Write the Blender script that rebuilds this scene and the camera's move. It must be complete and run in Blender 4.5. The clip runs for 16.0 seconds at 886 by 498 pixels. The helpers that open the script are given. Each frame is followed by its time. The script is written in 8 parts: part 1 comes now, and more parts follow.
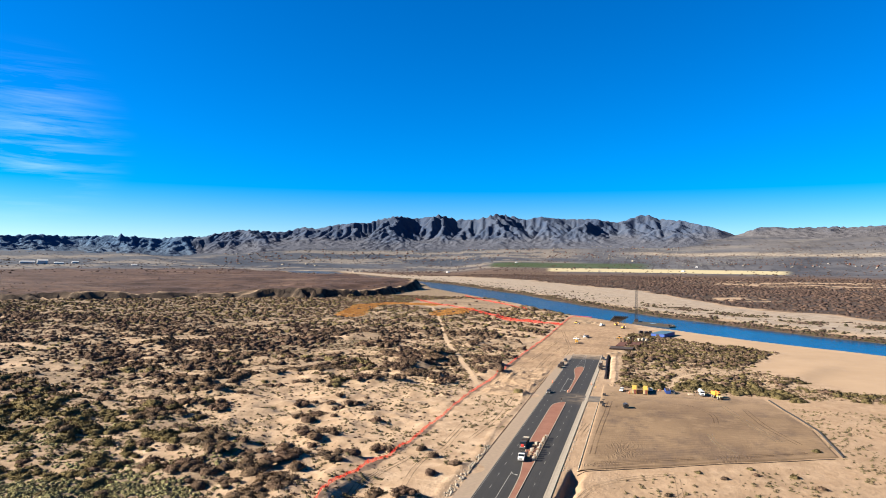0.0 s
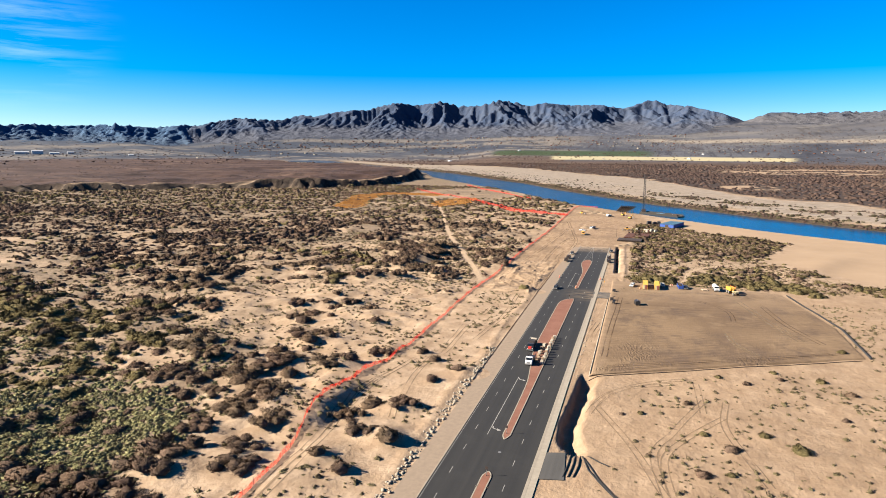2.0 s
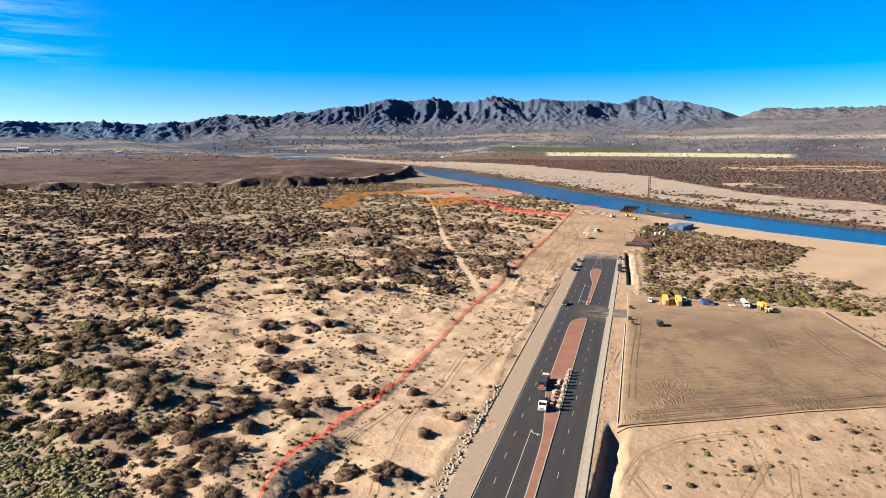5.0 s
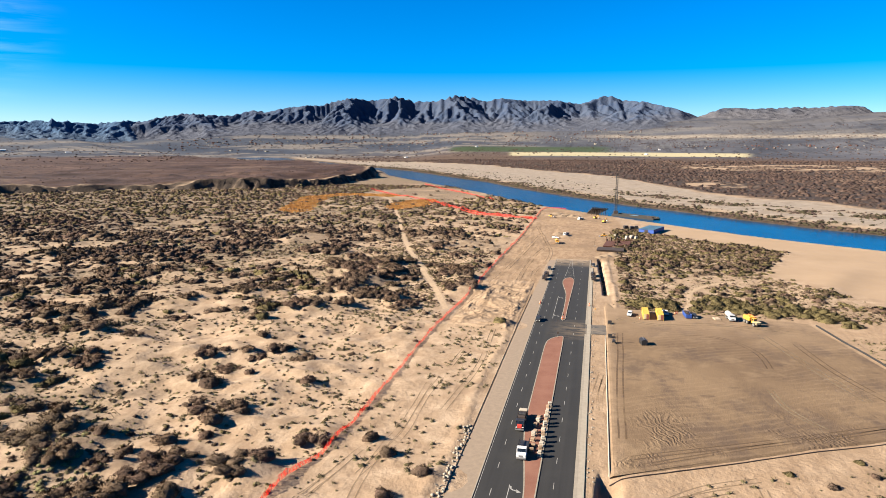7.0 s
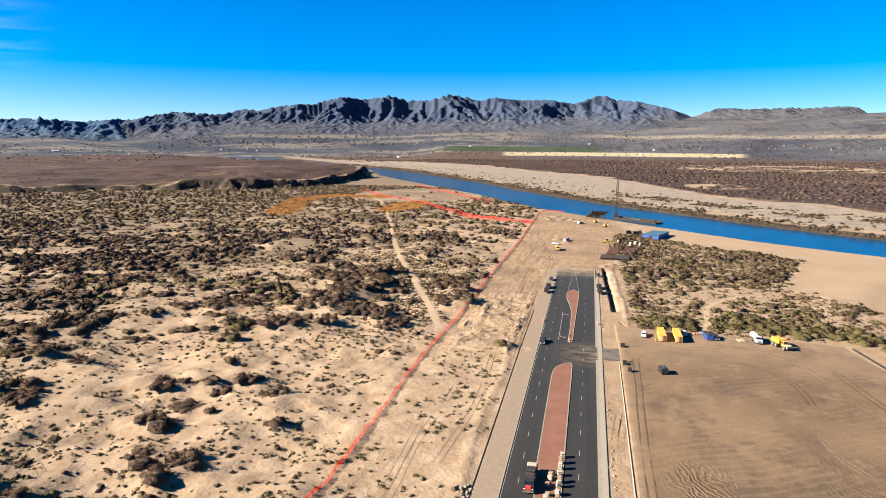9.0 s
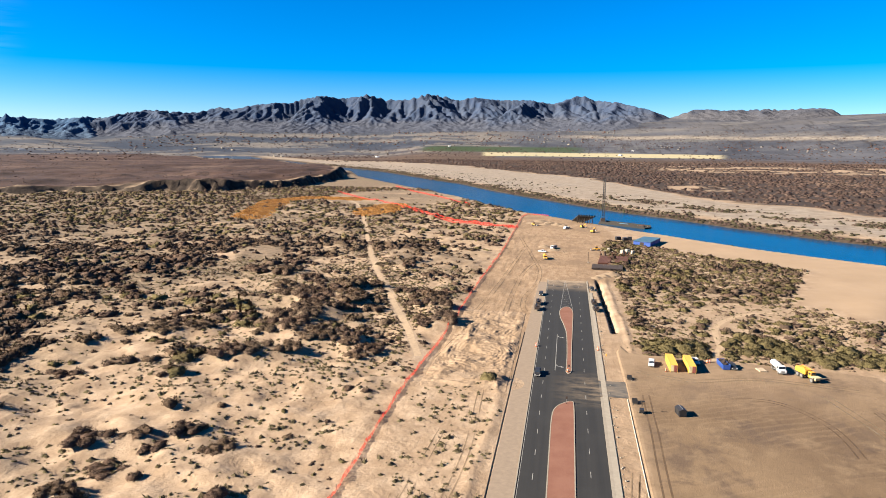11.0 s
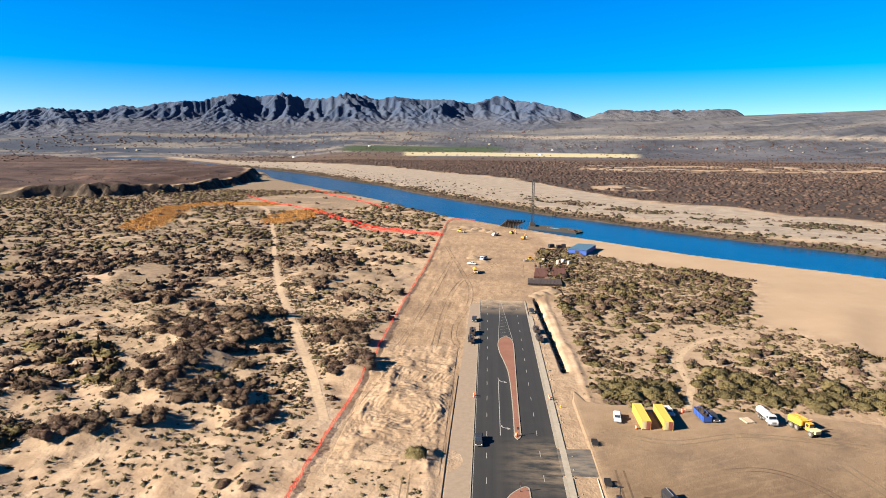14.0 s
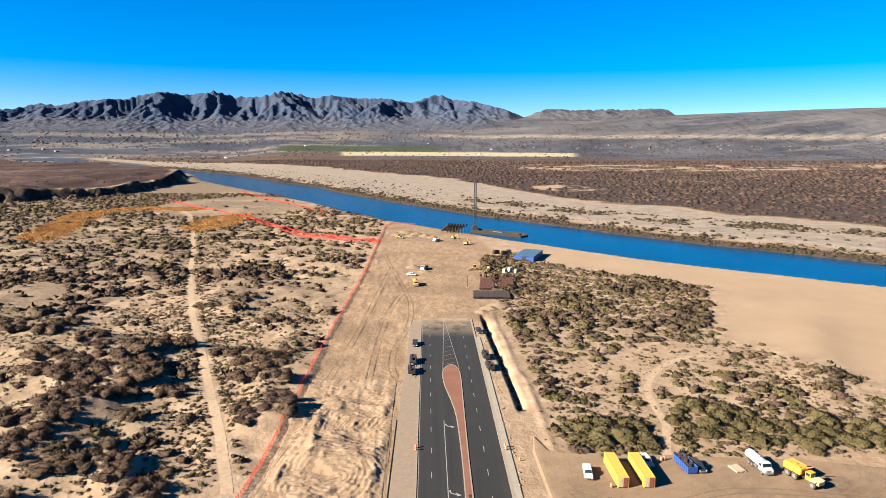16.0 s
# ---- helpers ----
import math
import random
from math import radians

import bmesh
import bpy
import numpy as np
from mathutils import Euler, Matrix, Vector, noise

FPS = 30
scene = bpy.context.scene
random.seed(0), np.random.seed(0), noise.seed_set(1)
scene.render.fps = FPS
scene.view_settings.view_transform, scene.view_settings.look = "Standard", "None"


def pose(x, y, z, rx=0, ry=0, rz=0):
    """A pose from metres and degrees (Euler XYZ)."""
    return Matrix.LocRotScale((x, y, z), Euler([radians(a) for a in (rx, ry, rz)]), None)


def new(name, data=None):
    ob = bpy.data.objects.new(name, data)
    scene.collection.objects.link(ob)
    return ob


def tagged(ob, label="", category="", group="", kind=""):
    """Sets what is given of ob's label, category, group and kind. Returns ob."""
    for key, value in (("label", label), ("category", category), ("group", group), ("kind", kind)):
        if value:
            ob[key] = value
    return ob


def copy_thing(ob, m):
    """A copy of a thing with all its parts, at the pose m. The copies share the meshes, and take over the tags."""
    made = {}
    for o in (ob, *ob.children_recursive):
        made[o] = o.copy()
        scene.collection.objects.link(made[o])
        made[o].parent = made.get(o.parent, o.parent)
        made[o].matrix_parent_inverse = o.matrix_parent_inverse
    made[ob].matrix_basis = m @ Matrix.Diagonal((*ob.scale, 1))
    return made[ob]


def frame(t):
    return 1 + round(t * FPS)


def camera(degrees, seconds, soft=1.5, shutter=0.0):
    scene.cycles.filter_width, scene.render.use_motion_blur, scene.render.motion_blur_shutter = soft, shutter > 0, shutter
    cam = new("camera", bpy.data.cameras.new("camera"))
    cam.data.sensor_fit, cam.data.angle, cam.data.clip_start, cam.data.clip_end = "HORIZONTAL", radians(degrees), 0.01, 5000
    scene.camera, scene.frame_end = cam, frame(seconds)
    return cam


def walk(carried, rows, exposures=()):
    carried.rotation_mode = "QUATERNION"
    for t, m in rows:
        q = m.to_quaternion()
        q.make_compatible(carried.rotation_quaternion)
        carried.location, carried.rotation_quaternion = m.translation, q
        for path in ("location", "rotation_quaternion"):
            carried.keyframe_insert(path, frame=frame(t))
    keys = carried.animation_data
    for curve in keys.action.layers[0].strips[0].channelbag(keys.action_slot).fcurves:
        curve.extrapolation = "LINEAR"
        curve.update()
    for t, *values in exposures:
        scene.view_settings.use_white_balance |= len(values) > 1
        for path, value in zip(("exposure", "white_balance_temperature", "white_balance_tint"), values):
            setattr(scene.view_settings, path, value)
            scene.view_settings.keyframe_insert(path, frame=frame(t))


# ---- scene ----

# The camera: a drone flown along the new road. Rows: seconds, place, pitch, roll, heading.
cam = camera(68.11, 16.0, soft=0.9)
PATH = [
    (0, 46.42, -23.13, 74.23, 0.76, 0.56, 16.81),
    (0.5, 44.71, -17.29, 74.01, -1.12, 0.53, 16.80),
    (1, 43.24, -11.58, 73.88, -3.86, 0.41, 16.87),
    (1.5, 41.48, -5.71, 74.10, -6.64, 0.32, 16.90),
    (2, 39.46, 0.00, 74.40, -8.94, 0.27, 16.90),
    (2.5, 37.33, 6.66, 74.44, -9.21, 0.20, 16.95),
    (3, 35.36, 13.19, 74.51, -9.22, 0.13, 16.99),
    (3.5, 33.61, 19.45, 74.60, -9.24, 0.12, 17.06),
    (4, 31.64, 25.87, 74.80, -9.24, 0.14, 17.08),
    (6.5, 21.65, 59.63, 75.72, -9.29, 0.13, 13.94),
    (7, 20.15, 66.76, 75.82, -9.28, 0.12, 13.15),
    (7.5, 18.27, 74.36, 75.85, -9.29, 0.13, 12.51),
    (8, 16.53, 81.72, 76.07, -9.27, 0.18, 12.51),
    (8.5, 14.71, 89.08, 76.23, -9.27, 0.24, 12.51),
    (9, 13.15, 96.79, 76.28, -9.33, 0.31, 12.55),
    (11.5, 3.82, 138.63, 76.80, -9.33, 0.57, 9.84),
    (12, 2.63, 146.88, 76.82, -9.33, 0.56, 8.90),
    (12.5, 1.37, 155.33, 77.00, -9.30, 0.54, 7.80),
    (13, 0.35, 164.04, 77.13, -9.34, 0.53, 6.62),
    (13.5, -0.39, 173.31, 77.16, -9.33, 0.47, 5.40),
    (14, -0.93, 182.30, 77.10, -9.31, 0.48, 3.86),
    (14.5, -1.29, 191.42, 76.95, -9.23, 0.41, 2.45),
    (15, -1.17, 200.08, 76.85, -9.24, 0.38, 1.04),
    (15.5, -1.25, 208.41, 76.95, -9.27, 0.31, -0.34),
    (16, -1.03, 217.26, 77.23, -9.32, 0.33, -1.38),
]
walk(cam, [(t, pose(x, y, z, 90 + pitch, 0, yaw) @ pose(0, 0, 0, 0, 0, roll)) for t, x, y, z, pitch, roll, yaw in PATH])

# ---- world, sun ----
SUN_ELEVATION = 27.0
SHADOW_HEADING = 21.0  # shadows fall towards +x, turned this much to +y
world = bpy.data.worlds.new("sky")
scene.world = world
world.use_nodes = True
wn, wl = world.node_tree.nodes, world.node_tree.links
wn.clear()
sky = wn.new("ShaderNodeTexSky")
sky.sky_type = "NISHITA"
sky.sun_disc = False
sky.sun_elevation = radians(SUN_ELEVATION)
sky.sun_rotation = radians(270 - SHADOW_HEADING)
sky.altitude = 1300
sky.air_density = 1.0
sky.dust_density = 0.0
sky.ozone_density = 1.0
tone = wn.new("ShaderNodeMix")
tone.data_type, tone.blend_type = "RGBA", "MULTIPLY"
tone.inputs[0].default_value = 1.0
tone.inputs[7].default_value = (0.64, 0.80, 1.15, 1.0)
grade = wn.new("ShaderNodeHueSaturation")
grade.inputs["Saturation"].default_value = 1.5
back = wn.new("ShaderNodeBackground")
back.inputs["Strength"].default_value = 0.0295
wout = wn.new("ShaderNodeOutputWorld")
wl.new(sky.outputs["Color"], tone.inputs[6])
wl.new(tone.outputs[2], grade.inputs["Color"])
# thin cirrus low in the west
wtex = wn.new("ShaderNodeTexCoord")
wmap = wn.new("ShaderNodeMapping")
wmap.inputs["Rotation"].default_value = (0.0, radians(4), radians(47))
wmap.inputs["Scale"].default_value = (3.5, 3.5, 42.0)
cirrus = wn.new("ShaderNodeTexNoise")
cirrus.inputs["Scale"].default_value = 1.5
cirrus.inputs["Detail"].default_value = 7
cirrus.inputs["Roughness"].default_value = 0.62
cirrus.inputs["Distortion"].default_value = 0.35
wl.new(wtex.outputs["Generated"], wmap.inputs["Vector"])
wl.new(wmap.outputs["Vector"], cirrus.inputs["Vector"])
veil = wn.new("ShaderNodeMapRange")
veil.inputs["From Min"].default_value, veil.inputs["From Max"].default_value = 0.44, 0.70
wl.new(cirrus.outputs["Fac"], veil.inputs["Value"])
spread = wn.new("ShaderNodeVectorMath")
spread.operation = "DISTANCE"
spread.inputs[1].default_value = (-0.75, 0.645, 0.145)
wl.new(wtex.outputs["Generated"], spread.inputs[0])
fade = wn.new("ShaderNodeMapRange")
fade.interpolation_type = "SMOOTHSTEP"
fade.inputs["From Min"].default_value, fade.inputs["From Max"].default_value = 0.0, 0.135
fade.inputs["To Min"].default_value, fade.inputs["To Max"].default_value = 0.24, 0.0
wl.new(spread.outputs["Value"], fade.inputs["Value"])
both = wn.new("ShaderNodeMath")
both.operation = "MULTIPLY"
wl.new(veil.outputs["Result"], both.inputs[0])
wl.new(fade.outputs["Result"], both.inputs[1])
cloudy = wn.new("ShaderNodeMix")
cloudy.data_type = "RGBA"
cloudy.inputs[7].default_value = (7.0, 8.6, 10.5, 1.0)
wl.new(both.outputs[0], cloudy.inputs[0])
wl.new(grade.outputs["Color"], cloudy.inputs[6])
wl.new(cloudy.outputs[2], back.inputs["Color"])
wl.new(back.outputs["Background"], wout.inputs["Surface"])

sun_data = bpy.data.lights.new("sun", "SUN")
sun_data.energy = 5.0
sun_data.angle = radians(0.5)
sun_data.color = (1.0, 0.925, 0.80)
sun = new("sun", sun_data)
sun_way = Vector((math.cos(radians(SHADOW_HEADING)) * math.cos(radians(SUN_ELEVATION)),
                  math.sin(radians(SHADOW_HEADING)) * math.cos(radians(SUN_ELEVATION)),
                  -math.sin(radians(SUN_ELEVATION))))
sun.matrix_world = Matrix.Translation((0, 0, 300)) @ sun_way.to_track_quat("-Z", "Y").to_matrix().to_4x4()
scene.view_settings.exposure = 2.42


# ---- small tools ----
RNG = np.random.RandomState(11)
LATTICE = np.random.RandomState(5).rand(256, 256)


def value_noise(x, y):
    """Smooth noise in 0..1 with one lump a unit."""
    xi, yi = np.floor(x).astype(int), np.floor(y).astype(int)
    u, v = x - xi, y - yi
    u, v = u * u * (3 - 2 * u), v * v * (3 - 2 * v)
    a, b = LATTICE[xi % 256, yi % 256], LATTICE[(xi + 1) % 256, yi % 256]
    c, d = LATTICE[xi % 256, (yi + 1) % 256], LATTICE[(xi + 1) % 256, (yi + 1) % 256]
    return (a * (1 - u) + b * u) * (1 - v) + (c * (1 - u) + d * u) * v


def fbm(x, y, octaves=4, gain=0.5):
    x, y = np.asarray(x, float), np.asarray(y, float)
    total, amp, norm = 0.0, 1.0, 0.0
    for k in range(octaves):
        total = total + amp * value_noise(x + 17.3 * k, y - 9.1 * k)
        norm += amp
        amp *= gain
        x, y = x * 2.03, y * 2.03
    return total / norm


def ridged(x, y, octaves=5, gain=0.55):
    x, y = np.asarray(x, float), np.asarray(y, float)
    total, amp, norm, prev = 0.0, 1.0, 0.0, 1.0
    for k in range(octaves):
        n = 1 - np.abs(2 * value_noise(x + 31.7 * k, y + 11.9 * k) - 1)
        n = n * n
        total = total + amp * n * prev
        prev = n
        norm += amp
        amp *= gain
        x, y = x * 2.1, y * 2.1
    return total / norm


def smooth(a, b, v):
    t = np.clip((np.asarray(v, float) - a) / (b - a), 0, 1)
    return t * t * (3 - 2 * t)


def line_distance(points, x, y):
    """Distance from a polyline, positive on its left side."""
    x, y = np.asarray(x, float), np.asarray(y, float)
    best, sign = np.full(x.shape, 1e9), np.ones(x.shape)
    for (ax, ay), (bx, by) in zip(points, points[1:]):
        dx, dy = bx - ax, by - ay
        t = np.clip(((x - ax) * dx + (y - ay) * dy) / (dx * dx + dy * dy), 0, 1)
        d = np.hypot(x - ax - t * dx, y - ay - t * dy)
        side = np.where(dx * (y - ay) - dy * (x - ax) > 0, 1.0, -1.0)
        sign = np.where(d < best, side, sign)
        best = np.minimum(best, d)
    return best * sign


def mesh_of(name, verts, faces, material=None, smooth_shade=False):
    me = bpy.data.meshes.new(name)
    me.from_pydata([tuple(v) for v in verts], [], [tuple(f) for f in faces])
    if material:
        me.materials.append(material)
    if smooth_shade:
        me.polygons.foreach_set("use_smooth", [True] * len(me.polygons))
    me.update()
    return me


def quad_mesh(name, verts, quads, material, smooth_shade=False):
    """A mesh from numpy arrays: verts (n, 3), faces (m, 3 or 4)."""
    me = bpy.data.meshes.new(name)
    n, m, k = len(verts), len(quads), quads.shape[1]
    me.vertices.add(n)
    me.vertices.foreach_set("co", np.ascontiguousarray(verts, dtype=np.float32).ravel())
    me.loops.add(m * k)
    me.loops.foreach_set("vertex_index", np.ascontiguousarray(quads, dtype=np.int32).ravel())
    me.polygons.add(m)
    me.polygons.foreach_set("loop_start", np.arange(0, m * k, k, dtype=np.int32))
    if smooth_shade:
        me.polygons.foreach_set("use_smooth", np.ones(m, dtype=bool))
    me.materials.append(material)
    me.update()
    me.validate()
    return me


def part(name, bm, material, parent, label=""):
    """Links a bmesh as one mesh object under a thing or part."""
    me = bpy.data.meshes.new(name)
    bm.normal_update()
    bm.to_mesh(me)
    bm.free()
    me.materials.append(material)
    ob = new(name, me)
    ob.parent = parent
    if label:
        tagged(ob, label)
    return ob


def piece(name, me, parent, m=None):
    """One more object on a shared mesh, under its parent."""
    ob = new(name, me)
    ob.parent = parent
    if m is not None:
        ob.matrix_local = m
    return ob


def thing(name, m, label, category, group="", kind=""):
    ob = new(name)
    ob.empty_display_size = 0.3
    ob.matrix_world = m
    return tagged(ob, label, category, group, kind)


def add_box(bm, x0, x1, y0, y1, z0, z1, bevel=0.0, turn=None):
    made = bmesh.ops.create_cube(bm, size=1.0)["verts"]
    m = Matrix.Translation(((x0 + x1) / 2, (y0 + y1) / 2, (z0 + z1) / 2)) @ Matrix.Diagonal((x1 - x0, y1 - y0, z1 - z0, 1))
    if turn is not None:
        m = turn @ m
    bmesh.ops.transform(bm, matrix=m, verts=made)
    if bevel:
        edges = list({e for v in made for e in v.link_edges})
        bmesh.ops.bevel(bm, geom=edges, offset=bevel, segments=2, affect="EDGES", profile=0.6)
    return bm


def add_rod(bm, a, b, r, r2=None, sides=8):
    a, b = Vector(a), Vector(b)
    made = bmesh.ops.create_cone(bm, cap_ends=True, segments=sides, radius1=r, radius2=r if r2 is None else r2, depth=(b - a).length)["verts"]
    m = Matrix.Translation((a + b) / 2) @ (b - a).to_track_quat("Z", "Y").to_matrix().to_4x4()
    bmesh.ops.transform(bm, matrix=m, verts=made)
    return bm


def box(*a, **k):
    return add_box(bmesh.new(), *a, **k)


def rod(*a, **k):
    return add_rod(bmesh.new(), *a, **k)


# ---- materials ----
class Nodes:
    def __init__(self, name):
        self.mat = bpy.data.materials.new(name)
        self.mat.use_nodes = True
        self.n, self.l = self.mat.node_tree.nodes, self.mat.node_tree.links
        self.bsdf = self.n["Principled BSDF"]
        self.coord = self.n.new("ShaderNodeTexCoord").outputs["Object"]

    def noise(self, scale, detail=6, rough=0.6, coord=None, stretch=None):
        co = coord or self.coord
        if stretch:
            mp = self.n.new("ShaderNodeMapping")
            mp.inputs["Scale"].default_value = stretch
            self.l.new(co, mp.inputs["Vector"])
            co = mp.outputs["Vector"]
        t = self.n.new("ShaderNodeTexNoise")
        t.inputs["Scale"].default_value = scale
        t.inputs["Detail"].default_value = detail
        t.inputs["Roughness"].default_value = rough
        self.l.new(co, t.inputs["Vector"])
        return t.outputs["Fac"]

    def ramp(self, fac, lo, hi, a=0.0, b=1.0):
        t = self.n.new("ShaderNodeMapRange")
        t.inputs["From Min"].default_value, t.inputs["From Max"].default_value = lo, hi
        t.inputs["To Min"].default_value, t.inputs["To Max"].default_value = a, b
        self.l.new(fac, t.inputs["Value"])
        return t.outputs["Result"]

    def times(self, a, b, op="MULTIPLY"):
        t = self.n.new("ShaderNodeMath")
        t.operation = op
        for k, v in enumerate((a, b)):
            if isinstance(v, (int, float)):
                t.inputs[k].default_value = v
            else:
                self.l.new(v, t.inputs[k])
        return t.outputs[0]

    def mix(self, fac, a, b, blend="MIX"):
        t = self.n.new("ShaderNodeMix")
        t.data_type, t.blend_type = "RGBA", blend
        for sock, v in ((t.inputs[0], fac), (t.inputs[6], a), (t.inputs[7], b)):
            if isinstance(v, (int, float)):
                sock.default_value = v
            elif isinstance(v, tuple):
                sock.default_value = (*v, 1.0)
            else:
                self.l.new(v, sock)
        return t.outputs[2]

    def attr(self, name, out="Fac"):
        t = self.n.new("ShaderNodeAttribute")
        t.attribute_name = name
        return t.outputs[out]

    def done(self, color, rough=0.8, metal=0.0, bump=None, height=0.1, spec=0.3):
        b = self.bsdf
        for key, v in (("Base Color", color), ("Roughness", rough), ("Metallic", metal), ("Specular IOR Level", spec)):
            if isinstance(v, tuple):
                b.inputs[key].default_value = (*v, 1.0)
            elif isinstance(v, (int, float)):
                b.inputs[key].default_value = v
            else:
                self.l.new(v, b.inputs[key])
        if bump is not None:
            t = self.n.new("ShaderNodeBump")
            t.inputs["Strength"].default_value = 1.0
            t.inputs["Distance"].default_value = height
            self.l.new(bump, t.inputs["Height"])
            self.l.new(t.outputs["Normal"], b.inputs["Normal"])
        return self.mat


def paint(name, color, rough=0.5, metal=0.0, wear=0.35, dirt=(0.36, 0.28, 0.19), scale=3.0):
    """Painted or bare surface with dust and fine variation."""
    k = Nodes(name)
    n1, n2 = k.noise(scale, 5), k.noise(scale * 9, 4)
    color, dirt = tuple(v * 0.68 for v in color), tuple(v * 0.6 for v in dirt)
    c = k.mix(k.ramp(n1, 0.35, 0.75, 0, wear), color, dirt)
    c = k.mix(k.ramp(n2, 0.3, 0.8, 0, 0.18), c, tuple(v * 0.55 for v in color))
    return k.done(c, rough=k.ramp(n1, 0.3, 0.7, rough, min(1, rough + 0.25)), metal=metal)


def ground_material():
    k = Nodes("desert_sand")
    zone = k.n.new("ShaderNodeAttribute")
    zone.attribute_name = "zone"
    sep = k.n.new("ShaderNodeSeparateColor")
    k.l.new(zone.outputs["Color"], sep.inputs["Color"])
    scrub, graded, red = sep.outputs[0], sep.outputs[1], sep.outputs[2]
    grey = zone.outputs["Alpha"]
    big, mid, fine = k.noise(0.018, 7, 0.6), k.noise(0.13, 7, 0.65), k.noise(1.6, 6, 0.7)
    sand = k.mix(k.ramp(big, 0.38, 0.62), (0.196, 0.134, 0.084), (0.158, 0.106, 0.066))
    sand = k.mix(k.ramp(mid, 0.42, 0.66, 0, 0.7), sand, (0.290, 0.212, 0.142))
    sand = k.mix(k.ramp(fine, 0.48, 0.70, 0, 0.5), sand, (0.132, 0.086, 0.051))
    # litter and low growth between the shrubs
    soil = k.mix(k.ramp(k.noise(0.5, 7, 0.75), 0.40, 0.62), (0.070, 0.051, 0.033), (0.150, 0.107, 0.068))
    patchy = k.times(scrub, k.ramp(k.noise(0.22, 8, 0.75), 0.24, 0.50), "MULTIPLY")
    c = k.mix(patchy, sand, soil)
    # graded construction dirt with machine tracks
    tracks = k.noise(0.30, 8, 0.75, stretch=(1.0, 0.35, 1.0))
    dirt = k.mix(k.ramp(tracks, 0.40, 0.62), (0.142, 0.090, 0.052), (0.214, 0.146, 0.090))
    dirt = k.mix(k.ramp(k.noise(0.028, 6, 0.65), 0.46, 0.62, 0, 0.75), dirt, (0.116, 0.076, 0.046))
    c = k.mix(graded, c, dirt)
    flat = k.mix(k.ramp(k.noise(0.009, 8, 0.7, stretch=(0.5, 1.0, 1.0)), 0.40, 0.60), (0.026, 0.0138, 0.010), (0.052, 0.030, 0.022))
    flat = k.mix(k.ramp(k.noise(0.006, 9, 0.75, stretch=(0.35, 1.0, 1.0)), 0.54, 0.62, 0, 0.55), flat, (0.094, 0.062, 0.044))
    flat = k.mix(k.ramp(k.noise(0.07, 6, 0.75, stretch=(1.0, 0.3, 1.0)), 0.53, 0.60, 0, 0.75), flat, (0.016, 0.010, 0.008))
    c = k.mix(red, c, flat)
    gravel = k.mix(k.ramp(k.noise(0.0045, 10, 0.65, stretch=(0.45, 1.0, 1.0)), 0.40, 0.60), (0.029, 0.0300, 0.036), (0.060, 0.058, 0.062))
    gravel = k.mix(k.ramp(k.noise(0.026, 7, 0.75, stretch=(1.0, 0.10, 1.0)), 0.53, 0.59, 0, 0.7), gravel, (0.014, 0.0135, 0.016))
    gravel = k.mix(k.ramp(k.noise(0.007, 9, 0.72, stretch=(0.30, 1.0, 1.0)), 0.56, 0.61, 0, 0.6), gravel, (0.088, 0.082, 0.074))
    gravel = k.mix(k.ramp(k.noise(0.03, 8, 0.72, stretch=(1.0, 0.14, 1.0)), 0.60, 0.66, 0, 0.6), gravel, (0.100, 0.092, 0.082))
    # darker, bluer gravel colour towards the west of the valley
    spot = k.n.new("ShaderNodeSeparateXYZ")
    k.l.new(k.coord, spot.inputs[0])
    west_gravel = k.mix(k.ramp(k.noise(0.0045, 10, 0.7, stretch=(0.3, 1.0, 1.0)), 0.42, 0.58), (0.019, 0.025, 0.037), (0.041, 0.045, 0.054))
    west_gravel = k.mix(k.ramp(k.noise(0.008, 9, 0.75, stretch=(0.25, 1.0, 1.0)), 0.57, 0.62, 0, 0.6), west_gravel, (0.080, 0.077, 0.076))
    gravel = k.mix(k.ramp(spot.outputs[0], 300, -1300, 0, 0.85), gravel, west_gravel)
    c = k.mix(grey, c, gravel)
    use = k.n.new("ShaderNodeAttribute")
    use.attribute_name = "land_use"
    useq = k.n.new("ShaderNodeSeparateColor")
    k.l.new(use.outputs["Color"], useq.inputs["Color"])
    c = k.mix(useq.outputs[0], c, k.mix(k.ramp(mid, 0.35, 0.65), (0.226, 0.190, 0.108), (0.262, 0.222, 0.132)))
    c = k.mix(k.times(useq.outputs[1], 0.8), c, (0.0213, 0.035, 0.0106))
    c = k.mix(k.times(useq.outputs[2], 0.95), c, k.mix(k.ramp(k.noise(0.06, 8, 0.75), 0.36, 0.60), (0.098, 0.080, 0.062), (0.196, 0.162, 0.126)))
    # alpha: shade painted on the terrace scarp, and dark ground across the river
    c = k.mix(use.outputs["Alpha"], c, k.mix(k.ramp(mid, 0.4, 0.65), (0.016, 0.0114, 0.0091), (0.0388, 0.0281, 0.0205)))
    bump = k.times(k.times(k.noise(0.35, 5, 0.6), k.times(k.noise(0.85, 4, 0.65), 0.25), "ADD"), k.times(fine, 0.12), "ADD")
    # dozer ruts on the graded ground, in patches and bending about
    ruts = k.n.new("ShaderNodeTexWave")
    for key, v in (("Scale", 0.30), ("Distortion", 38.0), ("Detail", 5.0), ("Detail Scale", 0.11), ("Detail Roughness", 0.62)):
        ruts.inputs[key].default_value = v
    k.l.new(k.coord, ruts.inputs["Vector"])
    where = k.times(graded, k.ramp(k.noise(0.06, 4, 0.6), 0.46, 0.64, 0.0, 1.0))
    bump = k.times(bump, k.times(k.times(ruts.outputs["Fac"], where), 0.035), "ADD")
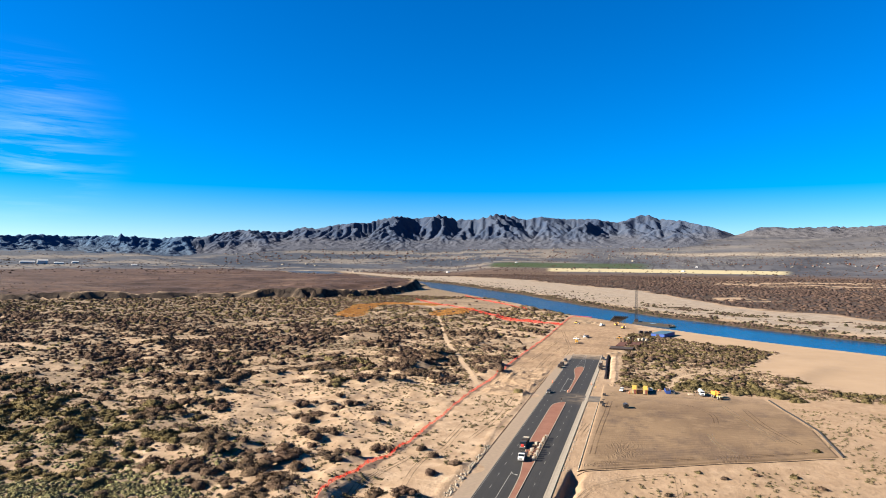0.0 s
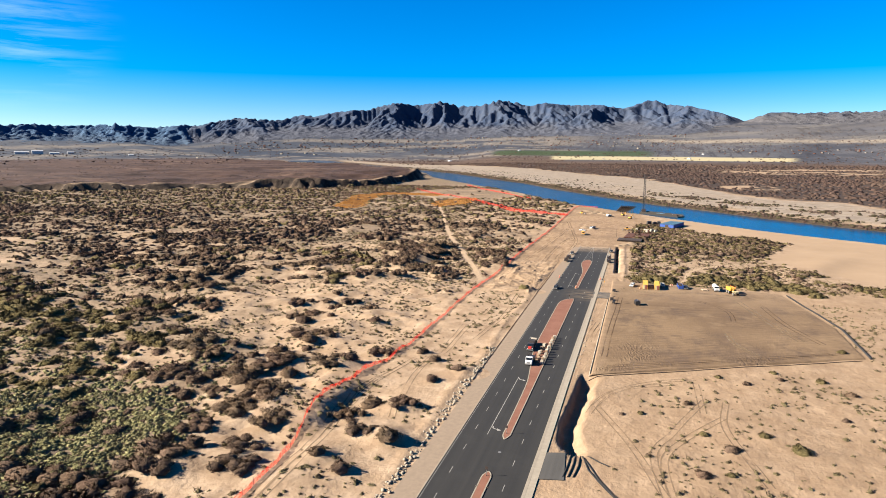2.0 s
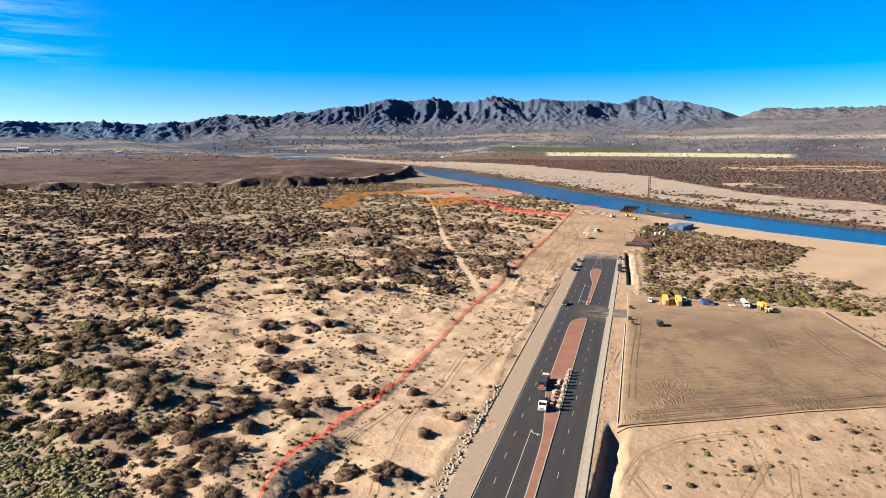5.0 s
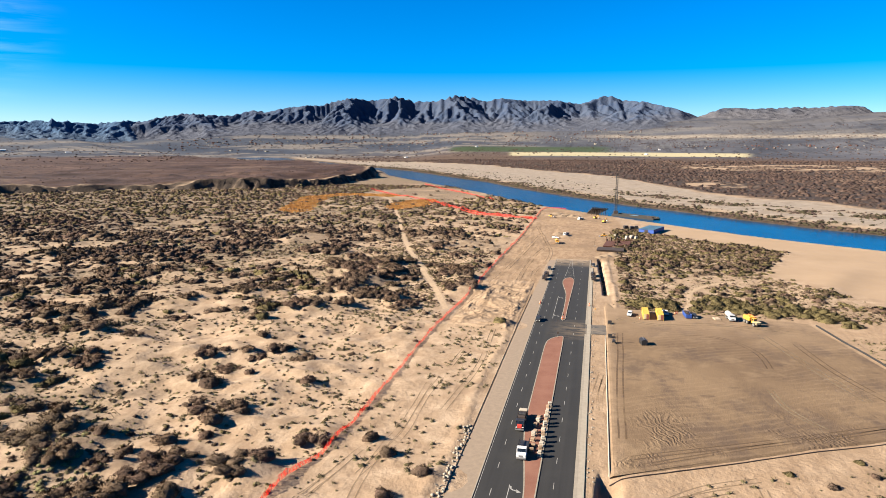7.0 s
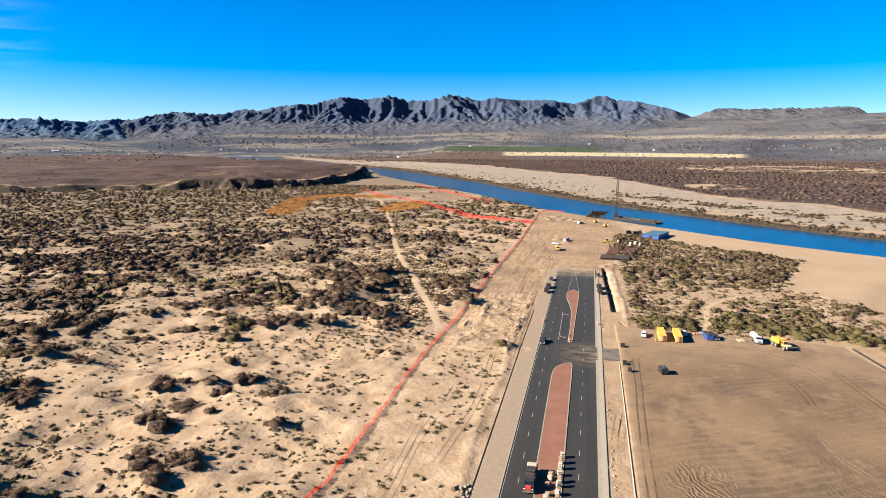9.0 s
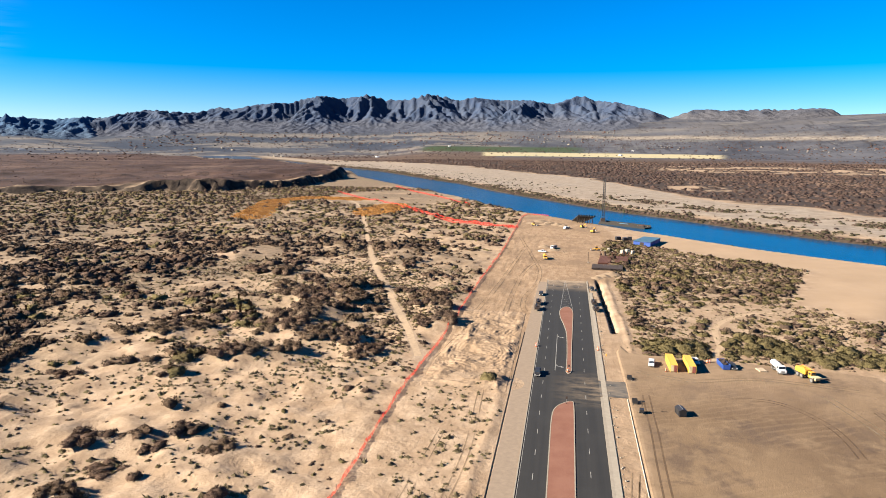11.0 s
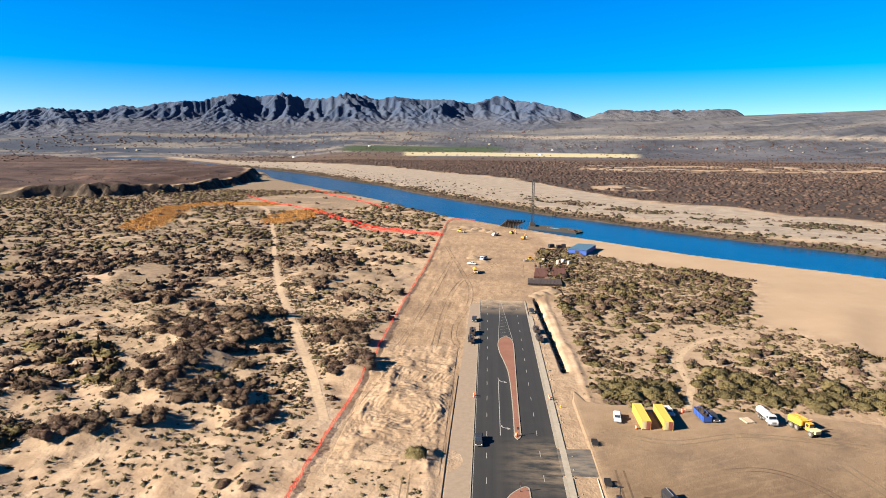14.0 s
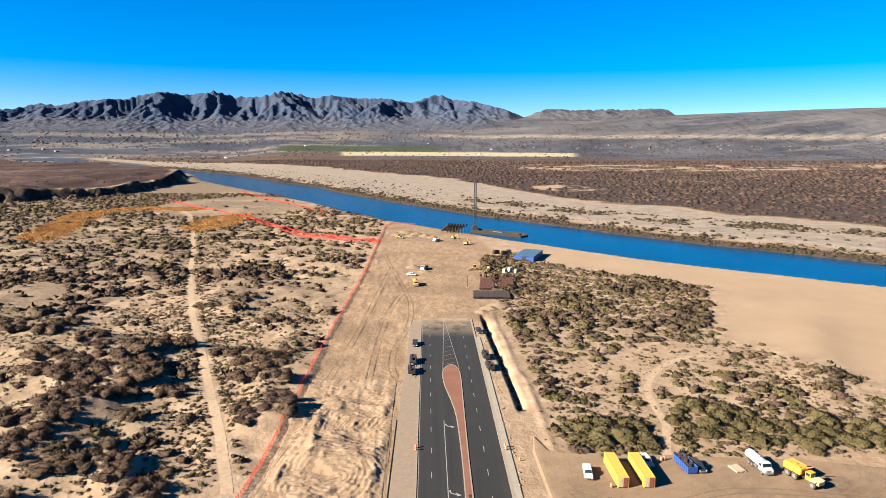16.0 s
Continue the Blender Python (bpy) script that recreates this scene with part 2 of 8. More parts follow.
    # blown beach sand, smooth and even
    beach = k.attr("beach")
    c = k.mix(k.times(beach, 0.9), c, k.mix(k.ramp(big, 0.35, 0.65), (0.186, 0.128, 0.079), (0.214, 0.150, 0.095)))
    bump = k.times(bump, k.ramp(beach, 0.0, 1.0, 1.0, 0.12))
    return k.done(c, rough=0.95, bump=bump, height=0.44, spec=0.1)


JUNCTION_Y = 332.0       # where the lot's driveway meets the road


def asphalt_material(name, dark=0.042):
    k = Nodes(name)
    lanes = k.noise(0.5, 5, 0.6, stretch=(1.0, 0.02, 1.0))
    stain, grain = k.noise(0.08, 6, 0.65), k.noise(14.0, 3, 0.6)
    c = k.mix(k.ramp(lanes, 0.35, 0.68), (dark * 0.90, dark * 0.82, dark * 0.72), (dark * 1.42, dark * 1.28, dark * 1.10))
    c = k.mix(k.ramp(stain, 0.5, 0.75, 0, 0.5), c, (dark * 1.9, dark * 1.75, dark * 1.5))
    c = k.mix(k.ramp(grain, 0.45, 0.7, 0, 0.35), c, (dark * 2.0,) * 3)
    # blown sand where the paving stops
    far_end = k.n.new("ShaderNodeSeparateXYZ")
    k.l.new(k.coord, far_end.inputs[0])
    dust = k.times(k.ramp(far_end.outputs[1], 470, 500), k.ramp(k.noise(0.15, 6, 0.7), 0.30, 0.55), "MULTIPLY")
    crossing = k.times(k.ramp(k.times(k.times(far_end.outputs[1], JUNCTION_Y, "SUBTRACT"), 0, "ADD"), -16, -4), k.ramp(far_end.outputs[1], JUNCTION_Y + 16, JUNCTION_Y + 4))
    tracked = k.times(k.times(crossing, k.ramp(far_end.outputs[0], 2, 16)), k.ramp(k.noise(0.35, 7, 0.7, stretch=(0.35, 1.0, 1.0)), 0.40, 0.62))
    dust = k.times(dust, k.times(tracked, 0.45), "MAXIMUM")
    c = k.mix(k.times(dust, 0.8), c, (0.26, 0.185, 0.115))
    return k.done(c, rough=0.85, bump=grain, height=0.01, spec=0.25)


def paver_material():
    k = Nodes("red_median_paving")
    big, fine = k.noise(0.12, 6, 0.65), k.noise(5.0, 5, 0.7)
    c = k.mix(k.ramp(big, 0.35, 0.68), (0.1080, 0.0450, 0.0285), (0.1380, 0.0640, 0.0420))
    c = k.mix(k.ramp(fine, 0.45, 0.7, 0, 0.4), c, (0.1581, 0.079, 0.0532))
    return k.done(c, rough=0.9, bump=fine, height=0.03, spec=0.15)


def concrete_material(name, tone=(0.363, 0.323, 0.271)):
    k = Nodes(name)
    n1, n2 = k.noise(0.7, 6, 0.6), k.noise(9.0, 4, 0.6)
    c = k.mix(k.ramp(n1, 0.35, 0.7), tuple(v * 0.82 for v in tone), tone)
    c = k.mix(k.ramp(n2, 0.5, 0.75, 0, 0.3), c, tuple(v * 0.6 for v in tone))
    return k.done(c, rough=0.9, bump=n2, height=0.01, spec=0.2)


def pad_material():
    """Scraped dirt: damp and dry blotches, looping grader marks, churned ruts, sand blown over its far and road sides."""
    k = Nodes("graded_dirt_pad")
    spot = k.n.new("ShaderNodeSeparateXYZ")
    k.l.new(k.coord, spot.inputs[0])

    def marks(kind, place, turn, stretch, scale, distortion, detail):
        mp = k.n.new("ShaderNodeMapping")
        mp.inputs["Rotation"].default_value = (0, 0, radians(turn))
        mp.inputs["Scale"].default_value = (*stretch, 0.0)
        mp.inputs["Location"].default_value = (-place[0] * stretch[0], -place[1] * stretch[1], 0.0)
        k.l.new(k.coord, mp.inputs["Vector"])
        wave = k.n.new("ShaderNodeTexWave")
        wave.wave_type = kind
        if kind == "RINGS":
            wave.rings_direction = "SPHERICAL"
        for key, v in (("Scale", scale), ("Distortion", distortion), ("Detail", 6.0), ("Detail Scale", detail), ("Detail Roughness", 0.62)):
            wave.inputs[key].default_value = v
        k.l.new(mp.outputs["Vector"], wave.inputs["Vector"])
        return wave.outputs["Fac"]

    big, mid, fine = k.noise(0.02, 8, 0.6), k.noise(0.09, 8, 0.7), k.noise(2.5, 6, 0.75)
    loops = marks("RINGS", (74, 296), 0, (1.0, 0.66), 0.075, 9.0, 0.35)
    slant = marks("BANDS", (0, 0), 62, (1.0, 1.0), 0.11, 10.0, 0.3)
    churn = marks("BANDS", (0, 0), -20, (1.0, 1.0), 0.20, 26.0, 0.5)
    c = k.mix(k.ramp(big, 0.40, 0.60), (0.078, 0.050, 0.029), (0.120, 0.079, 0.045))
    c = k.mix(k.ramp(k.noise(0.05, 9, 0.7, stretch=(1.0, 0.6, 1.0)), 0.50, 0.60, 0, 0.85), c, (0.060, 0.040, 0.027))
    c = k.mix(k.ramp(mid, 0.52, 0.66, 0, 0.6), c, (0.152, 0.103, 0.060))
    c = k.mix(k.ramp(k.noise(0.16, 9, 0.75, stretch=(0.5, 1.0, 1.0)), 0.56, 0.66, 0, 0.7), c, (0.052, 0.034, 0.023))
    c = k.mix(k.times(k.ramp(loops, 0.78, 0.98, 0, 0.2), k.ramp(k.noise(0.035, 6), 0.46, 0.58)), c, (0.070, 0.044, 0.027))
    c = k.mix(k.times(k.ramp(slant, 0.70, 0.97, 0, 0.2), k.ramp(k.noise(0.030, 6), 0.56, 0.46)), c, (0.176, 0.118, 0.072))
    south = k.times(k.ramp(spot.outputs[1], 270, 240), k.ramp(k.noise(0.06, 6), 0.50, 0.62))
    c = k.mix(k.times(k.ramp(churn, 0.6, 0.95, 0, 0.4), south), c, (0.070, 0.045, 0.028))
    c = k.mix(k.ramp(fine, 0.45, 0.72, 0, 0.30), c, (0.168, 0.113, 0.069))
    drift = k.times(k.ramp(spot.outputs[1], 318, 362), k.ramp(k.noise(0.07, 7, 0.7), 0.30, 0.58), "MULTIPLY")
    drift = k.times(drift, k.ramp(spot.outputs[1], 360, 369), "MAXIMUM")
    drift = k.times(drift, k.times(k.ramp(spot.outputs[0], 30.5, 27.0), k.ramp(k.noise(0.25, 6, 0.7), 0.3, 0.6)), "MAXIMUM")
    c = k.mix(k.times(drift, 0.8), c, k.mix(k.ramp(fine, 0.35, 0.65), (0.150, 0.100, 0.061), (0.202, 0.140, 0.087)))
    relief = k.times(k.times(mid, k.times(k.times(churn, south), 0.5), "ADD"), k.times(fine, 0.3), "ADD")
    return k.done(c, rough=0.95, bump=relief, height=0.3, spec=0.1)


def water_material():
    k = Nodes("river_water")
    n1, n2 = k.noise(0.12, 5, 0.6, stretch=(1.0, 0.5, 1.0)), k.noise(0.9, 5, 0.6)
    depth = k.noise(0.012, 5, 0.6)
    c = k.mix(k.ramp(depth, 0.35, 0.65), (0.0002, 0.026, 0.062), (0.0003, 0.038, 0.088))
    k.bsdf.inputs["IOR"].default_value = 1.2
    return k.done(c, rough=0.12, bump=k.times(n1, k.times(n2, 0.3), "ADD"), height=0.26, spec=0.2)


def shrub_material(name, tones, shared):
    """Dry desert shrub: tones for the plant as a whole, variation twig by twig, fuzzy relief."""
    k = Nodes(name)
    info = k.n.new("ShaderNodeObjectInfo").outputs["Random"] if not shared else k.attr("tint")
    geometry = k.n.new("ShaderNodeNewGeometry")
    geo, place = geometry.outputs["Random Per Island"], geometry.outputs["Position"]
    ramp = k.n.new("ShaderNodeValToRGB")
    e = ramp.color_ramp.elements
    while len(e) < len(tones):
        e.new(0.5)
    for i, tone in enumerate(tones):
        e[i].position, e[i].color = i / max(1, len(tones) - 1), (*tone, 1.0)
    k.l.new(info, ramp.inputs["Fac"])
    mean = tuple(sum(t[i] for t in tones) / len(tones) for i in range(3))
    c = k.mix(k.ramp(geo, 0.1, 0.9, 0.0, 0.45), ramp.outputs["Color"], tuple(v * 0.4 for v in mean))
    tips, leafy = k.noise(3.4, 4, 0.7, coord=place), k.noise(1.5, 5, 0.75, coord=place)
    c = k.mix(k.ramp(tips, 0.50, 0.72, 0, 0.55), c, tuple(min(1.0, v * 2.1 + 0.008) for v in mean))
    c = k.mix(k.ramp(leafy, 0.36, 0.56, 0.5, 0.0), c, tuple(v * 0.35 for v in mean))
    return k.done(c, rough=0.95, spec=0.05, bump=k.times(leafy, k.times(tips, 0.5), "ADD"), height=0.8)


BROWNS = [(0.074, 0.047, 0.035), (0.106, 0.066, 0.045), (0.086, 0.058, 0.041), (0.118, 0.076, 0.048), (0.098, 0.070, 0.043), (0.080, 0.053, 0.039)]
GREENS = [(0.104, 0.083, 0.037), (0.124, 0.096, 0.042), (0.088, 0.070, 0.032), (0.112, 0.083, 0.040)]
RUSTS = [(0.320, 0.140, 0.036), (0.370, 0.180, 0.050), (0.240, 0.112, 0.038), (0.390, 0.215, 0.068)]
MAUVES = [(0.022, 0.016, 0.014), (0.058, 0.036, 0.029), (0.034, 0.023, 0.020), (0.074, 0.047, 0.035), (0.046, 0.030, 0.023), (0.090, 0.061, 0.045)]
M_GROUND = ground_material()
M_ASPHALT = asphalt_material("fresh_asphalt", 0.0112)
M_ASPHALT_OLD = asphalt_material("dusty_asphalt", 0.032)
M_PAVER = paver_material()
M_CONCRETE = concrete_material("pale_concrete", (0.1847, 0.1543, 0.117))
M_SHOULDER = concrete_material("compacted_gravel_shoulder", (0.168, 0.124, 0.086))
M_WALKWAY = concrete_material("dusty_concrete_walkway", (0.205, 0.172, 0.130))
M_PAD = pad_material()
M_SPOIL = concrete_material("loose_tan_spoil", (0.1672, 0.1159, 0.0718))
M_WATER = water_material()
M_LINE = paint("white_road_paint", (0.2462, 0.2402, 0.2219), 0.6, wear=0.45)
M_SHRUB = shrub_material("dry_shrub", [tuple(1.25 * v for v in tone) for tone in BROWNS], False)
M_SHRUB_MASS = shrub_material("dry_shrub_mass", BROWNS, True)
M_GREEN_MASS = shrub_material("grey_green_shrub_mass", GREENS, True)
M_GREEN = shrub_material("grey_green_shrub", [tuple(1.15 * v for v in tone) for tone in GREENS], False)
M_TUFT = shrub_material("dry_tuft", [(0.118, 0.094, 0.047), (0.142, 0.113, 0.057), (0.096, 0.075, 0.042), (0.126, 0.089, 0.053)], True)
M_OLIVE_MASS = shrub_material("pale_olive_brush", [(0.180, 0.164, 0.076), (0.210, 0.190, 0.088), (0.152, 0.138, 0.064), (0.190, 0.162, 0.080)], True)
M_RUST_MASS = shrub_material("rust_dry_grass", RUSTS, True)
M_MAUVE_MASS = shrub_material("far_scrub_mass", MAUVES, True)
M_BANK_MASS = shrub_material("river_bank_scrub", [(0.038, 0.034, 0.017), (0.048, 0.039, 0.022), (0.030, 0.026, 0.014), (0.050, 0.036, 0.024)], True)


# ---- the lie of the land ----
NEAR_BANK = [(900, 90), (420, 445), (240, 578), (190, 616), (145, 652), (105, 697), (65, 741), (-10, 833), (-44, 876), (-87, 946), (-142, 1050),
             (-206, 1149), (-272, 1250), (-354, 1378), (-450, 1530), (-545, 1760), (-690, 1960), (-860, 2150), (-1080, 2360), (-1330, 2600), (-1700, 2760)]
FAR_BANK = [(1000, 160), (500, 482), (305, 640), (260, 690), (215, 730), (165, 786), (120, 848), (65, 910), (17, 986), (-43, 1078), (-117, 1205),
            (-193, 1357), (-277, 1478), (-369, 1626), (-476, 1790), (-585, 1925), (-760, 2120), (-980, 2405), (-1245, 2715), (-1480, 3050), (-1640, 3090)]
CLIFF = [(-1500, 420), (-900, 770), (-790, 880), (-650, 990), (-508, 1042), (-466, 1110), (-436, 1208), (-440, 1380), (-490, 1540), (-600, 1780), (-760, 1990), (-985, 2260), (-1075, 2175), (-1260, 2280), (-1440, 2560), (-1760, 2700)]
TRAIL = [(-41, 343), (-44.2, 351), (-49.2, 364), (-57.5, 386), (-67, 409), (-80.5, 443), (-94, 476), (-107, 507), (-131, 573), (-140, 596), (-164, 672), (-187, 736), (-214, 815), (-250, 906), (-300, 990)]
WATER_Z = -2.5
# broad shrubs, each on its own low sand mound: x, y, radius
SHRUBS_DUNE = [(-176, 282, 8.4), (-211, 243, 4.5), (-149, 251, 5.4), (-153, 279, 5.1), (-111, 267, 6.0), (-98, 256, 5.1), (-92, 266, 4.5), (-78, 270, 5.1), (-100, 243, 5.5), (-92, 227, 4.6), (-78, 223, 6.6), (-166, 224, 8.6), (-143, 216, 4.9), (-118, 198, 10.0), (-138, 189, 4.5), (-91, 190, 5.1), (-85, 204, 4.2), (-77, 188, 7.8), (-59, 194, 6.7), (-48, 213, 5.1), (-67, 180, 4.2), (-100, 163, 5.7), (-82, 172, 9.3), (-66, 164, 7.9), (-81, 159, 4.5), (-66, 150, 7.4), (-53, 146, 6.3), (-62, 156, 6.7), (-23, 167, 4.8), (-35, 157, 4.7)]
SHRUBS_DUNE_2 = [(-28, 149, 5.2), (-19, 145, 4.3), (-32, 132, 3.1), (-24, 128, 3.3), (-71, 138, 5.6), (-52, 131, 5.9), (-64, 121, 10.3), (-47, 121, 6.2), (-32, 166, 4.1), (-22, 191, 3.1), (-34, 217, 3.0)]
SHRUBS_LOT_SIDE = [(55, 195, 2.6), (66, 222, 2.2), (74, 218, 2.4), (84, 232, 2.3), (85, 225, 2.2), (42, 184, 1.8), (37, 182, 1.5), (73, 178, 2.9), (64, 167, 3.9), (80, 171, 4.0), (44, 158, 1.5), (58, 175, 2.4), (56, 151, 3.5), (62, 153, 2.1), (103, 217, 3.0), (97, 227, 3.1), (96, 195, 2.3), (-17, 332, 5.1), (-16, 202, 4.7), (112, 263, 3.3)]
SHRUBS_MIDDLE = [(-91, 279, 5.4), (-89, 254, 2.5), (-146, 247, 5.5), (-163, 250, 7.0), (-153, 258, 4.1), (-87, 222, 4.4), (-79, 216, 4.2), (-77, 210, 2.8), (-103, 188, 6.5), (-76, 195, 6.1), (-103, 203, 3.4), (-55, 199, 4.4), (-27, 210, 2.9), (-66, 249, 3.3), (-158, 233, 5.0), (-118, 229, 2.9)]
SHRUBS_TRAIL = [(-169, 482, 9.7), (-151, 479, 10.7), (-139, 447, 7.2), (-124, 455, 6.0), (-103, 451, 9.2), (-93, 455, 6.9), (-110, 442, 9.0), (-129, 427, 6.7), (-115, 424, 10.7), (-103, 418, 9.2), (-98, 427, 8.4), (-92, 418, 8.0), (-106, 409, 9.0), (-94, 406, 7.7), (-106, 397, 8.6), (-112, 390, 8.5), (-98, 399, 6.7), (-82, 376, 4.2), (-79, 365, 6.4), (-74, 365, 4.7), (-89, 364, 8.9), (-105, 376, 9.7), (-90, 372, 4.2), (-62, 362, 3.0), (-46, 398, 7.8), (-53, 396, 5.2), (-40, 392, 4.2), (-57, 420, 7.7), (-49, 419, 5.7), (-59, 439, 10.4)]
SHRUBS_TRAIL_2 = [(-50, 447, 6.4), (-73, 447, 6.5)]
SHRUBS_FLAT = [(-102, 272, 4.7), (-170, 339, 5.5), (-111, 336, 7.7), (-102, 340, 7.7), (-92, 345, 5.9), (-139, 361, 6.5), (-111, 363, 6.5), (-67, 347, 4.7), (-74, 360, 5.0), (-148, 356, 7.7), (-164, 356, 6.5), (-121, 312, 2.0), (-91, 296, 1.9), (-59, 316, 2.3), (-57, 292, 1.3), (-64, 282, 2.2), (-45, 300, 1.6), (-133, 468, 6.9), (-127, 440, 7.0), (-80, 411, 6.2), (-83, 393, 5.0), (-100, 389, 6.2), (-99, 366, 5.4), (-64, 352, 6.1), (-49, 390, 6.0), (-91, 532, 7.7), (-68, 491, 7.7), (-68, 391, 4.0), (-88, 510, 5.8), (-105, 515, 4.7)]
TAKEN = np.array([p for spot in (SHRUBS_DUNE, SHRUBS_DUNE_2, SHRUBS_LOT_SIDE, SHRUBS_MIDDLE, SHRUBS_TRAIL, SHRUBS_TRAIL_2, SHRUBS_FLAT) for p in spot])


def reed_share(x, y):
    """Where the rust-coloured reeds stand on the river flat."""
    arc = np.abs(line_distance([(-305, 735), (-335, 830), (-358, 915), (-330, 972), (-272, 962)], x, y)) / 17
    spot = ((x + 200) / 27) ** 2 + ((y - 845) / 66) ** 2
    return np.maximum(smooth(1.25, 0.8, arc + 0.6 * (fbm(x / 25, y / 25) - 0.5)), smooth(1.2, 0.8, spot + 0.6 * (fbm(x / 20, y / 20) - 0.5)))


def cliff_edge(x, y):
    """Distance behind the terrace's worn edge."""
    return line_distance(CLIFF, x, y) + 34 * (fbm(x / 110, y / 110, 3) - 0.5) + 18 * (ridged(x / 48, y / 48, 3) - 0.45) + 15 * (ridged(x / 17, y / 17, 3) - 0.4)


def far_rise(x, y):
    """Fans that climb from the valley floor to the foot of the hills."""
    r = np.hypot(x - 10, y - 110)
    az = np.degrees(np.arctan2(x - 10, y - 110))
    base = np.interp(r, [0, 1700, 2600, 3000, 3400, 3700, 4000, 4300, 4700], [0, 0, 10, 16, 30, 74, 134, 166, 182])
    flat = np.interp(r, [0, 3450, 3700, 4000, 4300, 4700], [0, 0, 44, 124, 166, 182])
    base = base + (flat - base) * smooth(-11, -17, az)
    right = smooth(-26, 13, az) * smooth(3650, 4750, r) * (66 + 38 * smooth(14, 34, az))
    base = base * (0.55 + 0.45 * smooth(-40, -27, az))
    return base + right


def land(x, y, fine=True):
    """Height of the ground."""
    x, y = np.atleast_1d(np.asarray(x, float)), np.atleast_1d(np.asarray(y, float))
    near = line_distance(NEAR_BANK, x, y)
    far = line_distance(FAR_BANK, x, y)
    into = np.minimum(-near, far)          # > 0 inside the channel
    dunes = (fbm(x / 26, y / 17, 4) - 0.5) * 5.0 + (fbm(x / 6.5, y / 5.5, 3) - 0.5) * 1.9 + (fbm(x / 3.4 + 5, y / 2.6, 2) - 0.5) * 0.8 * smooth(-220, -170, x)
    west = smooth(-26, -60, x)
    calm = 0.10 + 0.9 * west * smooth(1100, 800, y)
    calm = np.maximum(calm, 0.07 * smooth(120, 150, x) * smooth(900, 600, y))
    ridge = (x - 118 - 0.55 * (y - 400)) / 9
    beach = 1.3 * np.where(ridge < 0, np.exp(-(ridge / 1.6) ** 2), np.exp(-ridge ** 2)) * smooth(395, 425, y) * smooth(520, 470, y) * smooth(110, 125, x)
    trail = smooth(3, 9, np.abs(line_distance(TRAIL, x, y)))
    z = dunes * calm * (0.25 + 0.75 * trail) + beach
    # dune ridge under the fence at the near end, and humps beside the road
    # gentle on the west, a steep slip face on the east with a hollow under it
    u = x - np.interp(y, [130, 153, 166, 178, 195], [-42.5, -43.6, -45.6, -44.4, -44.6]) - 1.2 * (fbm(y / 6.0, y * 0 + 9, 3) - 0.5)
    long = smooth(142, 154, y) * smooth(188, 170, y) * (0.7 + 0.6 * fbm(x / 5 + 2, y / 4, 3))
    z = z + long * (2.7 * np.where(u < 0, np.exp(-(u / 13) ** 2), smooth(6.5, 0, u)) - 0.5 * np.exp(-((u - 9) / 6) ** 2))
    z = z + 1.7 * np.exp(-(((x + 20) / 5.0) ** 2 + ((y - 148) / 6) ** 2)) + 1.1 * np.exp(-(((x + 25) / 4.5) ** 2 + ((y - 167) / 4) ** 2))
    z = z + 1.6 * np.exp(-(((x + 33) / 8) ** 2 + ((y - 128) / 16) ** 2))
    z = z + (fbm(x / 9 + 4, y / 9, 3) - 0.4) * 1.6 * smooth(-38, -32, x) * smooth(-11, -15, x) * smooth(322, 336, y) * smooth(415, 400, y)
    z = z + (fbm(x / 1.7, y / 22.0, 3) - 0.5) * 0.6 * smooth(-38, -34, x) * smooth(-9, -12, x) * smooth(400, 420, y) * smooth(700, 660, y)
    road = smooth(-10.5, -14, x) + smooth(27, 30, x)
    z = np.where(y < 520, z * np.clip(road, 0, 1), z)
    z = z + 0.45 * np.exp(-((x + 13.4 + 0.8 * np.sin(y / 13)) / 1.3) ** 2) * smooth(120, 140, y) * smooth(330, 318, y)
    # pit with a steep wall beside the road
    rim = np.interp(y, [154, 157, 161, 171, 184, 198, 213], [25.0, 23.2, 21.4, 20.9, 21.6, 22.2, 22.8]) + 0.5 * (fbm(y / 3.0, y * 0 + 2, 3) - 0.5)
    pit = smooth(rim, rim + 0.7, x) * smooth(rim + 6.5, rim + 2.8, x + 2.0 * (fbm(x / 4, y / 4, 2) - 0.5)) * smooth(152, 158, y) * smooth(215, 203, y)
    z = z - 3.0 * pit
    for sx, sy, s in TAKEN:
        some = (np.abs(x - sx) < 3 * s) & (np.abs(y - sy) < 3 * s)
        if some.any():
            z[some] += (0.24 * s if sx < -12 else 0.1 * s) * np.exp(-(((x[some] - sx - 0.3 * s) / (1.1 * s)) ** 2 + ((y[some] - sy) / (0.85 * s)) ** 2))
    # drain beside the far half of the road, with the spoil thrown up along it
    drain_x = 22.7 + 2.6 * smooth(500, 395, y)
    z = z - 1.9 * smooth(drain_x - 0.2, drain_x + 0.7, x) * smooth(drain_x + 3.6, drain_x + 1.6, x) * smooth(396, 402, y) * smooth(506, 498, y)
    z = z + (0.2 + 0.9 * fbm(x / 3, y / 7, 3)) * 0.6 * np.exp(-((x - drain_x - 6.0 - 2.4 * (fbm(y / 16, y * 0 + 3, 3) - 0.5)) / 1.3) ** 2) * smooth(360, 372, y) * smooth(520, 505, y)
    # terrace with its eroded edge
    edge = cliff_edge(x, y)
    high = (9 + 6 * smooth(-800, -480, x)) * (0.7 + 0.6 * smooth(0.3, 0.7, fbm(x / 95 + 7, y / 95, 3)))
    z = z + np.where(x < 0, smooth(-2, 9, edge), 0) * high
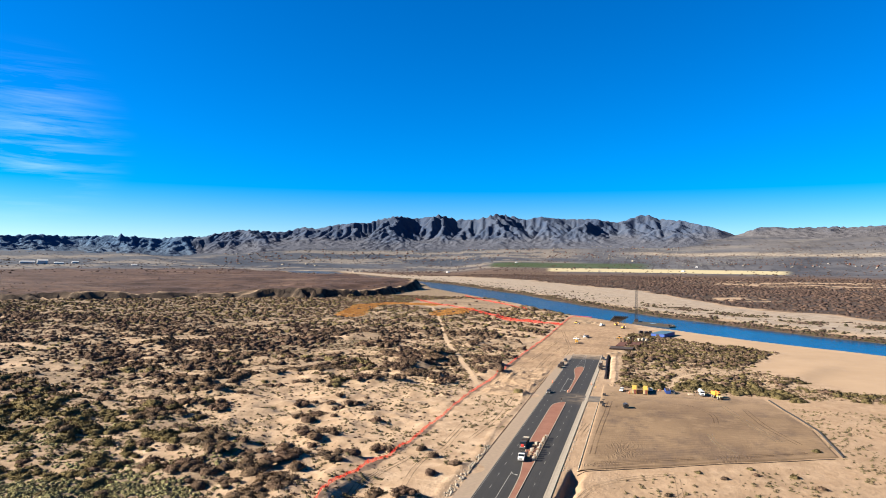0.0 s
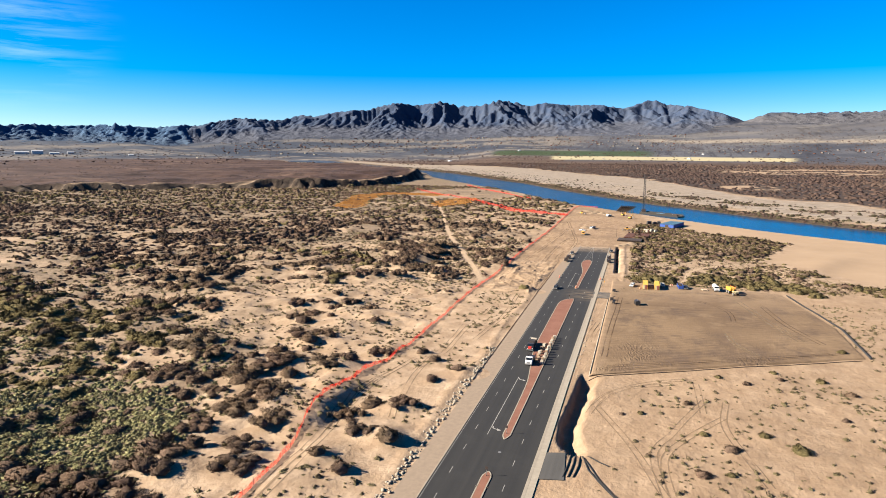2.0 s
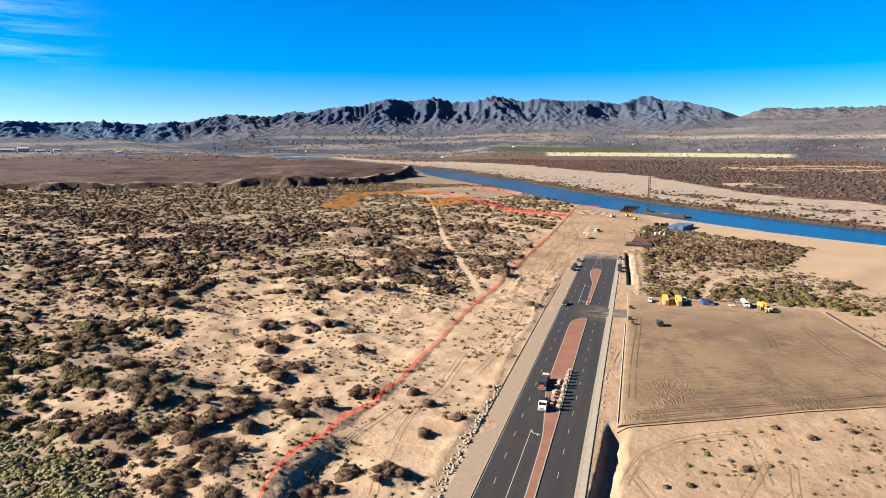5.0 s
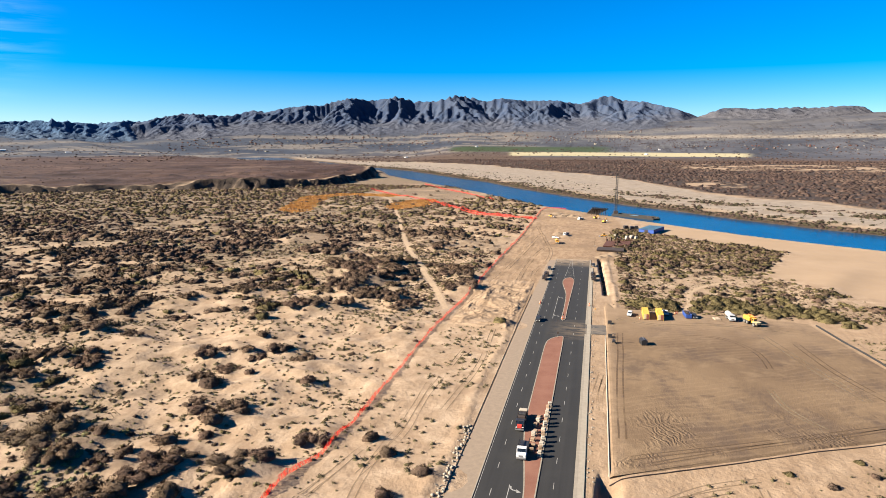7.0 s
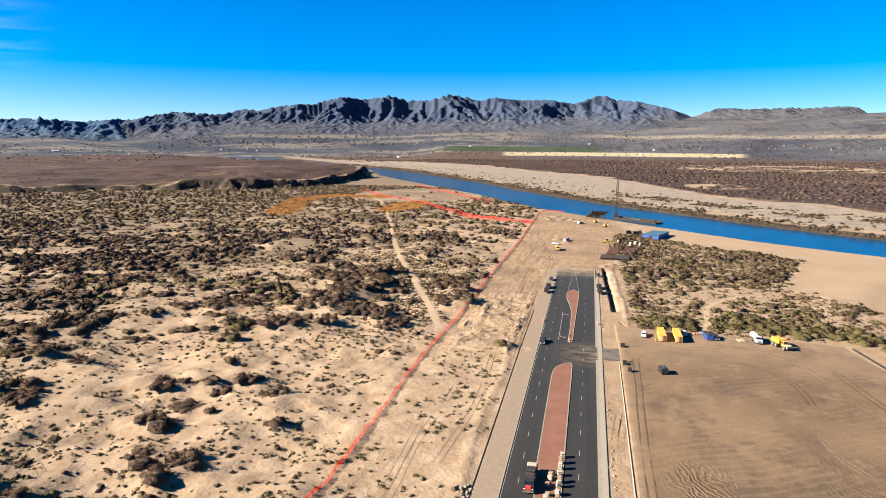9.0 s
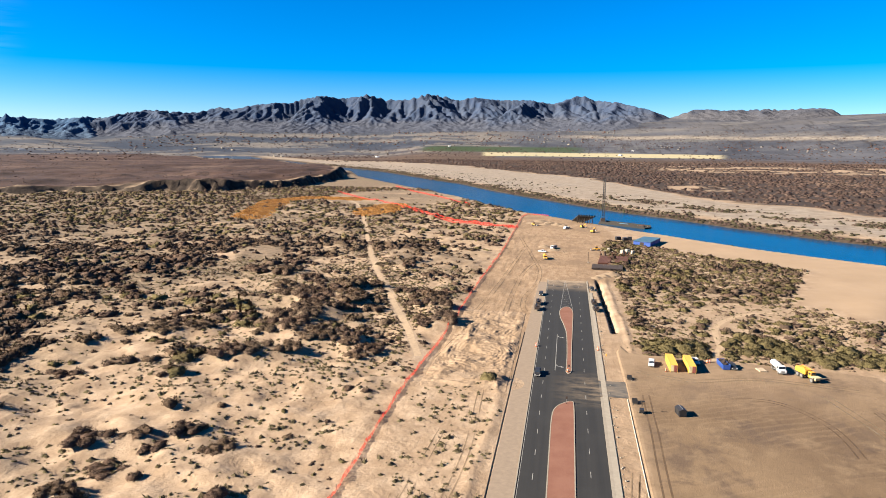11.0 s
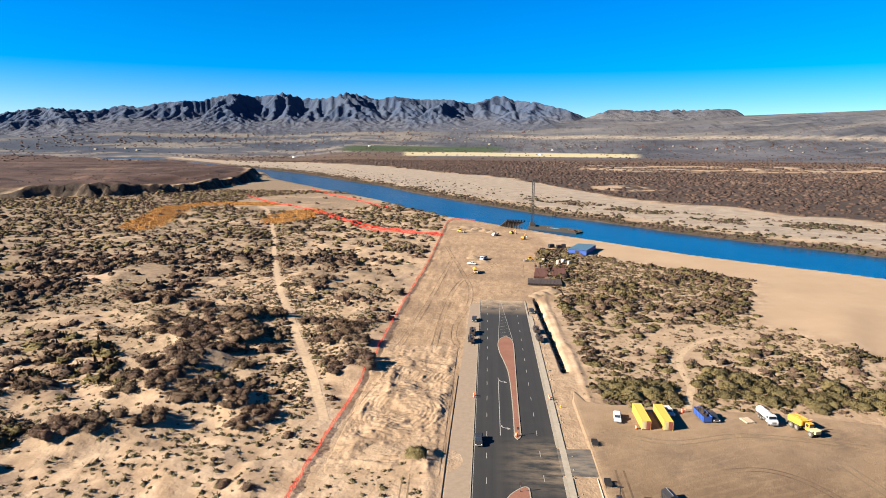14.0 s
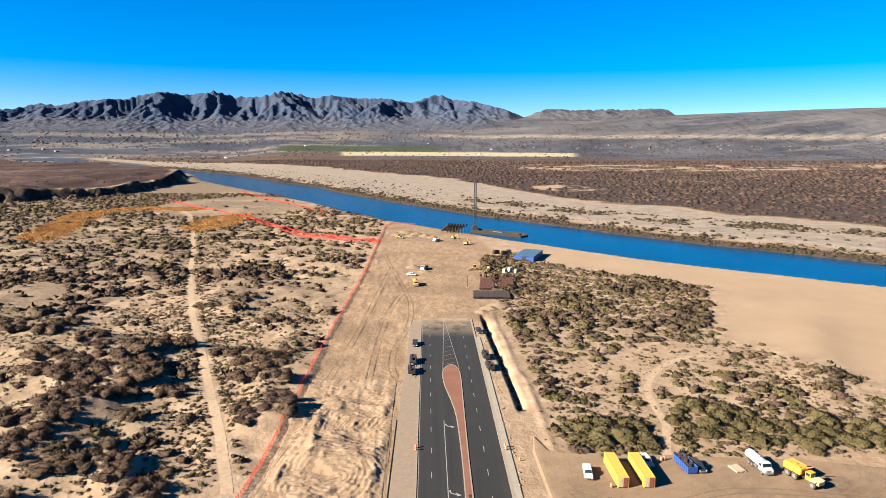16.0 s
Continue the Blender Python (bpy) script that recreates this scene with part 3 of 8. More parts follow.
    z = z + np.where(x < 0, smooth(-14, 0, edge) * smooth(60, 8, edge), 0) * 3.4 * (ridged(x / 9, y / 9, 3) - 0.42)
    # channel
    z = z - smooth(-7, 9, into) * 5.5
    # levee across the water
    z = z + 1.8 * np.exp(-((-far - 45) / 22) ** 2) * (far < 0) * smooth(2500, 1500, y)
    return z + far_rise(x, y)


def steps(spans):
    out = []
    for a, b, n in spans:
        out.append(np.linspace(a, b, n, endpoint=False))
    return np.concatenate(out)


gx = np.concatenate([-np.geomspace(4800, 1200, 56)[:-1], steps([(-1200, -620, 84), (-620, -330, 62), (-330, -170, 52), (-170, -60, 66), (-60, 18, 65), (18, 34, 30), (34, 125, 45), (125, 330, 44)]), np.geomspace(330, 4800, 64)])
gy = np.concatenate([steps([(-400, 100, 25), (100, 440, 160), (440, 700, 72), (700, 1300, 100)]), np.geomspace(1300, 4800, 140)])
GX, GY = np.meshgrid(gx, gy)
GZ = land(GX, GY)
gverts = np.stack([GX, GY, GZ], -1).reshape(-1, 3)
W = len(gx)
idx = (np.arange(len(gy) - 1)[:, None] * W + np.arange(W - 1)[None, :]).ravel()
gquads = np.stack([idx, idx + 1, idx + W + 1, idx + W], -1)
ground_mesh = quad_mesh("ground", gverts, gquads, M_GROUND, True)


def olive_hollow(x, y):
    """The hollow west of the dunes that low olive brush fills."""
    return smooth(1.25, 0.75, ((x + 112) / 42) ** 2 + ((y - 122) / 34) ** 2 + 0.9 * (fbm(x / 12, y / 10, 3) - 0.5))


def low_ground(x, y):
    """The overgrown low ground behind the first dunes."""
    return smooth(-62, -92, x + 0.28 * (y - 138)) * smooth(300, 215, y)


def scrub_start(x, y):
    """How far behind the far bank the mauve scrub begins."""
    return np.interp(x, [-1500, -1000, -650, -260, 0, 95, 170, 300, 440], [50, 110, 300, 330, 335, 300, 222, 225, 205]) + 70 * (fbm(x / 70 + 3, y / 55, 4) - 0.5)


def far_bands(x, y, beyond):
    """Shares of growth behind the far bank: reeds at the water, a row on the levee, then the endless scrub."""
    shore = 0.75 * smooth(1, 6, beyond) * smooth(40, 24, beyond + 26 * (fbm(x / 22, y / 22, 3) - 0.5)) * smooth(0.36, 0.5, fbm(x / 40 + 7, y / 40, 3) + 0.12 * smooth(-60, 60, x))
    row = np.abs(beyond - np.interp(x, [60, 220, 360], [102, 108, 152]) + 24 * (fbm(x / 30, y / 30, 3) - 0.5))
    levee = 0.9 * smooth(30, 14, row) * smooth(20, 90, x) * smooth(0.34, 0.46, fbm(x / 45, y / 45, 3))
    return np.clip(shore + levee + smooth(0, 22, beyond - scrub_start(x, y)), 0, 1)


def far_sand(x, y):
    """Pale blown sand among the far scrub."""
    streak = smooth(1900, 1990, y) * smooth(2420, 2280, y) * smooth(150, 320, x) * smooth(0.42, 0.54, fbm(x / 75, y / 42, 4))
    island = smooth(1.15, 0.8, ((x - 235) / 62) ** 2 + ((y - 1335) / 80) ** 2 + 0.5 * (fbm(x / 30, y / 30, 3) - 0.5))
    return np.maximum(streak, island * smooth(0.30, 0.46, fbm(x / 16, y / 30 + 3, 3)))


def sheet_height(x, y):
    """Height of the ground sheet between its vertices."""
    i, j = np.clip(np.searchsorted(gx, x) - 1, 0, len(gx) - 2), np.clip(np.searchsorted(gy, y) - 1, 0, len(gy) - 2)
    u, v = (x - gx[i]) / (gx[i + 1] - gx[i]), (y - gy[j]) / (gy[j + 1] - gy[j])
    return (GZ[j, i] * (1 - u) + GZ[j, i + 1] * u) * (1 - v) + (GZ[j + 1, i] * (1 - u) + GZ[j + 1, i + 1] * u) * v


def zones(x, y):
    """Shares of scrub, graded dirt, red flats and far grey gravel."""
    near, far = line_distance(NEAR_BANK, x, y), line_distance(FAR_BANK, x, y)
    edge = line_distance(CLIFF, x, y)
    r = np.hypot(x - 10, y - 110)
    west = (near > 0) & (x < -41) & (edge < 0)
    dense = smooth(0.44, 0.56, fbm(x / 45, y / 30, 4))
    edge_x = np.interp(y, [60, 138, 220, 290, 325, 350, 385, 420], [-58, -78, -130, -150, -112, -78, -52, -36])
    sandy = 0.9 * smooth(edge_x + 18, edge_x - 34, x)
    scrub = np.where(west, np.clip(0.55 * smooth(-150, -240, x) * smooth(240, 330, y) * smooth(0.38, 0.52, fbm(x / 60 + 3, y / 26, 4)) + 0.6 * dense * sandy + 0.1 * smooth(480, 700, y) + 0.6 * smooth(-300, -380, x) * smooth(520, 640, y) + 0.2 * smooth(400, 480, y) * smooth(-110, -170, x) * smooth(0.36, 0.5, fbm(x / 30, y / 30, 3)), 0, 1), 0)
    wood = (x > 33) & (near > 12) & (y > 366) & (y < 640)
    scrub = np.where(wood, scrub_east(x, y) * 0.22, scrub)
    beyond = -far + 18 * (fbm(x / 45, y / 45, 3) - 0.5) * smooth(8, 30, -far)
    bands, pale = far_bands(x, y, beyond), far_sand(x, y)
    scrub = np.where(far < 0, np.clip(bands - pale, 0, 1), scrub)
    scrub = np.maximum(scrub, np.maximum(0.95 * olive_hollow(x, y), 0.6 * low_ground(x, y) * smooth(0.40, 0.54, fbm(x / 20, y / 13, 3))))
    trail = smooth(2.2, 4.5, np.abs(line_distance(TRAIL, x, y)))
    scrub = scrub * trail
    graded = smooth(-41, -38, x) * smooth(-8, -10, x) * smooth(330, 350, y) * smooth(835, 800, y)
    graded = np.maximum(graded, smooth(-38, -34, x) * smooth(66, 58, x + 0.1 * (y - 520)) * smooth(488, 500, y) * smooth(-2, 8, near))
    graded = np.maximum(graded, 0.6 * smooth(16, 18, x) * smooth(400, 380, y) * (0.7 + 0.5 * fbm(x / 15, y / 15, 3)))
    flats = smooth(8, 18, edge) * (x < 0) * smooth(0.2, 0.45, fbm(x / 260, y / 120, 4) + 0.25)
    flats = np.where(near > 0, flats, 0)
    flats = np.where(far < 0, 0.75 * smooth(0, 25, beyond - scrub_start(x, y)) * (1 - pale), flats)
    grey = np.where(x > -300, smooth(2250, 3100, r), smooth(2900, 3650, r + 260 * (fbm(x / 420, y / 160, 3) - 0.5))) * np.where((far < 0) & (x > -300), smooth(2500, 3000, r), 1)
    return np.clip(np.stack([scrub, graded, flats, grey], -1), 0, 1)


def scrub_east(x, y):
    """Thicket between the road's end, the dirt lot and the beach."""
    edge = np.interp(y, [366, 410, 470, 560, 590, 640], [140, 150, 112, 150, 118, 60])
    inside = smooth(33, 36, x) * smooth(edge + 6, edge - 6, x) * smooth(366, 372, y)
    lush = 0.16 * smooth(455, 500, y) + 0.1 * smooth(75, 45, x)
    return inside * smooth(0.28, 0.44, fbm(x / 18, y / 13, 4) + lush)


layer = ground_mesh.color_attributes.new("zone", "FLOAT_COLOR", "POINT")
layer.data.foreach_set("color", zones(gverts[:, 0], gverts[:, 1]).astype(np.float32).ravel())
gaz = np.degrees(np.arctan2(gverts[:, 0] - 10, gverts[:, 1] - 110))
gr = np.hypot(gverts[:, 0] - 10, gverts[:, 1] - 110) + 60 * (fbm(gverts[:, 0] / 300, gverts[:, 1] / 300, 3) - 0.5)
field = smooth(-7.6, -7.0, gaz) * smooth(12.4, 11.6, gaz) * smooth(2945, 2965, gr) * smooth(3310, 3280, gr)
crop = smooth(-13, -12, gaz) * smooth(2, 0, gaz) * smooth(3330, 3345, gr) * smooth(3560, 3520, gr)
lane = smooth(-3, 3, gaz) * smooth(3800, 3830, gr) * smooth(3890, 3860, gr)
beyond_water = -line_distance(FAR_BANK, gverts[:, 0], gverts[:, 1])
beyond_water = beyond_water + 18 * (fbm(gverts[:, 0] / 45, gverts[:, 1] / 45, 3) - 0.5) * smooth(8, 30, beyond_water)
start = scrub_start(gverts[:, 0], gverts[:, 1])
open_bank = smooth(20, 34, beyond_water) * smooth(0, -14, beyond_water - start) * (1 - 0.8 * far_bands(gverts[:, 0], gverts[:, 1], beyond_water))
lane = np.maximum(lane, 0.95 * open_bank * (0.65 + 0.5 * fbm(gverts[:, 0] / 50, gverts[:, 1] / 50, 4)))
lane = np.maximum(lane, 0.16 * smooth(-4, 6, gaz) * smooth(3450, 3950, gr) * smooth(0.40, 0.62, fbm(gaz * 0.16, gr / 70, 4)))
lane = np.maximum(lane, 0.55 * smooth(-2, -8, gaz) * smooth(3150, 3300, gr) * smooth(4050, 3900, gr) * smooth(0.53, 0.60, fbm(gaz * 0.12 + 5, gr / 34, 3)))
lane = np.maximum(np.where(gaz > -20, np.minimum(lane, 0.9), lane), 0.35 * smooth(3.2, 1.2, np.abs(line_distance(TRAIL, gverts[:, 0], gverts[:, 1]))))
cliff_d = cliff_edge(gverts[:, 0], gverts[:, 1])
# steep terrace faces get a dark colour in place of their shade
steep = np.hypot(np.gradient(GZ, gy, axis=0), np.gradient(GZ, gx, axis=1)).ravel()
scarp_shade_floor = np.where(gverts[:, 0] < 0, smooth(0.22, 0.5, steep) * smooth(-40, -15, cliff_d) * smooth(70, 40, cliff_d), 0)
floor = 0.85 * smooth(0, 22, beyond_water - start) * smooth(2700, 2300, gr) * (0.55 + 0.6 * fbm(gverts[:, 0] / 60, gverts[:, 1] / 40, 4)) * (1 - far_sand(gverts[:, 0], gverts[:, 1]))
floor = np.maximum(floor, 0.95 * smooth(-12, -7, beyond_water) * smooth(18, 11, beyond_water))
scarp_shade_floor = np.maximum(scarp_shade_floor * (0.55 + 0.8 * fbm(gverts[:, 0] / 14, gverts[:, 1] / 14, 3)), floor)
extra = np.clip(np.stack([field, crop, lane, scarp_shade_floor], -1), 0, 1)
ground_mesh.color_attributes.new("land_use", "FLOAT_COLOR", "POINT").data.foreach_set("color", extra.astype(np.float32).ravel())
east_edge = np.interp(gverts[:, 1], [366, 410, 470, 560, 590, 640], [150, 154, 114, 152, 120, 62])
blown = smooth(0, 12, gverts[:, 0] - east_edge + 10 * (fbm(gverts[:, 0] / 12, gverts[:, 1] / 12, 3) - 0.5)) * smooth(372, 400, gverts[:, 1]) * smooth(4, 14, line_distance(NEAR_BANK, gverts[:, 0], gverts[:, 1])) * (gverts[:, 0] > 60)
ground_mesh.attributes.new("beach", "FLOAT", "POINT").data.foreach_set("value", blown.astype(np.float32))
ground = tagged(new("ground", ground_mesh), "pale desert sand with dunes, scrub litter and tracks", "ground", kind="structure")

# river: one sheet of water between the banks
wverts, wfaces = [], []
for (a, b), (c, d) in zip(NEAR_BANK, FAR_BANK):
    ex, ey = (c - a), (d - b)
    n = math.hypot(ex, ey)
    ex, ey = ex / n * 25, ey / n * 25
    wverts += [(a - ex, b - ey, WATER_Z), (c + ex, d + ey, WATER_Z)]
for i in range(len(NEAR_BANK) - 1):
    wfaces.append((2 * i, 2 * i + 1, 2 * i + 3, 2 * i + 2))
wverts = [(x, y, z + float(far_rise(x, y))) for x, y, z in wverts]
river = tagged(new("water", mesh_of("water", wverts, wfaces, M_WATER)), "calm deep blue river between sandy banks", "river", kind="structure")


# ---- hills ----
def hill_material(name, dark, light, dust):
    k = Nodes(name)
    n1, n2 = k.noise(0.006, 8, 0.65), k.noise(0.03, 8, 0.7)
    c = k.mix(k.ramp(n1, 0.36, 0.64), dark, light)
    c = k.mix(k.ramp(n2, 0.45, 0.7, 0, 0.5), c, dust)
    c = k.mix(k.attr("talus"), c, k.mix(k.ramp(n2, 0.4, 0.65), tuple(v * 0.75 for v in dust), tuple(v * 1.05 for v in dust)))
    return k.done(c, rough=0.95, bump=n2, height=8.0, spec=0.05)


CREST = [(-64, 188), (-51.1, 184), (-49.4, 196), (-47.6, 186), (-44.0, 200), (-41.0, 184), (-38.5, 207), (-37.6, 200), (-36.4, 228), (-34.6, 256), (-32.8, 252), (-30.9, 247), (-29.1, 287), (-28.2, 270), (-26.5, 303),
         (-24.6, 322), (-23.6, 320), (-22.6, 348), (-20.9, 376), (-19.5, 356), (-17.1, 386), (-15.6, 353), (-13.7, 357), (-12.0, 398), (-10.6, 376), (-9.4, 354), (-8.3, 379), (-6.2, 364), (-3.6, 361), (-1.5, 332),
         (0.7, 389), (2.2, 354), (3.8, 342), (5.4, 309), (6.6, 282), (7.6, 248), (8.4, 258), (9.3, 280), (10.6, 282), (11.6, 274), (13.0, 279), (15.0, 290), (16.3, 273), (18.2, 270), (21, 258), (24, 240), (45, 120)]


def carve(nx, ny, cell, uplift, rounds, seed):
    """Rain on a rising block until valleys branch back to the crest: heights over its front edge."""
    g = np.random.RandomState(seed)
    depth = np.arange(ny)[:, None] / ny
    h = (20 * depth * (1 - depth) + 6 * fbm(np.arange(nx)[None, :] / 9.0 + 0 * depth, np.arange(ny)[:, None] / 9.0 + np.zeros((1, nx)), 4) + g.rand(ny, nx)).ravel()
    fixed = np.zeros((ny, nx), bool)
    fixed[0], fixed[-1] = True, True
    fixed, lift = fixed.ravel(), uplift.ravel()
    ids = np.arange(nx * ny).reshape(ny, nx)
    ways = [(-1, 0, 1.0), (1, 0, 1.0), (0, -1, 1.0), (0, 1, 1.0), (-1, -1, 1.414), (-1, 1, 1.414), (1, -1, 1.414), (1, 1, 1.414)]
    for _ in range(rounds):
        H = h.reshape(ny, nx)
        best, to, gap = np.zeros((ny, nx)), ids.copy(), np.ones((ny, nx))
        for dy, dx, d in ways:
            ya, yb, xa, xb = max(0, -dy), ny - max(0, dy), max(0, -dx), nx - max(0, dx)
            drop = (H[ya:yb, xa:xb] - H[ya + dy:yb + dy, xa + dx:xb + dx]) / d
            better = drop > best[ya:yb, xa:xb]
            best[ya:yb, xa:xb] = np.where(better, drop, best[ya:yb, xa:xb])
            to[ya:yb, xa:xb] = np.where(better, ids[ya + dy:yb + dy, xa + dx:xb + dx], to[ya:yb, xa:xb])
            gap[ya:yb, xa:xb] = np.where(better, d, gap[ya:yb, xa:xb])
        order = np.argsort(h)
        to = to.ravel().tolist()
        area = [1.0] * len(h)
        for i in order[::-1].tolist():
            if to[i] != i:
                area[to[i]] += area[i]
        k = 0.42 * np.array(area) ** 0.40 / gap.ravel()
        raised = np.where(fixed, 0.0, h + lift)
        k, out = k.tolist(), raised.tolist()
        for i in order.tolist():
            if to[i] != i and out[i] > out[to[i]]:
                out[i] = (out[i] + k[i] * out[to[i]]) / (1 + k[i])
        h = np.where(fixed, 0.0, np.array(out))
        H = h.reshape(ny, nx)                         # scree slides off what is too steep
        top = np.full_like(H, 1e9)
        for dy, dx, d in ways[:4]:
            ya, yb, xa, xb = max(0, -dy), ny - max(0, dy), max(0, -dx), nx - max(0, dx)
            top[ya:yb, xa:xb] = np.minimum(top[ya:yb, xa:xb], H[ya + dy:yb + dy, xa + dx:xb + dx] + 0.62 * cell)
        h = np.minimum(H, top).ravel()
    return h.reshape(ny, nx)


def hills(name, a0, a1, near_r, depth, cell, material, seed, squeeze=1.9):
    """A range seen across the valley, carved by water and brought to its skyline."""
    back = 1.25                                       # the hidden rear slope
    columns, rows = int(radians(a1 - a0) * (near_r + 0.6 * depth) / cell), int(back * depth * squeeze / cell)
    az, rr = np.linspace(a0, a1, columns), np.linspace(0, back, rows)
    A, R = np.meshgrid(az, rr)
    radius = near_r + depth * R
    X, Y = 10 + radius * np.sin(np.radians(A)), 110 + radius * np.cos(np.radians(A))
    crest = np.interp(az, [a for a, _ in CREST], [h for _, h in CREST])
    foot = far_rise(X, Y)
    blocks = smooth(0.30, 0.70, fbm(X / 380 + 5, Y / 300, 3))
    lift = (0.22 + smooth(0.05, 0.8, R)) * (0.30 + 1.1 * blocks) * np.clip((crest - 140) / 220, 0.12, 1.3)[None, :] * cell * 0.5
    body = carve(columns, rows, cell, lift, 44, seed)
    flat = np.pad(body, 1, mode="edge")
    body = 0.5 * body + 0.125 * (flat[:-2, 1:-1] + flat[2:, 1:-1] + flat[1:-1, :-2] + flat[1:-1, 2:])
    body = body + 0.55 * cell * (ridged(X / 46, Y / 34, 3) - 0.4) * smooth(0, 0.1, R)
    Z = foot + body * 150 / np.percentile(body, 98)
    keep = rr <= 1.0
    A, R, X, Y, Z, foot, radius = (v[keep] for v in (A, R, X, Y, Z, foot, radius))
    rows = int(keep.sum())
    want = (crest + 5 * (fbm(az * 3.1, az * 0 + 3, 3) - 0.5) - 75) / 4661
    span = max(3, int(1.3 / (az[1] - az[0]))) | 1
    kernel = np.hanning(span + 2)[1:-1]
    for _ in range(5):                                # bring each stretch of skyline to its height
        top = ((Z - 75) / radius).max(0)
        gain = np.clip((want + 0.006) / (top + 0.006), 0.4, 2.4)
        gain = np.convolve(np.pad(gain, span // 2, mode="edge"), kernel / kernel.sum(), mode="valid")
        Z = foot + (Z - foot) * gain[None, :]
    reach = 1.5 + 8.0 * np.clip(0.8 - R, 0, 1)
    ends = smooth(0, 1, (A - a0) / reach) * smooth(0, 1, (a1 - A) / reach)
    Z = foot - 8 * (1 - smooth(0, 0.05, R)) - 20 * (1 - ends) + (Z - foot) * ends
    verts = np.stack([X, Y, Z], -1).reshape(-1, 3)
    i = (np.arange(rows - 1)[:, None] * columns + np.arange(columns - 1)[None, :]).ravel()
    me = quad_mesh(name, verts, np.stack([i, i + 1, i + columns + 1, i + columns], -1), material, True)
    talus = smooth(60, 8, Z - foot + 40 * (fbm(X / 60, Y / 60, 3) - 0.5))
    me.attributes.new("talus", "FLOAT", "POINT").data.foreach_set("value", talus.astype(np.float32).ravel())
    return me


# blue of distant haze is put into the range and far rock colours
M_RANGE = hill_material("haze_blued_desert_rock", (0.024, 0.036, 0.064), (0.037, 0.047, 0.069), (0.055, 0.058, 0.071))
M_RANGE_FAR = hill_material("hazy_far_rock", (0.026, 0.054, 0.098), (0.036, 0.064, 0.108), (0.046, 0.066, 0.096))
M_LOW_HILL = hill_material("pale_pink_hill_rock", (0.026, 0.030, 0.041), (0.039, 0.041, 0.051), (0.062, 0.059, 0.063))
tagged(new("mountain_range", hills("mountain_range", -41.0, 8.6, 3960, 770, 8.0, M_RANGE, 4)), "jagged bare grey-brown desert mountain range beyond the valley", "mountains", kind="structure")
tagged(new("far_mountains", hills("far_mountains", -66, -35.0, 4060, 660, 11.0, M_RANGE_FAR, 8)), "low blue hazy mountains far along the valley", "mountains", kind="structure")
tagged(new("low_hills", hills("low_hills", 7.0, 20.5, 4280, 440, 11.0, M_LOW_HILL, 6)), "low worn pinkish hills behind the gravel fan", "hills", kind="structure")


# ---- road ----
def strip(name, outline, z0, z1, material, parent=None, bevel=0.0):
    """A slab with the given outline."""
    bm = bmesh.new()
    top = bm.faces.new([bm.verts.new((x, y, z1)) for x, y in outline])
    if top.normal.z < 0 or sum(a[0] * b[1] - b[0] * a[1] for a, b in zip(outline, outline[1:] + outline[:1])) < 0:
        top.normal_flip()
    made = bmesh.ops.extrude_face_region(bm, geom=[top])["geom"]
    low = [v for v in made if isinstance(v, bmesh.types.BMVert)]
    bmesh.ops.translate(bm, verts=low, vec=(0, 0, z0 - z1))
    bmesh.ops.recalc_face_normals(bm, faces=bm.faces)
    return part(name, bm, material, parent)


ROAD_L, ROAD_R, ROAD_END = -3.4, 17.75, 498.0
road = strip("road", [(ROAD_L, -300), (ROAD_R, -300), (ROAD_R, ROAD_END), (ROAD_L, ROAD_END)], -0.4, 0.10, M_ASPHALT)
tagged(road, "fresh dark asphalt road with white lane markings", "road", kind="structure")
shoulder = strip("pavement", [(-9.3, -300), (ROAD_L - 0.3, -300), (ROAD_L - 0.3, 492), (-8.0, 492), (-9.0, 410), (-9.3, 390)], -0.4, 0.06, M_SHOULDER)
tagged(shoulder, "compacted grey-tan gravel shoulder beside the asphalt", "shoulder", kind="structure")
verge = strip("pavement", [(ROAD_R + 0.73, -300), (ROAD_R + 2.3, -300), (ROAD_R + 2.3, 470), (ROAD_R + 0.73, 470)], -0.4, 0.205, M_WALKWAY)
tagged(verge, "pale dusty concrete walkway along the kerb", "walkway", kind="structure")


def kerb_run(x0, x1, y0, y1, height):
    ob = strip("kerb", [(x0, y0), (x1, y0), (x1, y1), (x0, y1)], -0.4, height, M_CONCRETE)
    return tagged(ob, "pale concrete kerb along the asphalt", "kerb", kind="structure")


kerb_run(ROAD_L - 0.28, ROAD_L - 0.02, -300, ROAD_END, 0.20)
kerb_run(ROAD_R + 0.02, ROAD_R + 0.73, -300, 326.0, 0.22)
kerb_run(ROAD_R + 0.02, ROAD_R + 0.73, 341.0, ROAD_END, 0.22)
drive = strip("road", [(ROAD_R + 0.02, 326.9), (26.5, 327.0), (26.5, 340.7), (ROAD_R + 0.02, 340.2)], -0.4, 0.17, M_ASPHALT_OLD)
tagged(drive, "dusty grey asphalt driveway stub into the dirt lot", "driveway", kind="structure")
stub = strip("road", [(18.9, 138.4), (25.7, 139.8), (24.5, 153.4), (18.9, 151.8)], -0.4, 0.19, M_ASPHALT_OLD)
tagged(stub, "small dusty asphalt apron edged with concrete", "driveway", kind="structure")


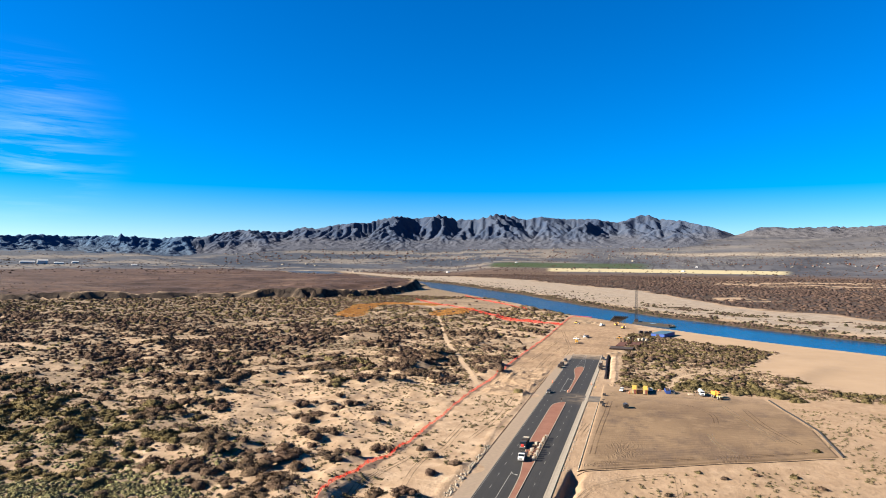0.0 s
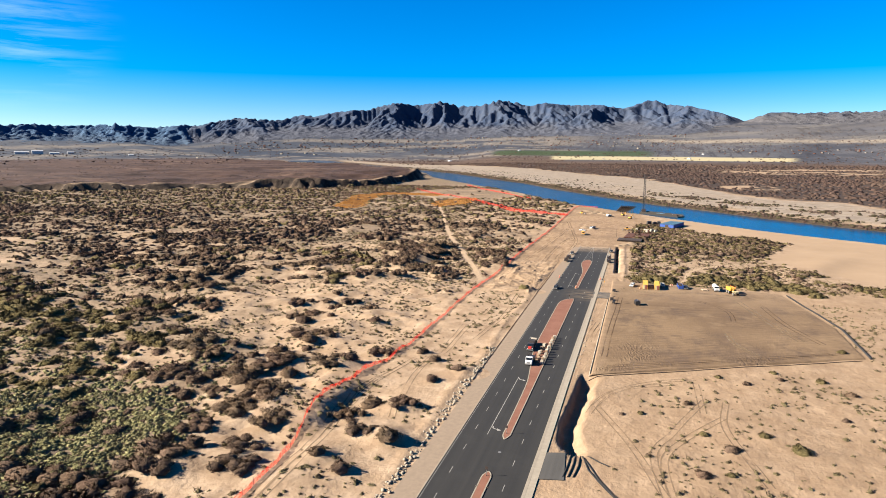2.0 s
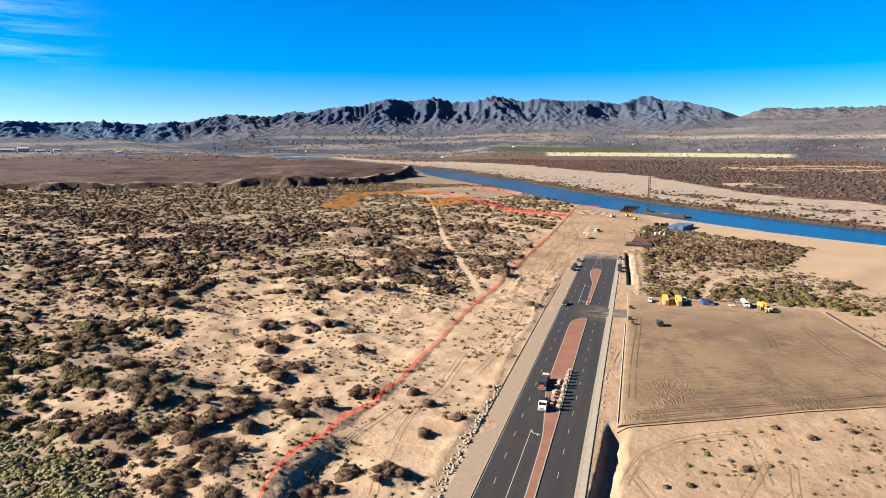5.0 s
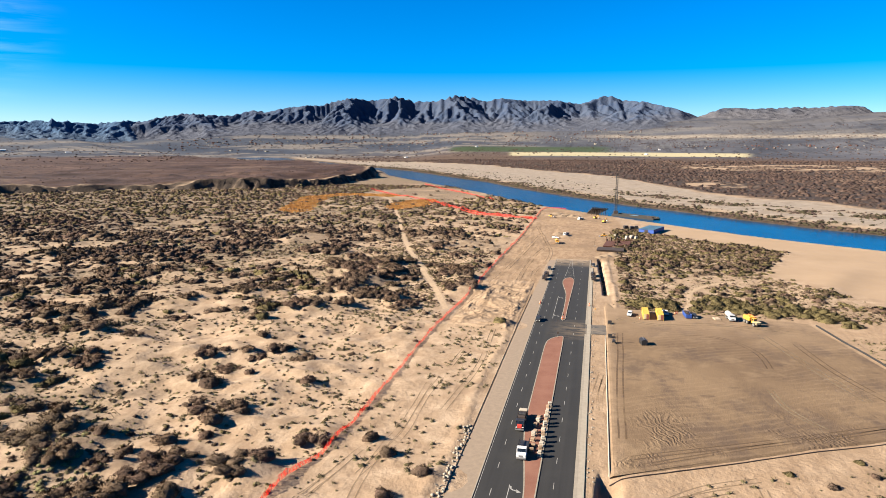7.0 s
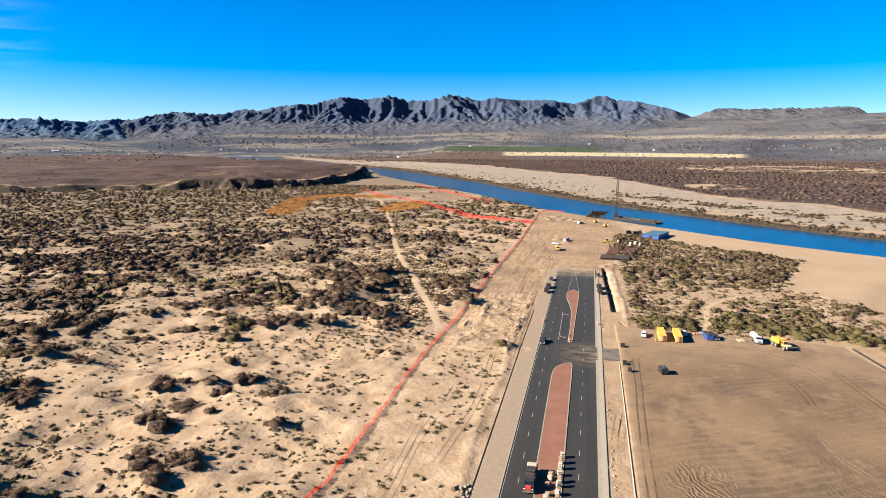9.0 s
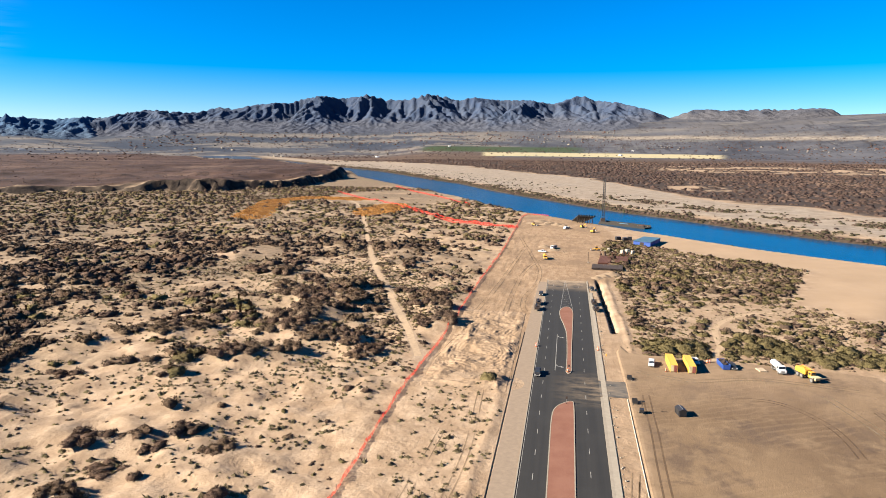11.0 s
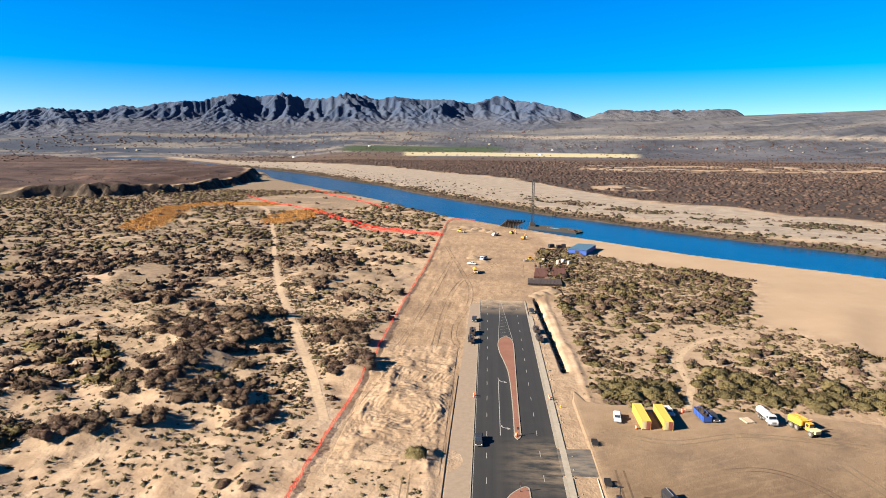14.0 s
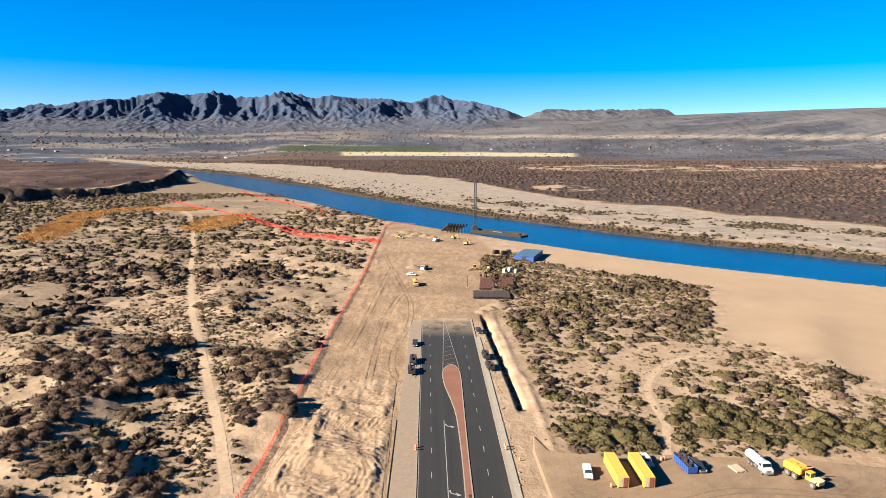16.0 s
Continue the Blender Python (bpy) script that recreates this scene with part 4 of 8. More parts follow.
def rounded(points, n=10):
    """Closed Catmull-Rom outline through the points."""
    out = []
    m = len(points)
    for i in range(m):
        p0, p1, p2, p3 = (Vector(points[(i + k - 1) % m]) for k in range(4))
        for s in range(n):
            t = s / n
            out.append(tuple(0.5 * ((2 * p1) + (p2 - p0) * t + (2 * p0 - 5 * p1 + 4 * p2 - p3) * t * t + (3 * p1 - p0 - 3 * p2 + p3) * t ** 3)))
    return out


def inset(outline, d):
    out = []
    m = len(outline)
    area = sum(a[0] * b[1] - b[0] * a[1] for a, b in zip(outline, outline[1:] + outline[:1]))
    s = 1 if area > 0 else -1
    for i in range(m):
        a, b = Vector(outline[i - 1]), Vector(outline[(i + 1) % m])
        t = (b - a).normalized()
        out.append((outline[i][0] - s * t.y * d, outline[i][1] + s * t.x * d))
    return out


def median(points, label):
    outline = rounded(points, 8)
    ob = thing("median", Matrix(), label, "median", "road medians", "structure")
    inner = inset(outline, 0.28)
    bm = bmesh.new()
    rings = [[bm.verts.new((x, y, z)) for x, y in o] for o, z in ((outline, 0.0), (outline, 0.25), (inner, 0.25), (inner, 0.0))]
    for a, b in zip(rings, rings[1:]):
        for i in range(len(outline)):
            j = (i + 1) % len(outline)
            bm.faces.new((a[i], a[j], b[j], b[i]))
    bmesh.ops.recalc_face_normals(bm, faces=bm.faces)
    part("kerb", bm, M_CONCRETE, ob, "pale concrete kerb")
    fill = inset(outline, 0.275)
    low, high = min(y for _, y in fill), max(y for _, y in fill)
    bm, last = bmesh.new(), None
    for k in range(91):
        y = (low + high) / 2 - (high - low) / 2 * 0.9995 * math.cos(math.pi * k / 90)
        cuts = [ax + (bx - ax) * (y - ay) / (by - ay) for (ax, ay), (bx, by) in zip(fill, fill[1:] + fill[:1]) if (ay - y) * (by - y) <= 0 and abs(by - ay) > 1e-9]
        if len(cuts) < 2:
            continue
        row = [bm.verts.new((min(cuts), y, 0.235)), bm.verts.new((max(cuts), y, 0.235))]
        if last:
            bm.faces.new((last[0], last[1], row[1], row[0]))
        last = row
    part("paving", bm, M_PAVER, ob, "brick-red paving")
    return ob


median([(7.5, -200), (9.8, -200), (9.8, -100), (9.8, 30), (9.8, 120), (9.8, 132), (9.75, 136.5), (8.7, 138.6), (7.6, 136.5), (7.5, 132), (7.5, 120), (7.5, 30), (7.5, -100)], "red paved median strip with pale kerb")
median([(7.7, 158.5), (8.7, 156.3), (9.75, 158.8), (9.8, 162), (9.85, 180), (9.9, 215), (9.9, 250), (9.9, 290), (9.9, 316), (9.3, 320.8), (7.0, 319.5), (4.5, 315.5), (3.4, 308),
        (3.3, 285), (3.35, 260), (3.5, 238), (4.6, 223), (6.2, 209), (7.2, 197), (7.5, 178), (7.6, 162)], "red paved median widening to full breadth with pale kerb")
median([(7.3, 347), (8.2, 344.8), (9.2, 347), (9.25, 351), (9.4, 370), (9.8, 397), (10.1, 415), (10.2, 427), (9.4, 434), (7.4, 437.2), (5.0, 434), (4.0, 427.5), (4.5, 417),
        (6.2, 404), (7.2, 392), (7.5, 370), (7.35, 351)], "red paved median with a bulb-shaped end and pale kerb")

# markings
dash_me = box(-0.07, 0.07, -1.5, 1.5, 0, 0.006)
dash_mesh = bpy.data.meshes.new("lane_dash")
dash_me.to_mesh(dash_mesh)
dash_me.free()
dash_mesh.materials.append(M_LINE)
for x, y0, gap in ((0.05, 236.2, 12.4), (13.4, 240.8, 12.05)):
    for i in range(-16, 23):
        y = y0 + gap * i
        if 40 < y < 492:
            piece("lane_dash", dash_mesh, road, Matrix.Translation((x, y, 0.102)))
for x0, x1, y0, y1 in ((-3.12, -3.02, -300, 496), (3.72, 3.9, 158, 203), (3.6, 3.78, 347, 390.5)):
    part("edge_line" if y1 - y0 > 100 else "turn_lane_line", box(x0, x1, y0, y1, 0.102, 0.108), M_LINE, road)


def arrow_mesh():
    """A turn arrow 2.6 m long: straight stem, bend and head."""
    bm = bmesh.new()
    path = [Vector(p) for p in ((-1.05, 1.15), (-0.95, 0.35), (-0.55, -0.1), (0.25, -0.35))]
    for a, b in zip(path, path[1:]):
        t = (b - a).normalized()
        n = Vector((-t.y, t.x)) * 0.15
        bm.faces.new([bm.verts.new((*p, 0.0)) for p in (a - n, b - n, b + n, a + n)])
    bm.faces.new([bm.verts.new((x, y, 0.0)) for x, y in ((0.10, 0.25), (0.35, -1.05), (1.15, -0.65))])
    for f in bm.faces:
        f.normal_update()
        if f.normal.z < 0:
            f.normal_flip()
    me = bpy.data.meshes.new("turn_arrow")
    bm.to_mesh(me)
    bm.free()
    me.materials.append(M_LINE)
    return me


arrow = arrow_mesh()
for x, y in ((5.4, 162.0), (5.3, 201.0), (5.3, 352.0), (5.3, 387.0)):
    piece("turn_arrow", arrow, road, Matrix.Translation((x, y, 0.104)) @ Matrix.Diagonal((1.15, 1.2, 1, 1)))
for i in range(9):
    y = 437.5 + i * 4.6
    k0, k1 = 4.45 + (y - 431) * 0.0285 + 0.3, 9.9 - (y - 433) * 0.058 - 0.3
    if k1 - k0 > 0.8:
        bm = bmesh.new()
        f = bm.faces.new([bm.verts.new(v) for v in ((k0, y, 0.104), (k1, y + 2.2, 0.104), (k1, y + 2.32, 0.104), (k0, y + 0.12, 0.104))])
        f.normal_update()
        if f.normal.z < 0:
            f.normal_flip()
        part("gore_hatch", bm, M_LINE, road)
# painted gore beyond the last median
for a, b in (((4.3, 431), (6.15, 496)), ((10.0, 433), (6.35, 496))):
    d = (Vector(b) - Vector(a)).normalized()
    n = Vector((-d.y, d.x)) * 0.07
    bm = bmesh.new()
    bm.faces.new([bm.verts.new((*(Vector(p) + s * n), 0.104)) for p, s in ((a, 1), (a, -1), (b, -1), (b, 1))])
    bmesh.ops.recalc_face_normals(bm, faces=bm.faces)
    for f in bm.faces:
        if f.normal.z < 0:
            f.normal_flip()
    part("gore_line", bm, M_LINE, road)

# ---- dirt lot ----
lot_outline = [(26.6, 212), (53.5, 226.5), (74, 237.5), (96, 248), (118, 259), (118.5, 300), (109, 362), (92, 366), (70, 368), (48, 370), (34, 370.5), (29.5, 372), (27.2, 380), (26.2, 372), (26.6, 345)]


def dirt_lot():
    bm = bmesh.new()
    rings = [[bm.verts.new((x, y, z)) for x, y in o] for o, z in ((inset(lot_outline, -1.2), -0.3), (lot_outline, 0.32), (inset(lot_outline, 0.8), 0.38))]
    for a, b in zip(rings, rings[1:]):
        for i in range(len(lot_outline)):
            j = (i + 1) % len(lot_outline)
            bm.faces.new((a[i], a[j], b[j], b[i]))
    bm.faces.new(rings[-1])
    bmesh.ops.recalc_face_normals(bm, faces=bm.faces)
    return part("pavement", bm, M_PAD, None)


tagged(dirt_lot(), "graded brown dirt lot with tyre tracks", "dirt lot", kind="structure")


# ---- vegetation ----
def spray_template(leaves, seed, tall=0.72, length=0.34, width=0.085, upright=0.6):
    """A dome of radius 1 of small tangled sprays of twigs. Quads as (n, 4, 3)."""
    g = np.random.RandomState(seed)
    a = g.rand(leaves) * 2 * np.pi
    up = g.rand(leaves) ** 0.8
    rad = np.sqrt(1 - 0.92 * up ** 2) * (0.62 + 0.38 * g.rand(leaves) ** 0.5)
    lump = 0.78 + 0.34 * np.sin(3 * a + seed) * g.rand(leaves)
    base = np.stack([np.cos(a) * rad * lump, np.sin(a) * rad * lump, up * tall * lump * (0.75 + 0.25 * g.rand(leaves))], -1) * 0.86
    out = base / (np.linalg.norm(base, axis=1, keepdims=True) + 1e-6)
    way = out * (1 - upright) + np.array([0, 0, upright]) + (g.rand(leaves, 3) - 0.5) * 2.2
    way /= np.linalg.norm(way, axis=1, keepdims=True)
    side = np.cross(way, out + 1.6 * (g.rand(leaves, 3) - 0.5))
    side /= np.linalg.norm(side, axis=1, keepdims=True) + 1e-6
    ln = (length * (0.5 + g.rand(leaves)))[:, None]
    wd = (width * (0.6 + 0.9 * g.rand(leaves)))[:, None]
    lo = base - way * ln * 0.4
    hi = base + way * ln * 0.6
    lo[:, 2] = np.maximum(lo[:, 2], -0.04)
    quads = np.stack([lo - side * wd, lo + side * wd, hi + side * wd * 0.35, hi - side * wd * 0.35], 1)
    away = np.sum(np.cross(quads[:, 1] - quads[:, 0], quads[:, 3] - quads[:, 0]) * out, 1) < 0
    quads[away] = quads[away][:, ::-1]
    return quads


def mound_template(cards, seed, length=0.3, width=0.2, tall=0.72, rings=3, seg=7, upright=0.35, lumps=0.3, core=0.8):
    """A lumpy rounded mound of radius 1 with sprays standing out of it: vertices and faces."""
    g = np.random.RandomState(seed + 900)
    q = spray_template(cards, seed, tall, length, width, upright)
    e = np.linspace(-0.12, 1.0, rings + 1)[:, None] * np.pi / 2
    b = (np.arange(seg)[None, :] + 0.5 * g.rand(rings + 1, seg)) / seg * 2 * np.pi
    k = core * (1 - lumps / 2 + lumps * g.rand(rings + 1, seg)) * (1 + 0.18 * np.sin(2 * b + seed))
    pts = np.stack([np.cos(b) * np.cos(e) * k, np.sin(b) * np.cos(e) * k, np.sin(e) * k * tall], -1)
    pts[rings] = pts[rings].mean(0)
    i, j = np.meshgrid(np.arange(rings), np.arange(seg), indexing="ij")
    n = 4 * cards
    hull = np.stack([i * seg + j, i * seg + (j + 1) % seg, (i + 1) * seg + (j + 1) % seg, (i + 1) * seg + j], -1).reshape(-1, 4)
    return np.concatenate([q.reshape(-1, 3), pts.reshape(-1, 3)]), np.concatenate([np.arange(n).reshape(-1, 4), hull + n])


def soft_normals(q, seed):
    """Normals of a soft tangle of twigs: outward, each a little astray."""
    n = q * np.array((1.0, 1.0, 1.5)) + np.array((0.0, 0.0, 0.12))
    n = n / (np.linalg.norm(n, axis=1, keepdims=True) + 1e-6) + 0.7 * (np.random.RandomState(seed).rand(len(q), 3) - 0.5)
    return n / np.linalg.norm(n, axis=1, keepdims=True)


def scatter(name, templates, places, material, label, category):
    """One joined mass of plants. places: x, y, size, tint."""
    blocks, faces, tints, normals, count = [], [], [], [], 0
    soft = [soft_normals(q, i) for i, (q, f) in enumerate(templates)] if len(templates[0][0]) > 50 else None
    heights = sheet_height(places[:, 0], places[:, 1])
    g = np.random.RandomState(len(places))
    for i, (x, y, s, tint) in enumerate(places):
        q, f = templates[i % len(templates)]
        a = g.rand() * 2 * np.pi
        c, d = np.cos(a) * s, np.sin(a) * s
        p = np.empty_like(q)
        p[:, 0] = q[:, 0] * c - q[:, 1] * d + x
        p[:, 1] = q[:, 0] * d + q[:, 1] * c + y
        p[:, 2] = q[:, 2] * s * (0.75 + 0.35 * g.rand()) + heights[i]
        if soft:
            n = soft[i % len(templates)]
            normals.append(np.stack([n[:, 0] * np.cos(a) - n[:, 1] * np.sin(a), n[:, 0] * np.sin(a) + n[:, 1] * np.cos(a), n[:, 2]], -1))
        blocks.append(p)
        faces.append(f + count)
        tints.append(np.full(len(q), tint))
        count += len(q)
    me = quad_mesh(name, np.concatenate(blocks), np.concatenate(faces), material, True)
    if soft:
        me.normals_split_custom_set_from_vertices(np.concatenate(normals))
    values = np.concatenate(tints).astype(np.float32)
    if len(me.vertices) == len(values):
        me.attributes.new("tint", "FLOAT", "POINT").data.foreach_set("value", values)
    return tagged(new(name, me), label, category, kind="stuff")


def shrub_mesh(name, shape, material):
    verts, faces = shape[:2]
    me = quad_mesh(name, verts, faces, material, True)
    me.normals_split_custom_set_from_vertices(shape[2] if len(shape) > 2 else soft_normals(verts, len(verts)))
    return me


def clump_template(mounds, seed):
    """Several mounds grown together into one broad shrub of radius 1."""
    g = np.random.RandomState(seed)
    verts, faces, normals, count = [], [], [], 0
    for i in range(mounds):
        a = (i + 0.6 * g.rand()) / mounds * 2 * np.pi
        d = 0.0 if i == 0 else 0.36 + 0.34 * g.rand()
        r = 0.40 + 0.18 * g.rand()
        v, f = mound_template(300, seed * 7 + i, length=0.20, width=0.026, tall=0.72, rings=2, seg=7, upright=0.35, lumps=0.5, core=0.58)
        normals.append(soft_normals(v, seed + i))
        v = v * np.array((r, r, r * (0.8 + 0.4 * g.rand()))) + np.array((np.cos(a) * d, np.sin(a) * d, 0.0))
        verts.append(v)
        faces.append(f + count)
        count += len(v)
    return np.concatenate(verts), np.concatenate(faces), np.concatenate(normals)


CLUMP_MESHES = [shrub_mesh("shrub", clump_template(5 + i % 3, 200 + i), M_SHRUB) for i in range(6)]
SHRUB_MESHES = [shrub_mesh("shrub", mound_template(460, 40 + i, length=0.18, width=0.026, tall=0.64, rings=3, seg=9, upright=0.5, lumps=0.45, core=0.64), M_SHRUB) for i in range(5)]
SHRUB_GREEN = [shrub_mesh("shrub", mound_template(520, 60 + i, length=0.17, width=0.026, tall=0.64, rings=3, seg=9, upright=0.5, lumps=0.45, core=0.66), M_GREEN) for i in range(3)]


def plant(name, me, x, y, s, label, category, group, stretch=1.0, height=1.0):
    ob = new(name, me)
    z = float(land(np.array([x]), np.array([y]))[0])
    ob.matrix_world = Matrix.Translation((x, y, z - 0.05)) @ Matrix.Rotation(RNG.rand() * 6.28, 4, "Z") @ Matrix.Diagonal((s * stretch, s, s * height, 1))
    return tagged(ob, label, category, group)


for spot, label, group in ((SHRUBS_DUNE, "dry grey-brown desert shrub on a pale dune", "dune shrubs"), (SHRUBS_DUNE_2, "dry grey-brown desert shrub on a pale dune", "dune shrubs"),
                           (SHRUBS_LOT_SIDE, "small dry olive-brown desert bush on bare sand", "sand shrubs"),
                           (SHRUBS_MIDDLE, "rounded leafless brown desert shrub on open sand", "open sand shrubs"),
                           (SHRUBS_TRAIL, "dense dark brown saltcedar shrub beside the sandy trail", "trail shrubs"), (SHRUBS_TRAIL_2, "dense dark brown saltcedar shrub beside the sandy trail", "trail shrubs"), (SHRUBS_FLAT, "spreading dark brown desert shrub on the open flat", "flat shrubs")):
    for i, (x, y, s) in enumerate(spot):
        green = group == "sand shrubs" and i % 2
        s = s * (0.72 if group == "sand shrubs" else 1.0)
        if s > 4.4:
            plant("shrub", CLUMP_MESHES[i % 6], x, y, s, label, "shrub", group, 1.0 + 0.25 * RNG.rand(), 0.72 + 0.25 * RNG.rand())
            continue
        plant("shrub", (SHRUB_GREEN if green else SHRUB_MESHES)[i % (3 if green else 5)], x, y, s, label, "shrub", group, 1.0 + 0.3 * RNG.rand(), 0.75 + 0.3 * RNG.rand())

MASS = [mound_template(170, 80 + i, length=0.19, width=0.028, tall=0.56, rings=2, seg=6, lumps=0.5, upright=0.35, core=0.6) for i in range(6)]
MASS_MID = [mound_template(36, 90 + i, length=0.24, width=0.07, tall=0.52, rings=2, seg=5, lumps=0.55, upright=0.2, core=0.62) for i in range(5)]
MASS_FAR = [mound_template(10, 100 + i, length=0.30, width=0.13, tall=0.50, rings=2, seg=5, lumps=0.6, upright=0.15, core=0.64) for i in range(5)]
TUFTS = [mound_template(6, 120 + i, length=0.44, width=0.06, tall=0.6, rings=1, seg=4, upright=0.45, core=0.6) for i in range(4)]
FAR_CLUMPS = [mound_template(2, 140 + i, length=0.4, width=0.18, tall=0.66, rings=2, seg=5, upright=0.4, lumps=0.4) for i in range(4)]


def along_bank(points):
    """Points every 3 m with the bank's outward normal: x, y, tangent ignored, nx, ny."""
    out = []
    for (ax, ay), (bx, by) in zip(points, points[1:]):
        n = math.hypot(bx - ax, by - ay)
        tx, ty = (bx - ax) / n, (by - ay) / n
        for d in np.arange(0, n, 3.0):
            out.append((ax + tx * d, ay + ty * d, 0.0, ty, -tx))
    return np.array(out)


def candidates(n, x0, x1, y0, y1, seed):
    g = np.random.RandomState(seed)
    return g.uniform(x0, x1, n), g.uniform(y0, y1, n), g.rand(n), g


def west_density(x, y):
    """How thick the scrub stands west of the fence."""
    trail = np.abs(line_distance(TRAIL, x, y))
    clump = smooth(0.45, 0.55, fbm(x / 34 + 3, y / 22, 4))
    edge = np.interp(y, [60, 138, 220, 290, 325, 350, 385, 420], [-58, -78, -130, -150, -112, -78, -52, -36])
    thick = smooth(edge + 18, edge - 34, x)
    open_sand = smooth(0.46, 0.62, fbm(x / 55 + 9, y / 22 + 2, 4))
    d = np.clip(thick, 0, 1) * (0.16 + 0.84 * clump) * (1 - 0.7 * open_sand) + 0.02 + 0.10 * smooth(330, 380, y) + 0.30 * smooth(420, 470, y) * clump + 0.16 * smooth(440, 520, y)
    low = low_ground(x, y)
    d = d * (1 - 0.42 * smooth(300, 230, y) * smooth(-230, -150, x))
    d = np.maximum(d, np.interp(y, [120, 190, 260], [1.8, 1.15, 0.8]) * low * (0.2 + 0.8 * smooth(0.38, 0.50, fbm(x / 30 + 3, y / 14, 4))))
    d = np.maximum(d, 0.8 * smooth(-130, -220, x) * smooth(240, 330, y) * (0.35 + 0.65 * smooth(0.40, 0.52, fbm(x / 60 + 3, y / 26, 4))))
    d = d * (1 - 0.45 * smooth(330, 380, y) * smooth(600, 500, y) * smooth(-260, -190, x))
    d = np.maximum(d, smooth(-300, -370, x) * smooth(560, 660, y) * (0.45 + 0.75 * smooth(0.40, 0.52, fbm(x / 60 + 3, y / 26, 4))))
    bare = np.abs(line_distance([(-76, 222), (-112, 243), (-140, 275), (-152, 318)], x, y))
    d = d * (1 - 0.85 * smooth(34, 20, bare))
    flat = ((x + 225) / 95) ** 2 + ((y - 1010) / 120) ** 2 < 1
    d = np.where(flat, 0.03, d)
    return d * (1 - 0.85 * olive_hollow(x, y)) * (1 - 0.93 * reed_share(x, y)) * smooth(2.0, 3.6, trail) * (x < -44)


def west_scrub():
    x, y, u, g = candidates(76000, -820, -44, 60, 620, 3)
    keep = (u < west_density(x, y) * np.where(y > 430, 0.29, np.where(y > 320, 0.26, np.interp(x, [-170, -125], [0.36, 0.22])))) & (x > -30 - 1.28 * (y + 30)) & (x > -640 - 0.3 * (y - 60))
    near = np.array([np.min(np.hypot(TAKEN[:, 0] - a, TAKEN[:, 1] - b) - TAKEN[:, 2]) if k else -1 for a, b, k in zip(x, y, keep)])
    keep &= near > -0.3 * 1.5
    x, y = x[keep], y[keep]
    s = 1.7 + 4.2 * g.rand(len(x)) ** 1.6
    s *= 0.75 + 0.6 * smooth(0.45, 0.62, fbm(x / 34 + 3, y / 22, 4))
    tint = np.clip(fbm(x / 30, y / 30, 3) * 1.6 - 0.35 + 0.3 * (g.rand(len(x)) - 0.5), 0, 1)
    green = (1.2 * smooth(-85, -125, x + 0.1 * y) * smooth(300, 170, y) + 0.35 * smooth(0.5, 0.6, fbm(x / 50 + 40, y / 40, 3))) * 0.8 > g.rand(len(x))
    p = np.stack([x, y, s, tint], -1)
    deep, remote = (y > 330) | (x < -200), (y > 430) | (x < -330)
    for some, leafy, tone in ((~green & ~deep, MASS, M_SHRUB_MASS), (~green & deep & ~remote, MASS_MID, M_SHRUB_MASS), (~green & remote, MASS_FAR, M_SHRUB_MASS), (green & ~deep, MASS, M_GREEN_MASS), (green & deep & ~remote, MASS_MID, M_GREEN_MASS), (green & remote, MASS_FAR, M_GREEN_MASS)):
        scatter("scrub", leafy, p[some], tone, "thick dry brown desert scrub on sand" if tone == M_SHRUB_MASS else "grey-green desert scrub on sand", "scrub")
    x, y, u, g = candidates(27000, -1150, -40, 620, 1180, 4)
    inside = (line_distance(CLIFF, x, y) < -2) & (line_distance(NEAR_BANK, x, y) > 4)
    keep = inside & (u < west_density(x, y) * 0.75)
    x, y = x[keep], y[keep]
    p = np.stack([x, y, 1.6 + 4.2 * g.rand(len(x)) ** 1.7, g.rand(len(x))], -1)
    olive = g.rand(len(p)) < 0.42
    scatter("scrub", MASS_FAR, p[~olive], M_SHRUB_MASS, "dense dry brown scrub on the river flat", "scrub")
    scatter("scrub", MASS_FAR, p[olive], M_GREEN_MASS, "olive scrub on the river flat", "scrub")


west_scrub()


def low_green():
    """Olive brush that fills the hollow west of the dunes, thinning out uphill."""
    x, y, u, g = candidates(26000, -260, -62, 60, 235, 5)
    core = olive_hollow(x, y)
    rest = smooth(-66, -92, x + 0.30 * (y - 138)) * smooth(235, 185, y) * smooth(0.42, 0.56, fbm(x / 16, y / 12, 3))
    keep = (u < np.maximum(core, 0.22 * rest)) & (x > 20 - 1.28 * (y + 20))
    p = np.stack([x, y, 0.95 + 0.75 * g.rand(len(x)), np.clip(1.6 * fbm(x / 9, y / 9, 3) - 0.3, 0, 1)], -1)[keep]
    scatter("scrub", MASS_FAR, p, M_OLIVE_MASS, "low olive-green brush covering the hollow", "scrub")


low_green()


